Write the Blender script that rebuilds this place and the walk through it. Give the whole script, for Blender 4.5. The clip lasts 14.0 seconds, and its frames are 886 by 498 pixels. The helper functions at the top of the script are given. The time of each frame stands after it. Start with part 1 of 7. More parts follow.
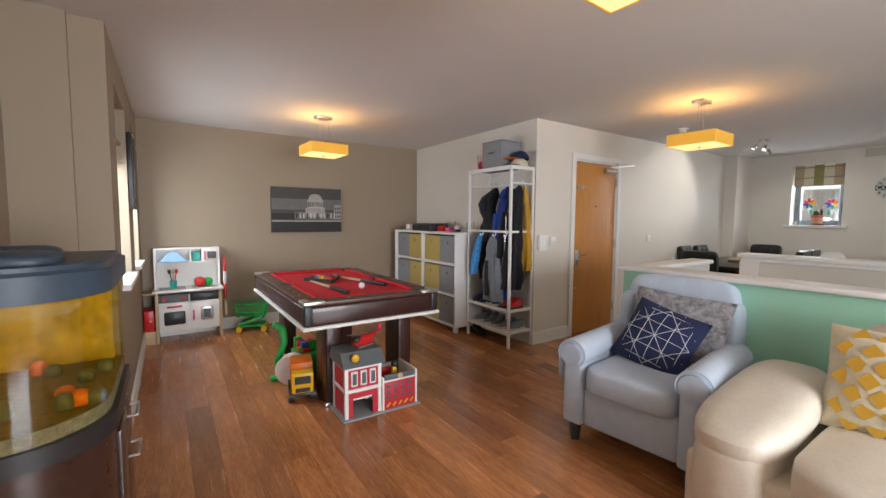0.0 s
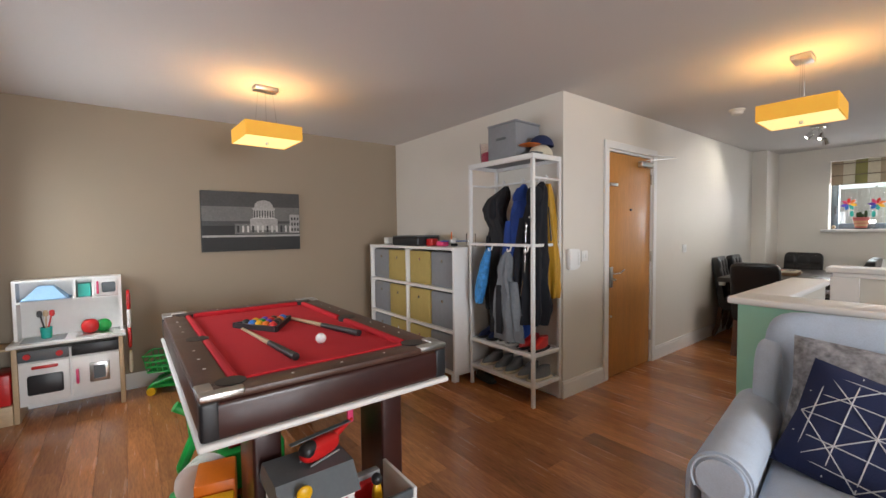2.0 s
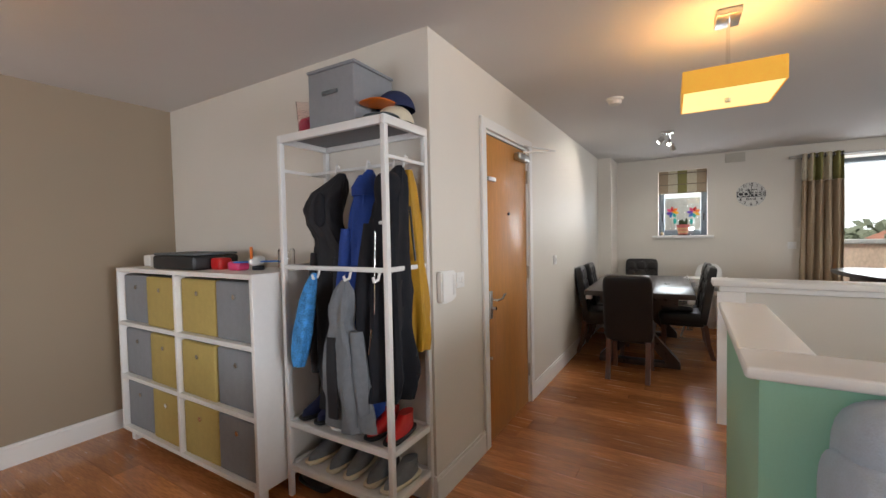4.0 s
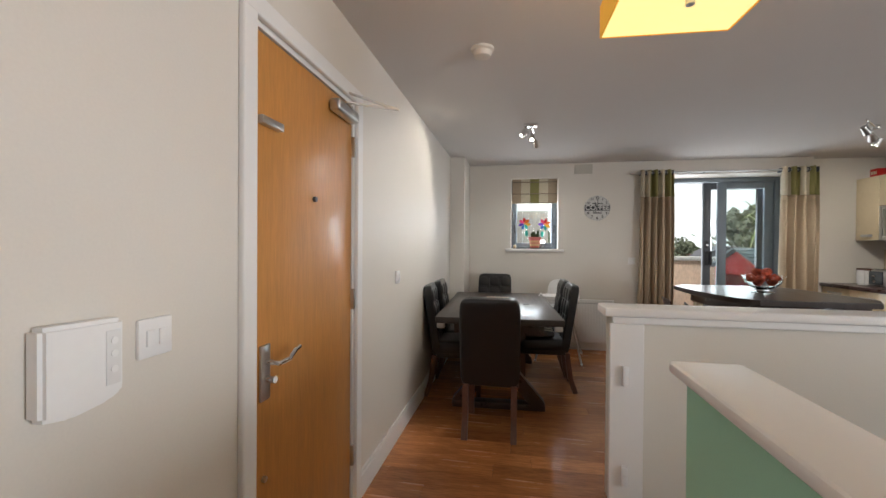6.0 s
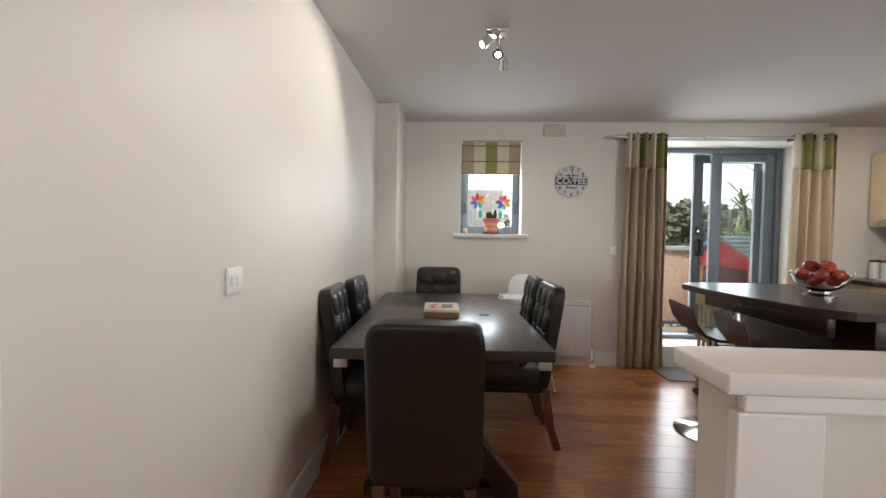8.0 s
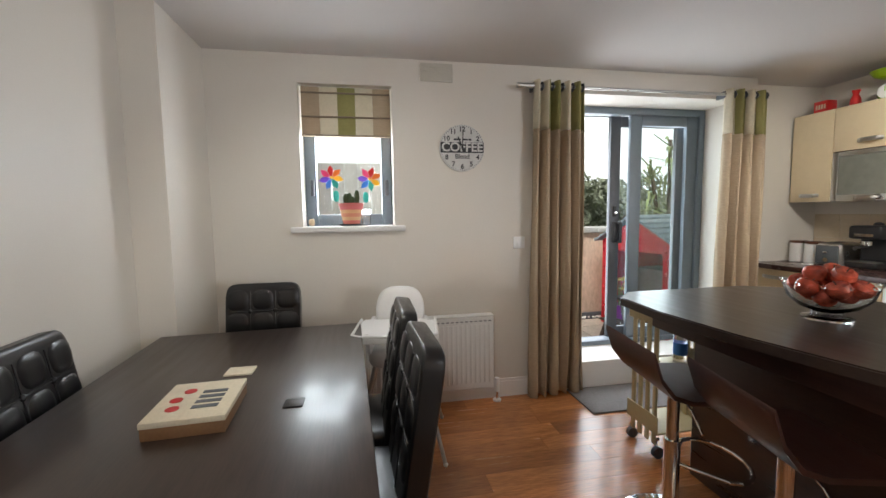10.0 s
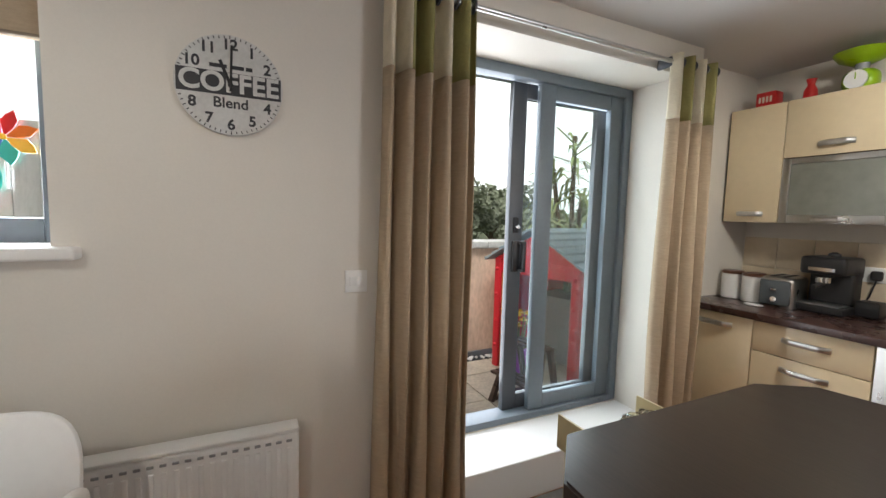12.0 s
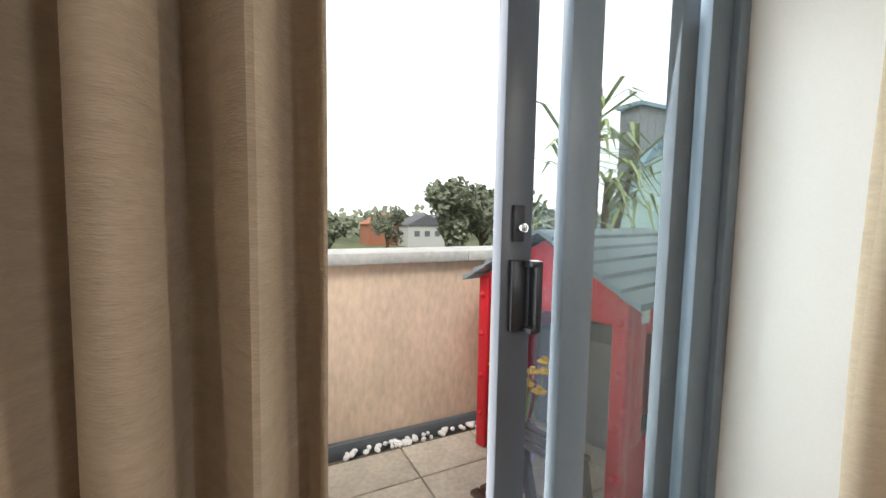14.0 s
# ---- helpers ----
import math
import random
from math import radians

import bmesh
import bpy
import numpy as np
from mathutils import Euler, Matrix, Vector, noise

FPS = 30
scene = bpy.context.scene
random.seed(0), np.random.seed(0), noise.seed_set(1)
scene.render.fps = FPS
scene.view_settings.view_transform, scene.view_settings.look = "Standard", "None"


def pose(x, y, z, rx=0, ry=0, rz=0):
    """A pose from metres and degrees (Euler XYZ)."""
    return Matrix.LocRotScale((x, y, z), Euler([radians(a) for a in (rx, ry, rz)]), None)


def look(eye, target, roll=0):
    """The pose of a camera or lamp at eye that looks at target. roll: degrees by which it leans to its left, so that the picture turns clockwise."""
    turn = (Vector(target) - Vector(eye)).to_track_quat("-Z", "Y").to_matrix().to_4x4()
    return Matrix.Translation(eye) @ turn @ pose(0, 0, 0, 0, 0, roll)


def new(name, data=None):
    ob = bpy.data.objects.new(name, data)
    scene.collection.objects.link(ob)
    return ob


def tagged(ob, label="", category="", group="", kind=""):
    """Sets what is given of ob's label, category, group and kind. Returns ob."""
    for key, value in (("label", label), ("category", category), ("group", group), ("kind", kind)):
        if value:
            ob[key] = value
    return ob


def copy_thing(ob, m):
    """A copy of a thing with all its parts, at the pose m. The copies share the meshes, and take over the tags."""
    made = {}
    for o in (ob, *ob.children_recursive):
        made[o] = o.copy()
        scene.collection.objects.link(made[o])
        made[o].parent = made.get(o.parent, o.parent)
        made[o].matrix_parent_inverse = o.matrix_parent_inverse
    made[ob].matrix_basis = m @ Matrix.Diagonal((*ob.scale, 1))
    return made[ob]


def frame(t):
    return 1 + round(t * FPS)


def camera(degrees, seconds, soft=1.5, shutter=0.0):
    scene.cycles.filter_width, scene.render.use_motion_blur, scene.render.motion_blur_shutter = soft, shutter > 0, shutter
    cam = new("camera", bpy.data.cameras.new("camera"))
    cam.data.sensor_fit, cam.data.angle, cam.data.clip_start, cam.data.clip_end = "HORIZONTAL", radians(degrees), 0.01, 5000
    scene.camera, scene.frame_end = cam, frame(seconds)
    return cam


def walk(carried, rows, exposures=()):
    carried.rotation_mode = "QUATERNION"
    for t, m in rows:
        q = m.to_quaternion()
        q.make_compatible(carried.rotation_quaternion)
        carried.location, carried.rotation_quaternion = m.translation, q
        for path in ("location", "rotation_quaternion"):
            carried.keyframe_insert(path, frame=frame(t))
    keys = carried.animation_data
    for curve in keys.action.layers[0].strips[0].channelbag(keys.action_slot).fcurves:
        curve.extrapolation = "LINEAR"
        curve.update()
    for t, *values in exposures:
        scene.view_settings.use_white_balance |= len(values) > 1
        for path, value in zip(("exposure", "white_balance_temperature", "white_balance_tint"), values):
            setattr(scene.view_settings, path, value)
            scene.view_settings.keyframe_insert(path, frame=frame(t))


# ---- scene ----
cam = camera(94.6, 14.0)
ROWS = [
    (0, (-0.304, -0.075, 1.337), (0.811, 1.579, 1.191), 0.4),
    (0.5, (-0.186, 0.198, 1.347), (0.912, 1.865, 1.22), 0.2),
    (1, (-0.048, 0.466, 1.317), (1.051, 2.134, 1.214), 0.0),
    (1.5, (0.105, 0.735, 1.334), (1.239, 2.379, 1.234), -0.3),
    (2, (0.234, 1.022, 1.331), (1.455, 2.604, 1.24), -0.7),
    (4.5, (1.483, 1.979, 1.364), (3.295, 2.824, 1.306), -0.9),
    (5, (1.781, 2.069, 1.364), (3.668, 2.729, 1.324), -0.5),
    (5.5, (2.088, 2.143, 1.353), (4.026, 2.635, 1.33), -0.1),
    (6, (2.397, 2.154, 1.317), (4.365, 2.513, 1.3), 0.4),
    (6.5, (2.727, 2.178, 1.283), (4.709, 2.439, 1.261), 1.0),
    (7, (3.109, 2.23, 1.248), (5.099, 2.424, 1.221), 1.4),
    (9.5, (4.712, 1.99, 1.317), (6.698, 1.811, 1.165), -0.9),
    (10, (5.052, 1.822, 1.359), (7.012, 1.463, 1.185), -0.8),
    (10.5, (5.378, 1.622, 1.391), (7.292, 1.074, 1.2), 0.0),
    (11, (5.693, 1.424, 1.367), (7.563, 0.733, 1.208), 0.5),
    (11.5, (6.036, 1.262, 1.396), (7.863, 0.465, 1.233), 1.1),
    (12, (6.308, 1.114, 1.405), (8.109, 0.261, 1.237), 1.5),
    (12.5, (6.6, 0.92, 1.417), (8.388, 0.039, 1.253), 1.1),
    (13, (6.905, 0.727, 1.393), (8.684, -0.174, 1.237), 1.3),
    (13.5, (7.182, 0.538, 1.384), (8.956, -0.374, 1.229), 0.7),
    (14, (7.442, 0.346, 1.371), (9.224, -0.548, 1.209), 1.0),
]
EXPOSURES = [(0, 0.18), (2, 0.18), (4, 0.22), (6, 0.22), (7, 0.35), (8, 0.42), (11, 0.52), (12.5, 0.38), (14, 0.55)]
walk(cam, [(t, look(eye, target, roll)) for t, eye, target, roll in ROWS], EXPOSURES)

# ---- world and large lights ----
world = bpy.data.worlds.new("overcast_sky")
scene.world = world
world.use_nodes = True
wn, wl = world.node_tree.nodes, world.node_tree.links
sky = wn.new("ShaderNodeTexSky")
sky.sky_type, sky.sun_disc = "NISHITA", False
sky.sun_elevation, sky.sun_rotation = radians(54), radians(308)
sky.air_density, sky.dust_density, sky.ozone_density = 1.0, 6.0, 1.0
hsv = wn.new("ShaderNodeHueSaturation")
hsv.inputs["Saturation"].default_value = 0.15
wl.new(sky.outputs[0], hsv.inputs["Color"])
wl.new(hsv.outputs[0], wn["Background"].inputs["Color"])
wn["Background"].inputs["Strength"].default_value = 0.15

sun_data = bpy.data.lights.new("sun", "SUN")
sun_data.energy, sun_data.angle, sun_data.color = 1.5, radians(20), (1.0, 0.96, 0.9)
sun = new("sun", sun_data)
sun.matrix_world = look((0, 0, 0), (0.45, -0.35, -0.8))


def area_lamp(name, eye, target, w, h, power, color):
    d = bpy.data.lights.new(name, "AREA")
    d.shape, d.size, d.size_y, d.energy, d.color = "RECTANGLE", w, h, power, color
    ob = new(name, d)
    ob.matrix_world = look(eye, target)
    return ob


def point_lamp(name, place, power, radius, color):
    d = bpy.data.lights.new(name, "POINT")
    d.energy, d.shadow_soft_size, d.color = power, radius, color
    ob = new(name, d)
    ob.location = place
    return ob


def spot_lamp(name, eye, target, power, degrees, color):
    d = bpy.data.lights.new(name, "SPOT")
    d.energy, d.spot_size, d.spot_blend, d.shadow_soft_size, d.color = power, radians(degrees), 0.6, 0.03, color
    ob = new(name, d)
    ob.matrix_world = look(eye, target)
    return ob


DAY = (0.90, 0.94, 1.0)
WARM = (1.0, 0.66, 0.28)
area_lamp("daylight_west_near", (-0.74, 3.66, 1.5), (1, 3.66, 1.2), 0.72, 1.15, 24, DAY)
area_lamp("daylight_west_far", (-0.74, 4.72, 1.5), (1, 4.72, 1.2), 0.62, 1.15, 26, DAY)
area_lamp("daylight_door", (8.36, -0.30, 1.25), (5, -0.2, 0.9), 1.3, 1.9, 28, DAY)
area_lamp("daylight_south", (1.1, -3.32, 1.3), (1.2, 0, 0.8), 1.9, 1.7, 190, DAY)
area_lamp("aquarium_tube", (-0.70, 1.62, 1.115), (-0.70, 1.62, 0), 0.3, 0.3, 0.45, (1.0, 0.9, 0.7))
area_lamp("daylight_window", (8.14, 1.94, 1.6), (5, 1.94, 1.3), 0.5, 0.6, 14, DAY)
LAMPS = [(1.07, 4.20), (3.61, 1.70), (0.70, 0.55)]
for lx, ly in LAMPS:
    point_lamp("pendant_bulb", (lx, ly, 2.075), 4.6, 0.05, WARM)
SPOTS = [((5.98, 2.14, 2.26), (5.7, 2.9, 1.7)), ((6.06, 2.04, 2.24), (5.2, 2.2, 1.0)), ((6.16, 2.0, 2.2), (6.9, 1.9, 1.4))]
for eye, target in SPOTS:
    spot_lamp("spot_bulb", eye, target, 20, 100, (1.0, 0.96, 0.88))
TRACK = [((6.30, -0.65, 2.25), (6.9, -1.9, 1.2)), ((6.55, -0.86, 2.25), (7.6, -1.9, 1.3)), ((6.80, -1.05, 2.25), (7.5, -0.5, 0.9))]
for eye, target in TRACK:
    spot_lamp("track_bulb", eye, target, 20, 100, (1.0, 0.96, 0.88))


# ---- materials ----
def mat(name, col, rough=0.5, metal=0.0, var=0.12, scale=18.0, bump=0.08, stretch=(1, 1, 1), random=0.0, coat=0.0, trans=0.0, emit=0.0, fine=6.0, sheen=0.0):
    m = bpy.data.materials.new(name)
    m.use_nodes = True
    n, l = m.node_tree.nodes, m.node_tree.links
    p = n["Principled BSDF"]
    tc = n.new("ShaderNodeTexCoord")
    mp = n.new("ShaderNodeMapping")
    mp.inputs["Scale"].default_value = stretch
    l.new(tc.outputs["Object"], mp.inputs["Vector"])
    big = n.new("ShaderNodeTexNoise")
    big.inputs["Scale"].default_value = scale
    big.inputs["Detail"].default_value = 4
    small = n.new("ShaderNodeTexNoise")
    small.inputs["Scale"].default_value = scale * fine
    small.inputs["Detail"].default_value = 3
    l.new(mp.outputs[0], big.inputs["Vector"])
    l.new(mp.outputs[0], small.inputs["Vector"])
    add = n.new("ShaderNodeMath")
    add.operation = "ADD"
    l.new(big.outputs[0], add.inputs[0])
    l.new(small.outputs[0], add.inputs[1])
    rng = n.new("ShaderNodeMapRange")
    rng.inputs["From Min"].default_value, rng.inputs["From Max"].default_value = 0.6, 1.4
    rng.inputs["To Min"].default_value, rng.inputs["To Max"].default_value = 1 - var, 1 + var
    l.new(add.outputs[0], rng.inputs["Value"])
    value = rng.outputs[0]
    if random:
        oi = n.new("ShaderNodeObjectInfo")
        rr = n.new("ShaderNodeMapRange")
        rr.inputs["To Min"].default_value, rr.inputs["To Max"].default_value = 1 - random, 1 + random
        l.new(oi.outputs["Random"], rr.inputs["Value"])
        mul = n.new("ShaderNodeMath")
        mul.operation = "MULTIPLY"
        l.new(value, mul.inputs[0])
        l.new(rr.outputs[0], mul.inputs[1])
        value = mul.outputs[0]
    mix = n.new("ShaderNodeVectorMath")
    mix.operation = "SCALE"
    mix.inputs[0].default_value = col
    l.new(value, mix.inputs["Scale"])
    l.new(mix.outputs[0], p.inputs["Base Color"])
    ro = n.new("ShaderNodeMapRange")
    ro.inputs["To Min"].default_value, ro.inputs["To Max"].default_value = max(rough - 0.08, 0.02), min(rough + 0.08, 1)
    l.new(big.outputs[0], ro.inputs["Value"])
    l.new(ro.outputs[0], p.inputs["Roughness"])
    p.inputs["Metallic"].default_value = metal
    p.inputs["Coat Weight"].default_value = coat
    p.inputs["Coat Roughness"].default_value = 0.12
    p.inputs["Transmission Weight"].default_value = trans
    p.inputs["Sheen Weight"].default_value = sheen
    if emit:
        p.inputs["Emission Color"].default_value = (*col, 1)
        p.inputs["Emission Strength"].default_value = emit
    if bump:
        b = n.new("ShaderNodeBump")
        b.inputs["Strength"].default_value = bump
        b.inputs["Distance"].default_value = 0.004
        l.new(small.outputs[0], b.inputs["Height"])
        l.new(b.outputs[0], p.inputs["Normal"])
    return m


def glass(name, col=(1, 1, 1), rough=0.0):
    m = bpy.data.materials.new(name)
    m.use_nodes = True
    p = m.node_tree.nodes["Principled BSDF"]
    p.inputs["Base Color"].default_value = (*col, 1)
    p.inputs["Roughness"].default_value = rough
    p.inputs["Transmission Weight"].default_value = 1.0
    p.inputs["IOR"].default_value = 1.45
    return m


def pane_glass(name, col=(0.95, 0.98, 0.98)):
    m = bpy.data.materials.new(name)
    m.use_nodes = True
    n, l = m.node_tree.nodes, m.node_tree.links
    n.remove(n["Principled BSDF"])
    t = n.new("ShaderNodeBsdfTransparent")
    t.inputs[0].default_value = (*col, 1)
    g = n.new("ShaderNodeBsdfGlossy")
    g.inputs["Roughness"].default_value = 0.02
    x = n.new("ShaderNodeMixShader")
    x.inputs[0].default_value = 0.05
    l.new(t.outputs[0], x.inputs[1])
    l.new(g.outputs[0], x.inputs[2])
    l.new(x.outputs[0], n["Material Output"].inputs[0])
    return m


CREAM_WALL = mat("cream_wall_paint", (0.72, 0.68, 0.615), 0.5, var=0.03, scale=2.5, bump=0.05, fine=60)
TAUPE_WALL = mat("taupe_wall_paint", (0.31, 0.245, 0.175), 0.6, var=0.03, scale=2.5, bump=0.05, fine=60)
STAIR_WALL = mat("magnolia_wall_paint", (0.68, 0.645, 0.575), 0.6, var=0.03, scale=2.5, bump=0.05, fine=60)
MINT_WALL = mat("mint_wall_paint", (0.36, 0.66, 0.50), 0.5, var=0.03, scale=2.5, bump=0.05, fine=60)
CEILING = mat("white_ceiling_paint", (0.66, 0.635, 0.62), 0.85, var=0.02, scale=2, bump=0.03, fine=60)
WHITE_TRIM = mat("white_gloss_trim", (0.80, 0.79, 0.77), 0.5, var=0.008, scale=5, bump=0.02)
WHITE = mat("white_lacquer", (0.80, 0.79, 0.77), 0.35, var=0.03, scale=6, bump=0.02)
WHITE_METAL = mat("white_powder_coated_steel", (0.78, 0.78, 0.77), 0.4, var=0.03, scale=10, bump=0.03)
PLASTIC_WHITE = mat("white_plastic", (0.85, 0.85, 0.84), 0.3, var=0.02, scale=8, bump=0.01)
FLOOR_BASE = mat("dark_floor_joint", (0.06, 0.022, 0.010), 0.6)
PLANK = mat("walnut_plank", (0.42, 0.168, 0.060), 0.25, var=0.42, scale=5.0, bump=0.08, stretch=(4.5, 0.55, 1), random=0.33, coat=0.25, fine=5)
OAK = mat("honey_oak_veneer", (0.52, 0.235, 0.06), 0.42, var=0.16, scale=4.0, bump=0.04, stretch=(5, 5, 0.5), coat=0.1)
WENGE = mat("dark_wenge_wood", (0.035, 0.016, 0.012), 0.30, var=0.35, scale=5, bump=0.06, stretch=(0.6, 6, 6), coat=0.3)
TABLE_TOP = mat("dark_brown_table_veneer", (0.040, 0.026, 0.020), 0.32, var=0.3, scale=4, bump=0.03, stretch=(0.6, 7, 4), coat=0.15)
WALNUT_LEG = mat("walnut_leg", (0.12, 0.05, 0.03), 0.35, var=0.3, scale=5, stretch=(5, 5, 0.8))
POOL_WOOD = mat("mahogany_laminate", (0.040, 0.012, 0.010), 0.33, var=0.25, scale=5, bump=0.03, coat=0.25)
POOL_RAIL = mat("brown_rail_laminate", (0.085, 0.042, 0.030), 0.38, var=0.3, scale=8, bump=0.03)
RED_CLOTH = mat("red_baize", (0.52, 0.012, 0.022), 0.95, var=0.08, scale=30, bump=0.15)
BLACK = mat("black_plastic", (0.018, 0.018, 0.02), 0.4, var=0.2, scale=12, bump=0.03)
BLACK_LEATHER = mat("black_leather", (0.009, 0.009, 0.010), 0.32, var=0.15, scale=60, bump=0.08, coat=0.12)
CHROME = mat("chrome", (0.78, 0.78, 0.78), 0.1, metal=1, var=0.03, bump=0)
STEEL = mat("brushed_steel", (0.58, 0.58, 0.57), 0.3, metal=1, var=0.06, scale=10, bump=0.03)
GREY_FRAME = mat("grey_aluminium_frame", (0.165, 0.205, 0.245), 0.4, var=0.06, scale=8, bump=0.02)
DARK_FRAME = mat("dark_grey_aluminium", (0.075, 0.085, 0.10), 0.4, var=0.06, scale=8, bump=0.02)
GLASS_PANE = pane_glass("window_glass")
FROSTED = glass("frosted_glass", (0.75, 0.78, 0.74), 0.35)
CLEAR_GLASS = glass("clear_glass")
BLUE_FABRIC = mat("pale_blue_grey_fabric", (0.46, 0.54, 0.65), 0.95, var=0.10, scale=14, bump=0.3, sheen=0.25, fine=14)
CREAM_LEATHER = mat("cream_leather", (0.68, 0.62, 0.53), 0.45, var=0.08, scale=12, bump=0.2)
NAVY = mat("navy_cotton", (0.014, 0.022, 0.075), 0.9, var=0.12, scale=30, bump=0.25)
SILVER = mat("pale_grey_embroidery", (0.55, 0.56, 0.60), 0.85, var=0.08, scale=30, bump=0.2)
LINEN = mat("oat_linen", (0.44, 0.345, 0.24), 0.95, var=0.12, scale=20, bump=0.35, stretch=(1, 1, 6))
LINEN_DARK = mat("taupe_linen", (0.25, 0.20, 0.145), 0.95, var=0.12, scale=20, bump=0.35, stretch=(1, 1, 6))
LINEN_OLIVE = mat("olive_linen", (0.28, 0.26, 0.10), 0.95, var=0.12, scale=20, bump=0.35)
LINEN_CREAM = mat("cream_linen", (0.66, 0.60, 0.46), 0.95, var=0.08, scale=20, bump=0.35)
SHADE_YELLOW = mat("yellow_organza_shade", (0.80, 0.42, 0.05), 0.7, var=0.10, scale=20, bump=0.1, emit=0.32)
DIFFUSER = mat("frosted_lamp_diffuser", (1.0, 0.74, 0.30), 0.6, var=0.05, scale=6, bump=0, emit=1.0)
BULB = mat("lit_bulb", (1.0, 0.95, 0.85), 0.3, var=0, bump=0, emit=8)
GREY_BIN = mat("grey_fabric_bin", (0.25, 0.26, 0.28), 0.95, var=0.08, scale=25, bump=0.25)
YELLOW_BIN = mat("mustard_fabric_bin", (0.45, 0.34, 0.11), 0.95, var=0.08, scale=25, bump=0.25)
RED = mat("red_plastic", (0.55, 0.015, 0.015), 0.35, var=0.06, scale=12, bump=0.02)
RED_TOY = mat("red_toy_print", (0.48, 0.02, 0.04), 0.5, var=0.1, scale=20, bump=0.02)
GREEN = mat("green_plastic", (0.01, 0.36, 0.06), 0.35, var=0.06, scale=12, bump=0.02)
YELLOW = mat("yellow_plastic", (0.75, 0.42, 0.01), 0.35, var=0.06, scale=12, bump=0.02)
ORANGE = mat("orange_plastic", (0.70, 0.16, 0.01), 0.4, var=0.06, scale=12, bump=0.02)
BLUE = mat("blue_plastic", (0.03, 0.16, 0.55), 0.4, var=0.06, scale=12, bump=0.02)
SKY_BLUE = mat("pale_blue_plastic", (0.30, 0.50, 0.72), 0.4, var=0.06, scale=12, bump=0.02)
TEAL = mat("teal_plastic", (0.02, 0.40, 0.33), 0.4, var=0.06, scale=12, bump=0.02)
PURPLE = mat("violet_plastic", (0.14, 0.06, 0.50), 0.4, var=0.06, scale=12, bump=0.02)
PINK = mat("pink_plastic", (0.75, 0.06, 0.18), 0.4, var=0.06, scale=12, bump=0.02)
SLATE = mat("slate_grey_plastic", (0.10, 0.115, 0.125), 0.5, var=0.1, scale=12, bump=0.04)
PALE_WOOD = mat("pale_birch", (0.52, 0.38, 0.23), 0.45, var=0.15, scale=8, bump=0.04, stretch=(1, 1, 5))
GREY = mat("mid_grey_plastic", (0.27, 0.28, 0.29), 0.45, var=0.06, scale=10, bump=0.02)
DARK_GREY = mat("charcoal_fabric", (0.007, 0.008, 0.013), 0.9, var=0.15, scale=20, bump=0.3)
JACKET_BLACK = mat("black_jacket_nylon", (0.010, 0.010, 0.014), 0.75, var=0.2, scale=14, bump=0.3)
JACKET_GREY = mat("grey_marl_fleece", (0.17, 0.185, 0.205), 0.95, var=0.15, scale=40, bump=0.35)
JACKET_BLUE = mat("royal_blue_jacket", (0.012, 0.055, 0.30), 0.75, var=0.15, scale=14, bump=0.3)
JACKET_MUSTARD = mat("mustard_raincoat", (0.46, 0.25, 0.015), 0.6, var=0.12, scale=14, bump=0.25)
BLUE_BAG = mat("bright_blue_patterned_bag", (0.05, 0.26, 0.62), 0.8, var=0.6, scale=24, bump=0.2)
CABINET_CREAM = mat("cream_gloss_cabinet", (0.74, 0.62, 0.42), 0.18, var=0.03, scale=5, bump=0.01, coat=0.4)
TILE = mat("cream_wall_tile", (0.62, 0.52, 0.38), 0.22, var=0.06, scale=6, bump=0.02)
RENDER_WALL = mat("weathered_render", (0.62, 0.48, 0.36), 0.9, var=0.22, scale=3.0, bump=0.3, stretch=(1, 1, 0.45), fine=12)
COPING = mat("stone_coping", (0.42, 0.42, 0.40), 0.85, var=0.2, scale=6, bump=0.3)
PAVER = mat("stone_paver", (0.55, 0.50, 0.41), 0.85, var=0.25, scale=6, bump=0.3, random=0.12)
JOINT = mat("paver_joint", (0.14, 0.12, 0.09), 0.95)
# leaf green lightened beyond its own tone, with the pale outdoor haze mixed in
LEAF = mat("hazed_tree_foliage", (0.16, 0.18, 0.12), 0.8, var=0.5, scale=3, bump=0.1, random=0.2)
LEAF_LIGHT = mat("strappy_leaf", (0.24, 0.29, 0.11), 0.6, var=0.3, scale=6, bump=0.1)
BARK = mat("bark", (0.10, 0.075, 0.05), 0.95, var=0.3, scale=8, bump=0.5)
GRASS = mat("far_fields", (0.085, 0.10, 0.045), 0.95, var=0.4, scale=0.05, bump=0)
BRICK = mat("far_brick", (0.30, 0.12, 0.07), 0.9, var=0.2, scale=3)
ROOF = mat("far_slate_roof", (0.10, 0.10, 0.11), 0.9, var=0.2, scale=3)
WATER = pane_glass("tank_water", (0.92, 0.78, 0.32))


# ---- mesh helpers ----
def box(bm, x0, x1, y0, y1, z0, z1, bev=0.0, seg=2):
    r = bmesh.ops.create_cube(bm, size=1.0, matrix=Matrix.Translation(((x0 + x1) / 2, (y0 + y1) / 2, (z0 + z1) / 2)) @ Matrix.Diagonal((abs(x1 - x0), abs(y1 - y0), abs(z1 - z0), 1)))
    if bev:
        edges = list({e for v in r["verts"] for e in v.link_edges})
        bmesh.ops.bevel(bm, geom=edges, offset=bev, segments=seg, affect="EDGES", profile=0.5)
    return bm


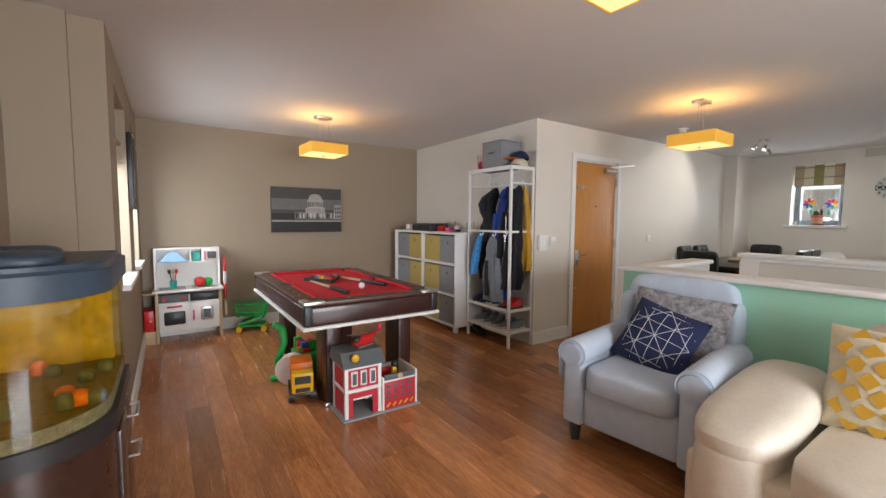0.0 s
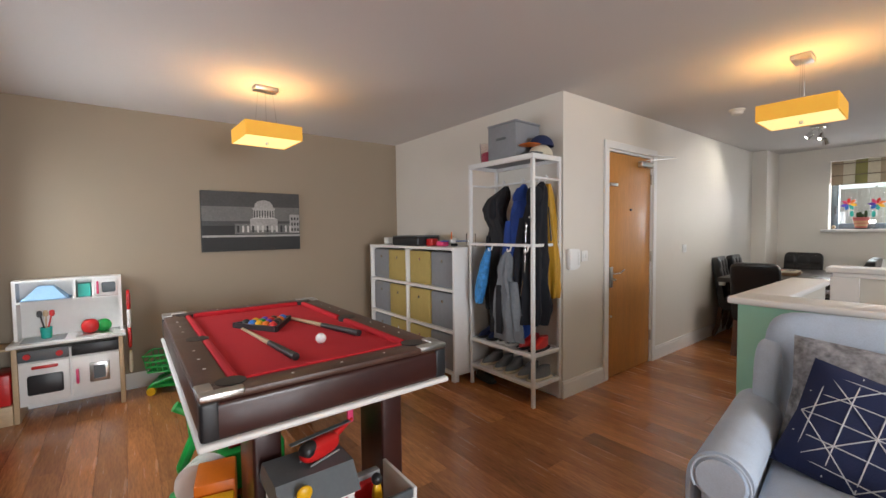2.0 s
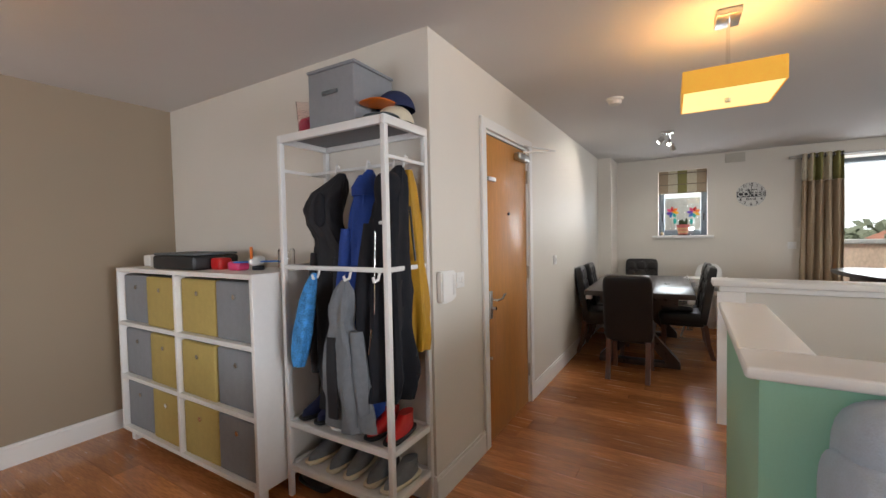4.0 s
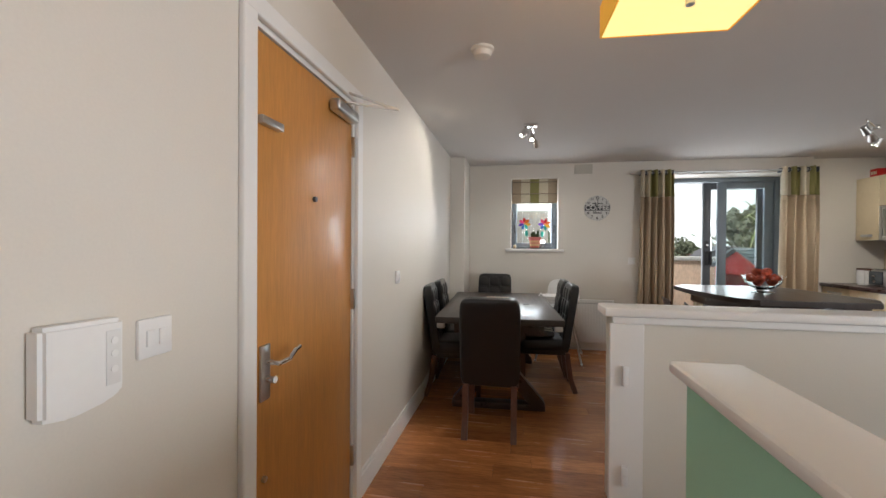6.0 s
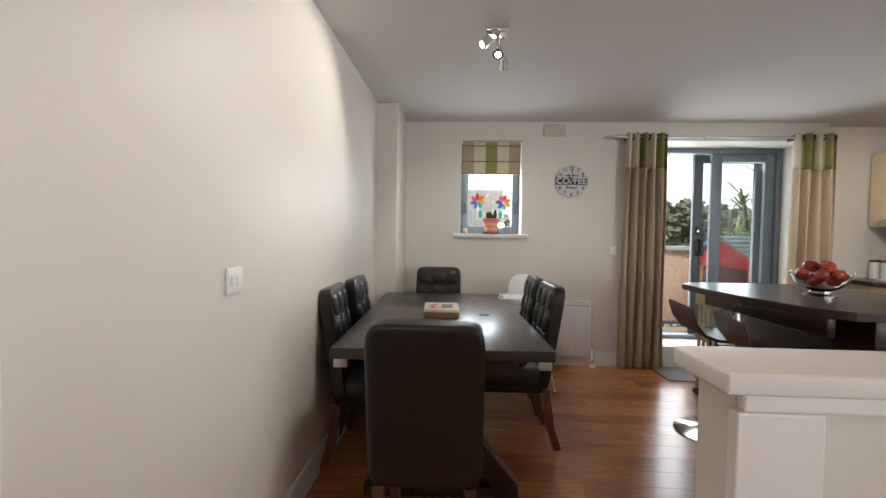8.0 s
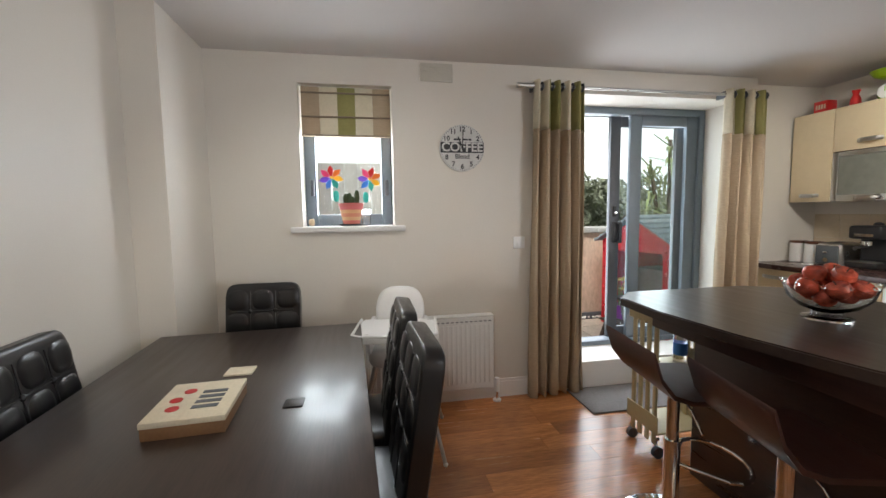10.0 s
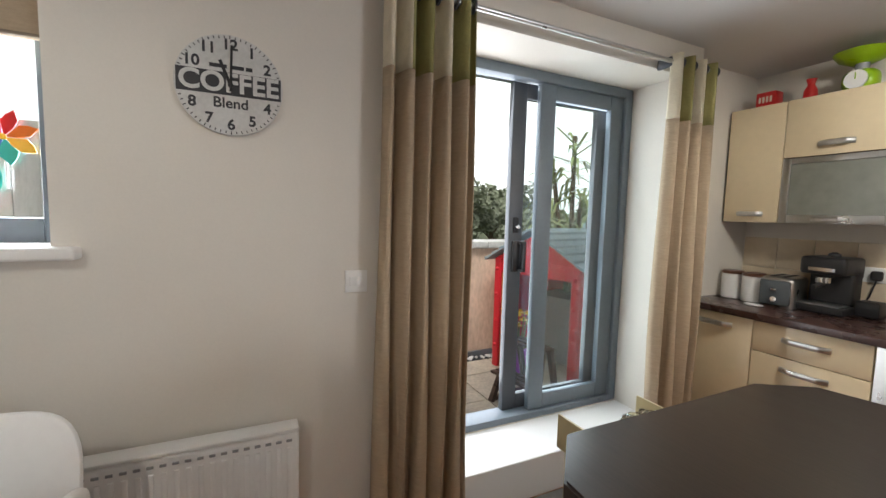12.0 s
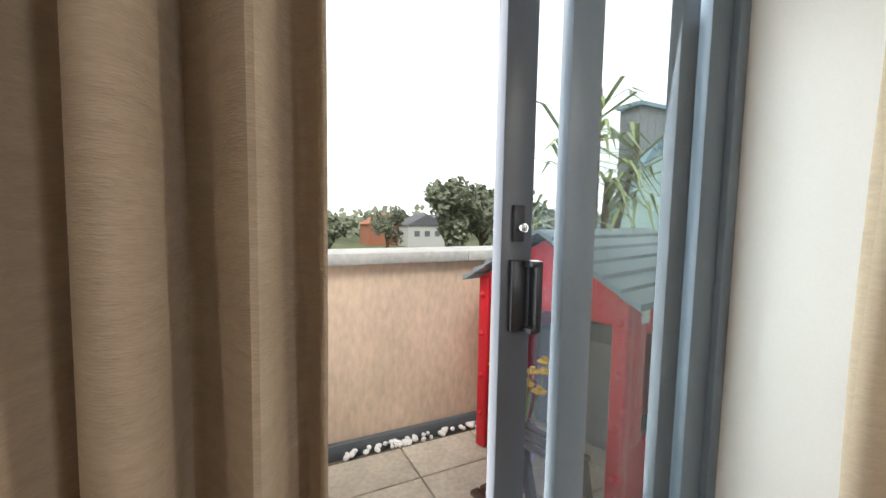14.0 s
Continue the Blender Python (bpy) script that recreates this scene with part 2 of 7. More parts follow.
def rod(bm, a, b, r, r2=None, seg=14):
    a, b = Vector(a), Vector(b)
    d = b - a
    m = Matrix.Translation((a + b) / 2) @ d.to_track_quat("Z", "Y").to_matrix().to_4x4()
    bmesh.ops.create_cone(bm, cap_ends=True, segments=seg, radius1=r, radius2=r if r2 is None else r2, depth=d.length, matrix=m)
    return bm


def bar(bm, a, b, w, t, up=(0, 0, 1)):
    """A square bar from a to b, w wide across and t thick along up."""
    a, b, up = Vector(a), Vector(b), Vector(up)
    d = (b - a)
    z = d.normalized()
    x = up.cross(z).normalized() if abs(up.cross(z).length) > 1e-4 else Vector((1, 0, 0))
    y = z.cross(x)
    m = Matrix((x, y, z)).transposed().to_4x4()
    m.translation = (a + b) / 2
    bmesh.ops.create_cube(bm, size=1.0, matrix=m @ Matrix.Diagonal((w, t, d.length, 1)))
    return bm


def tube(bm, pts, r, seg=10):
    for a, b in zip(pts, pts[1:]):
        rod(bm, a, b, r, seg=seg)
    for p in pts[1:-1]:
        bmesh.ops.create_uvsphere(bm, u_segments=seg, v_segments=6, radius=r, matrix=Matrix.Translation(p))
    return bm


def ball(bm, c, r, sx=1, sy=1, sz=1, u=16, v=10):
    bmesh.ops.create_uvsphere(bm, u_segments=u, v_segments=v, radius=r, matrix=Matrix.Translation(c) @ Matrix.Diagonal((sx, sy, sz, 1)))
    return bm


def lathe(bm, prof, c=(0, 0, 0), seg=24):
    rings = []
    for r, z in prof:
        rings.append([bm.verts.new((c[0] + r * math.cos(2 * math.pi * i / seg), c[1] + r * math.sin(2 * math.pi * i / seg), c[2] + z)) for i in range(seg)])
    for a, b in zip(rings, rings[1:]):
        for i in range(seg):
            bm.faces.new((a[i], a[(i + 1) % seg], b[(i + 1) % seg], b[i]))
    bm.faces.new(rings[0][::-1])
    bm.faces.new(rings[-1])
    return bm


def soft(bm, c, half, e=0.35, m=None, u=28, v=16):
    """A rounded block: a superellipsoid with half sizes."""
    f = lambda w, k: math.copysign(abs(w) ** k, w)
    mm = m or Matrix.Identity(4)
    rows = []
    for j in range(1, v):
        ph = -math.pi / 2 + math.pi * j / v
        rows.append([bm.verts.new(mm @ Vector((c[0] + half[0] * f(math.cos(ph), e) * f(math.cos(th), e), c[1] + half[1] * f(math.cos(ph), e) * f(math.sin(th), e), c[2] + half[2] * f(math.sin(ph), e)))) for th in (2 * math.pi * i / u for i in range(u))])
    for a, b in zip(rows, rows[1:]):
        for i in range(u):
            bm.faces.new((a[i], a[(i + 1) % u], b[(i + 1) % u], b[i]))
    lo, hi = bm.verts.new(mm @ Vector((c[0], c[1], c[2] - half[2]))), bm.verts.new(mm @ Vector((c[0], c[1], c[2] + half[2])))
    for i in range(u):
        bm.faces.new((lo, rows[0][(i + 1) % u], rows[0][i]))
        bm.faces.new((hi, rows[-1][i], rows[-1][(i + 1) % u]))
    return bm


def loft(bm, rings, seg=28, fold=0.0, folds=7, phase=0.0):
    """A closed skin through elliptical rings (z, cx, cy, rx, ry), with folds that grow downwards."""
    made = []
    if fold:
        fine = []
        for p, q in zip(rings, rings[1:]):
            fine += [tuple(u + (v - u) * s / 4 for u, v in zip(p, q)) for s in range(4)]
        rings = fine + [rings[-1]]
    n = len(rings)
    for k, (z, cx, cy, rx, ry) in enumerate(rings):
        row = []
        for i in range(seg):
            a = 2 * math.pi * i / seg
            w = 1 + fold * (k / n) * math.sin(folds * a + phase + 0.12 * k)
            if fold:
                w += 1.1 * fold * noise.noise(Vector((2.2 * math.cos(a) + 7 * phase, 2.2 * math.sin(a), 6 * z))) + 0.5 * fold * noise.noise(Vector((6 * math.cos(a), 6 * math.sin(a) + 3 * phase, 15 * z)))
            row.append(bm.verts.new((cx + rx * w * math.cos(a), cy + ry * w * math.sin(a), z)))
        made.append(row)
    for a, b in zip(made, made[1:]):
        for i in range(seg):
            bm.faces.new((a[i], a[(i + 1) % seg], b[(i + 1) % seg], b[i]))
    bm.faces.new(made[0][::-1])
    bm.faces.new(made[-1])
    return bm


def prism(bm, outline, z0, z1, bev=0.0):
    """An upright prism over a plan outline."""
    lo = [bm.verts.new((x, y, z0)) for x, y in outline]
    f = bm.faces.new(lo)
    r = bmesh.ops.extrude_face_region(bm, geom=[f])
    bmesh.ops.translate(bm, verts=[g for g in r["geom"] if isinstance(g, bmesh.types.BMVert)], vec=(0, 0, z1 - z0))
    return bm


def prism_x(bm, outline, x0, x1):
    """A prism along x over a (y, z) outline."""
    lo = [bm.verts.new((x0, y, z)) for y, z in outline]
    f = bm.faces.new(lo)
    r = bmesh.ops.extrude_face_region(bm, geom=[f])
    bmesh.ops.translate(bm, verts=[g for g in r["geom"] if isinstance(g, bmesh.types.BMVert)], vec=(x1 - x0, 0, 0))
    return bm


def turned(bm, m):
    bmesh.ops.transform(bm, matrix=m, verts=bm.verts)
    return bm


def mesh_of(name, bm, material, angle=32):
    bmesh.ops.recalc_face_normals(bm, faces=bm.faces)
    me = bpy.data.meshes.new(name)
    bm.to_mesh(me)
    bm.free()
    me.materials.append(material)
    me.polygons.foreach_set("use_smooth", [True] * len(me.polygons))
    me.set_sharp_from_angle(angle=radians(angle))
    return me


def part(name, bm, material, parent, label=""):
    ob = new(name, mesh_of(name, bm, material))
    ob.parent = parent
    if label:
        tagged(ob, label)
    return ob


def thing(name, label, category, x=0.0, y=0.0, z=0.0, rz=0.0, group=""):
    ob = new(name)
    ob.empty_display_size = 0.1
    ob.matrix_basis = pose(x, y, z, 0, 0, rz)
    return tagged(ob, label, category, group)


def single(name, bm, material, label, category, group=""):
    return tagged(new(name, mesh_of(name, bm, material)), label, category, group)


def fixed(name, bm, material, label="", category=""):
    return tagged(new(name, mesh_of(name, bm, material, 18)), label, category, "", "structure")


N = bmesh.new


def text(name, words, size, depth, material, parent, m, label="", bold=0.0):
    cu = bpy.data.curves.new(name, "FONT")
    cu.body, cu.size, cu.extrude, cu.align_x, cu.align_y = words, size, depth, "CENTER", "CENTER"
    cu.offset = bold
    ob = bpy.data.objects.new(name, cu)
    scene.collection.objects.link(ob)
    dg = bpy.context.evaluated_depsgraph_get()
    me = bpy.data.meshes.new_from_object(ob.evaluated_get(dg))
    bpy.data.objects.remove(ob)
    me.materials.clear()
    me.materials.append(material)
    me.transform(m)
    o = new(name, me)
    o.parent = parent
    if label:
        tagged(o, label)
    return o


# ---- structure ----
W, E_, S_, NO, NT, H = -0.55, 7.87, -3.2, 2.96, 5.42, 2.385
KS = -2.05  # kitchen wall
X1E = E_ + 0.46
SHELF_X = 2.907

# north wall with the entrance door's opening
DX0, DX1, DH = 3.55, 4.31, 2.0
bm = N()
box(bm, SHELF_X, DX0 - 0.03, NO, NO + 0.18, 0, H)
box(bm, DX1 + 0.03, E_, NO, NO + 0.18, 0, H)
box(bm, DX0 - 0.03, DX1 + 0.03, NO, NO + 0.18, DH + 0.03, H)
fixed("wall_north", bm, CREAM_WALL, "cream painted wall with the entrance door", "wall")
bm = N()
box(bm, DX0 - 0.1, DX1 + 0.1, NO + 0.3, NO + 0.4, 0, H)
fixed("wall_hall", bm, CREAM_WALL, "plain wall behind the entrance door", "wall")
bm = N()
box(bm, SHELF_X, SHELF_X + 0.18, NO + 0.18, NT, 0, H)
fixed("wall_alcove", bm, CREAM_WALL, "cream painted wall behind the shelves", "wall")
bm = N()
box(bm, W - 0.3, SHELF_X + 0.18, NT, NT + 0.2, 0, H)
fixed("wall_taupe", bm, TAUPE_WALL, "taupe painted feature wall", "wall")

# west wall with two window openings, and the recess south of it
WIN_W = [(3.20, 3.98), (4.44, 5.06)]
WZ0, WZ1 = 0.90, 2.16
bm = N()
ys = [2.84] + [v for w in WIN_W for v in w] + [NT]
for a, b in zip(ys[0::2], ys[1::2]):
    box(bm, W - 0.3, W, a, b, 0, H)
for a, b in WIN_W:
    box(bm, W - 0.3, W, a, b, 0, WZ0)
    box(bm, W - 0.3, W, a, b, WZ1, H)
fixed("wall_west", bm, TAUPE_WALL, "taupe painted wall with two windows", "wall")
bm = N()
box(bm, W - 0.6, W - 0.40, S_, 2.84, 0, H)
box(bm, W - 0.40, W - 0.15, 2.80, 2.84, 0, H)

fixed("wall_west_recess", bm, TAUPE_WALL, "taupe painted recessed wall beside the aquarium", "wall")
bm = N()
for a, b, c, d in ((W - 0.6, 0.1, -0.3, H), (2.1, 4.72, -2.6, H), (0.1, 2.1, -0.3, 0.4), (0.1, 2.1, 2.15, H)):
    box(bm, a, b, S_ - 0.2, S_, c, d)
fixed("wall_south", bm, CREAM_WALL, "plain cream wall", "wall")
bm = N()
box(bm, 4.72, X1E, KS - 0.2, KS, 0, H)
fixed("wall_kitchen", bm, CREAM_WALL, "cream kitchen wall behind the units", "wall")

# east wall with the window and the sliding door
EW = (1.64, 2.24, 1.27, 2.205)
ED = (-1.07, 0.52, 0.21, 2.21)
bm = N()
X1 = X1E
box(bm, E_, X1, EW[1], NO + 0.18, 0, H)
box(bm, E_, X1, EW[0], EW[1], 0, EW[2])
box(bm, E_, X1, EW[0], EW[1], EW[3], H)
box(bm, E_, X1, ED[1], EW[0], 0, H)
box(bm, E_, X1, ED[0], ED[1], ED[3], H)
box(bm, E_, X1, ED[0], ED[1], 0, 0.1)
box(bm, E_, X1, -1.24, ED[0], 0, H)
box(bm, 8.01, X1, KS, -1.24, 0, H)
fixed("wall_east", bm, CREAM_WALL, "cream painted wall with window and sliding door", "wall")
bm = N()
box(bm, 7.30, E_, 2.79, NO, 0, H)
fixed("wall_boxing", bm, CREAM_WALL, "boxed-in cream corner pier", "wall")
bm = N()
box(bm, W - 0.7, X1, S_ - 0.3, NT + 0.2, H, H + 0.15)
fixed("ceiling", bm, CEILING, "smooth white painted ceiling", "ceiling")

# half walls round the stairs, with white caps
bm = N()
box(bm, 2.54, 2.66, S_, 1.70, 0, 0.965)
box(bm, 2.66, 3.60, 1.58, 1.70, 0, 0.965)
fixed("wall_mint", bm, MINT_WALL, "low mint green stair wall", "half wall")
bm = N()
box(bm, 2.664, 2.68, S_, 1.576, -2.6, 0.963)
box(bm, 2.68, 3.60, 1.562, 1.576, -0.35, 0.963)
fixed("wall_stair_lining", bm, STAIR_WALL, "magnolia inside face of the stair wall", "half wall")
bm = N()
box(bm, 2.50, 2.71, S_, 1.735, 0.965, 1.0, 0.012, 3)
box(bm, 2.712, 3.64, 1.545, 1.735, 0.965, 1.0, 0.012, 3)
fixed("trim_mint_cap", bm, WHITE_TRIM, "rounded white gloss cap of the low wall", "trim")
bm = N()
box(bm, 4.60, 4.72, S_, 1.68, -2.6, 0.965)
fixed("wall_stair", bm, STAIR_WALL, "low magnolia wall between stairs and kitchen", "half wall")
bm = N()
box(bm, 4.56, 4.76, S_, 1.72, 0.965, 1.01, 0.01, 3)
box(bm, 4.575, 4.598, S_, 1.68, 0.93, 0.965, 0.006)
fixed("trim_stair_cap", bm, WHITE_TRIM, "white gloss cap of the stair wall", "trim")
bm = N()
box(bm, 4.572, 4.60, 1.53, 1.692, 0, 0.93, 0.004)
fixed("trim_newel_board", bm, WHITE_TRIM, "white board at the end of the stair wall", "trim")
bm = N()
box(bm, 2.68, 4.60, 1.5, 1.576, -2.6, -0.32)
fixed("wall_stair_head", bm, STAIR_WALL, "plain wall below the landing", "wall")
bm = N()
box(bm, 2.5, 4.75, S_, 1.6, -2.75, -2.6)
fixed("floor_below", bm, FLOOR_BASE, "dark floor at the foot of the stairs", "floor")

# floor slab with the stair opening
bm = N()
box(bm, W - 0.6, 2.66, S_, NT, -0.3, -0.012)
box(bm, 2.66, 4.60, 1.578, NO + 0.3, -0.3, -0.012)
box(bm, 4.60, X1, S_, NO + 0.18, -0.3, -0.012)
floor = fixed("floor", bm, FLOOR_BASE, "walnut plank floor with mixed brown boards", "floor")


# skirting
def skirting(name, runs):
    bm = N()
    for x0, x1, y0, y1 in runs:
        box(bm, x0, x1, y0, y1, 0.0, 0.115, 0.0)
        cx0, cx1 = (x0, x1) if x1 - x0 > y1 - y0 else ((x0 + 0.006, x1) if x0 > SHELF_X else (x0, x1))
        box(bm, x0 + (0.004 if x1 - x0 < y1 - y0 else 0), x1 - (0.004 if x1 - x0 < y1 - y0 else 0), y0 + (0.004 if x1 - x0 > y1 - y0 else 0), y1 - (0.004 if x1 - x0 > y1 - y0 else 0), 0.115, 0.135)
    fixed(name, bm, WHITE_TRIM, "white gloss skirting board", "skirting")


T = 0.018
skirting("baseboard_north", [(SHELF_X - T, DX0 - 0.09, NO - T, NO), (DX1 + 0.09, 7.30, NO - T, NO), (SHELF_X - T, SHELF_X, NO, NT - T)])
skirting("baseboard_taupe", [(W, SHELF_X, NT - T, NT), (W, W + T, 2.84 - T, NT - T), (W - 0.15, W, 2.84 - T, 2.84), (W - 0.40, W - 0.15, 2.80 - T, 2.80)])
skirting("baseboard_east", [(E_ - T, E_, 0.53, 2.79), (7.30 - T, 7.30, 2.79 - T, NO - T), (7.30, E_, 2.79 - T, 2.79)])

# door lining and architrave
bm = N()
for x in (DX0 - 0.085, DX1 + 0.02):
    box(bm, x, x + 0.065, NO - 0.022, NO, 0, DH + 0.085, 0.006)
box(bm, DX0 - 0.085, DX1 + 0.085, NO - 0.023, NO, DH + 0.02, DH + 0.086, 0.006)
for x in (DX0 - 0.028, DX1 + 0.003):
    box(bm, x, x + 0.025, NO + 0.001, NO + 0.16, 0, DH + 0.003)
box(bm, DX0 - 0.028, DX1 + 0.028, NO + 0.001, NO + 0.16, DH + 0.003, DH + 0.028)
fixed("trim_door_frame", bm, WHITE_TRIM, "white gloss door frame and architrave", "door frame")

# oak entrance door
door = tagged(thing("door_1", "closed honey oak flush entrance door with steel fittings", "door", DX0, NO, 0), kind="structure")
part("leaf", box(N(), 0.003, DX1 - DX0 - 0.003, 0.006, 0.05, 0.006, DH - 0.003, 0.002), OAK, door)
bm = box(N(), 0.022, 0.072, -0.006, 0.004, 0.81, 0.99, 0.003)
hp_ = part("handle_plate", bm, STEEL, door, "brushed steel handle plate")
part("lever", tube(N(), [(0.047, -0.006, 0.935), (0.047, -0.055, 0.935), (0.10, -0.058, 0.937), (0.14, -0.055, 0.955), (0.175, -0.05, 0.958)], 0.009), CHROME, hp_, "curved chrome lever")
part("thumb_turn", rod(N(), (0.047, -0.004, 0.88), (0.047, -0.04, 0.88), 0.012), CHROME, hp_)
for z in (0.22, 1.0, 1.75):
    part("hinge", box(N(), DX1 - DX0 - 0.006, DX1 - DX0 + 0.012, -0.012, 0.008, z, z + 0.1, 0.002), STEEL, door, "steel butt hinge")
part("door_viewer", rod(N(), (0.38, 0.008, 1.5), (0.38, -0.006, 1.5), 0.011), DARK_FRAME, door)
part("security_chain", box(N(), 0.01, 0.13, -0.018, 0.006, 1.70, 1.727, 0.004), STEEL, door, "steel security chain track")
part("keyhole", rod(N(), (0.05, 0.008, 0.55), (0.05, -0.004, 0.55), 0.01), STEEL, door)
bm = box(N(), 0.50, 0.73, -0.05, 0.004, 1.90, 1.955, 0.015, 3)
cl = part("door_closer", bm, STEEL, door, "grey metal door closer")
bm = bar(N(), (0.6, -0.03, 1.965), (0.80, -0.22, 1.985), 0.02, 0.006)
bar(bm, (0.80, -0.22, 1.985), (0.66, -0.02, 2.03), 0.02, 0.006)
part("closer_arm", bm, STEEL, cl)


# windows
def wood_blind(parent, a, b, z0, z1, x):
    n = 5
    wv = (b - a) / n
    for i in range(n):
        bm = box(N(), x, x + 0.012, a + i * wv, a + (i + 1) * wv - 0.0005, z0, z1)
        part("blind_strip", bm, LINEN_OLIVE if i == 2 else LINEN_CREAM if i in (1, 3) else LINEN, parent)
    for z in (z0, z0 + (z1 - z0) * 0.38, z1 - 0.045):
        bm = box(N(), x - 0.016, x - 0.001, a, b, z, z + 0.011, 0.004)
        part("blind_fold", bm, LINEN_DARK, parent)


for k, (a, b) in enumerate(WIN_W):
    win = tagged(thing("window_%d" % (k + 1), "white framed window with a linen blind", "window"), kind="structure")
    bm = N()
    for y in (a, b - 0.06):
        box(bm, W - 0.24, W - 0.18, y, y + 0.06, WZ0, WZ1, 0.004)
    for z in (WZ0, WZ1 - 0.06):
        box(bm, W - 0.238, W - 0.182, a + 0.06, b - 0.06, z, z + 0.06, 0.004)
    part("window_frame", bm, GREY_FRAME, win)
    g = part("pane", box(N(), W - 0.213, W - 0.207, a + 0.06, b - 0.06, WZ0 + 0.06, WZ1 - 0.06), GLASS_PANE, win)
    g.visible_shadow = False
    part("window_sill", box(N(), W - 0.18, W + 0.045, a - 0.05, b + 0.05, WZ0 - 0.03, WZ0 + 0.004, 0.008, 3), WHITE_TRIM, win, "white gloss window board")
    bl = tagged(thing("roman_blind", "raised linen roman blind in the window recess", "blind", group="roman blinds"), kind="")
    part("fabric", box(N(), W - 0.10, W - 0.06, a + 0.01, b - 0.01, 1.72, WZ1 - 0.003, 0.008), LINEN_DARK, bl)
    part("roller", rod(N(), (W - 0.05, a + 0.01, 1.9), (W - 0.05, b - 0.01, 1.9), 0.022), LINEN, bl)

win = tagged(thing("window_4", "plain white framed window in the south wall", "window"), kind="structure")
bm = N()
for x in (0.1, 1.07, 2.04):
    box(bm, x, x + 0.06, S_ - 0.16, S_ - 0.10, 0.4, 2.15, 0.004)
for z in (0.4, 2.09):
    box(bm, 0.16, 1.07, S_ - 0.158, S_ - 0.102, z, z + 0.06, 0.004)
    box(bm, 1.13, 2.04, S_ - 0.158, S_ - 0.102, z, z + 0.06, 0.004)
part("window_frame", bm, GREY_FRAME, win)
win = tagged(thing("window_3", "small grey aluminium casement window with white sill", "window"), kind="structure")
ya, yb, za, zb = EW
bm = N()
for y in (ya, yb - 0.075):
    box(bm, E_ + 0.18, E_ + 0.25, y, y + 0.075, za, zb, 0.006)
box(bm, E_ + 0.182, E_ + 0.248, ya + 0.075, yb - 0.075, za, za + 0.09, 0.006)
box(bm, E_ + 0.182, E_ + 0.248, ya + 0.075, yb - 0.075, zb - 0.07, zb, 0.006)
part("window_frame", bm, GREY_FRAME, win)
g = part("pane", box(N(), E_ + 0.21, E_ + 0.216, ya + 0.075, yb - 0.075, za + 0.09, zb - 0.07), GLASS_PANE, win)
g.visible_shadow = False
for y in (ya + 0.04, yb - 0.05):
    bm = box(N(), E_ + 0.15, E_ + 0.18, y - 0.012, y + 0.012, za + 0.22, za + 0.33, 0.004)
    part("window_handle", bm, DARK_FRAME, win, "dark grey window stay")
part("window_sill", box(N(), E_ - 0.06, E_ + 0.18, ya - 0.07, yb + 0.07, za - 0.025, za + 0.012, 0.008, 3), WHITE_TRIM, win, "white gloss window board")
bl = thing("roman_blind", "cream and olive checked roman blind, half raised", "blind", group="roman blinds")
wood_blind(bl, ya + 0.01, yb - 0.01, 1.88, zb - 0.004, E_ + 0.06)

# sliding door
sd = tagged(thing("door_2", "grey aluminium sliding patio door, left half open", "sliding door"), kind="structure")
FX = E_ + 0.36
y0, y1, z0, z1 = ED
bm = N()
box(bm, FX - 0.04, FX + 0.09, y0, y0 + 0.055, z0, z1, 0.004)
box(bm, FX - 0.04, FX + 0.09, y1 - 0.055, y1, z0, z1, 0.004)
box(bm, FX - 0.042, FX + 0.088, y0 + 0.055, y1 - 0.055, z1 - 0.055, z1, 0.004)
box(bm, FX - 0.042, FX + 0.088, y0 + 0.055, y1 - 0.055, z0, z0 + 0.04, 0.004)
part("outer_frame", bm, GREY_FRAME, sd)


def sash(name, a, b, x, stile, mt):
    bm = N()
    box(bm, x, x + 0.04, a, a + stile, z0 + 0.04, z1 - 0.055, 0.005)
    box(bm, x, x + 0.04, b - stile, b, z0 + 0.04, z1 - 0.055, 0.005)
    box(bm, x + 0.001, x + 0.039, a + stile, b - stile, z0 + 0.04, z0 + 0.13, 0.005)
    box(bm, x + 0.001, x + 0.039, a + stile, b - stile, z1 - 0.14, z1 - 0.055, 0.005)
    s = part(name, bm, mt, sd)
    g = part("pane", box(N(), x + 0.017, x + 0.023, a + stile, b - stile, z0 + 0.13, z1 - 0.14), GLASS_PANE, s)
    g.visible_shadow = False
    return s


sash("fixed_sash", y0 + 0.055, -0.375, FX - 0.02, 0.105, GREY_FRAME)
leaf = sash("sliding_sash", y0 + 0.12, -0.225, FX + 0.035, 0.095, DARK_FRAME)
part("lock", box(N(), FX + 0.022, FX + 0.036, -0.285, -0.255, 1.31, 1.40, 0.003), BLACK, leaf)
part("key", ball(N(), (FX + 0.012, -0.272, 1.345), 0.012), CHROME, leaf)
bm = box(N(), FX + 0.020, FX + 0.036, -0.297, -0.250, 1.085, 1.265, 0.004)
box(bm, FX - 0.012, FX + 0.02, -0.320, -0.300, 1.085, 1.265, 0.004)
box(bm, FX - 0.012, FX + 0.03, -0.310, -0.285, 1.25, 1.265, 0.002)
box(bm, FX - 0.012, FX + 0.03, -0.310, -0.285, 1.085, 1.10, 0.002)
part("pull_handle", bm, BLACK, leaf, "black plastic pull handle")
bm = box(N(), E_ - 0.012, FX - 0.045, y0 + 0.002, y1 + 0.06, 0.0, z0 - 0.002, 0.006)
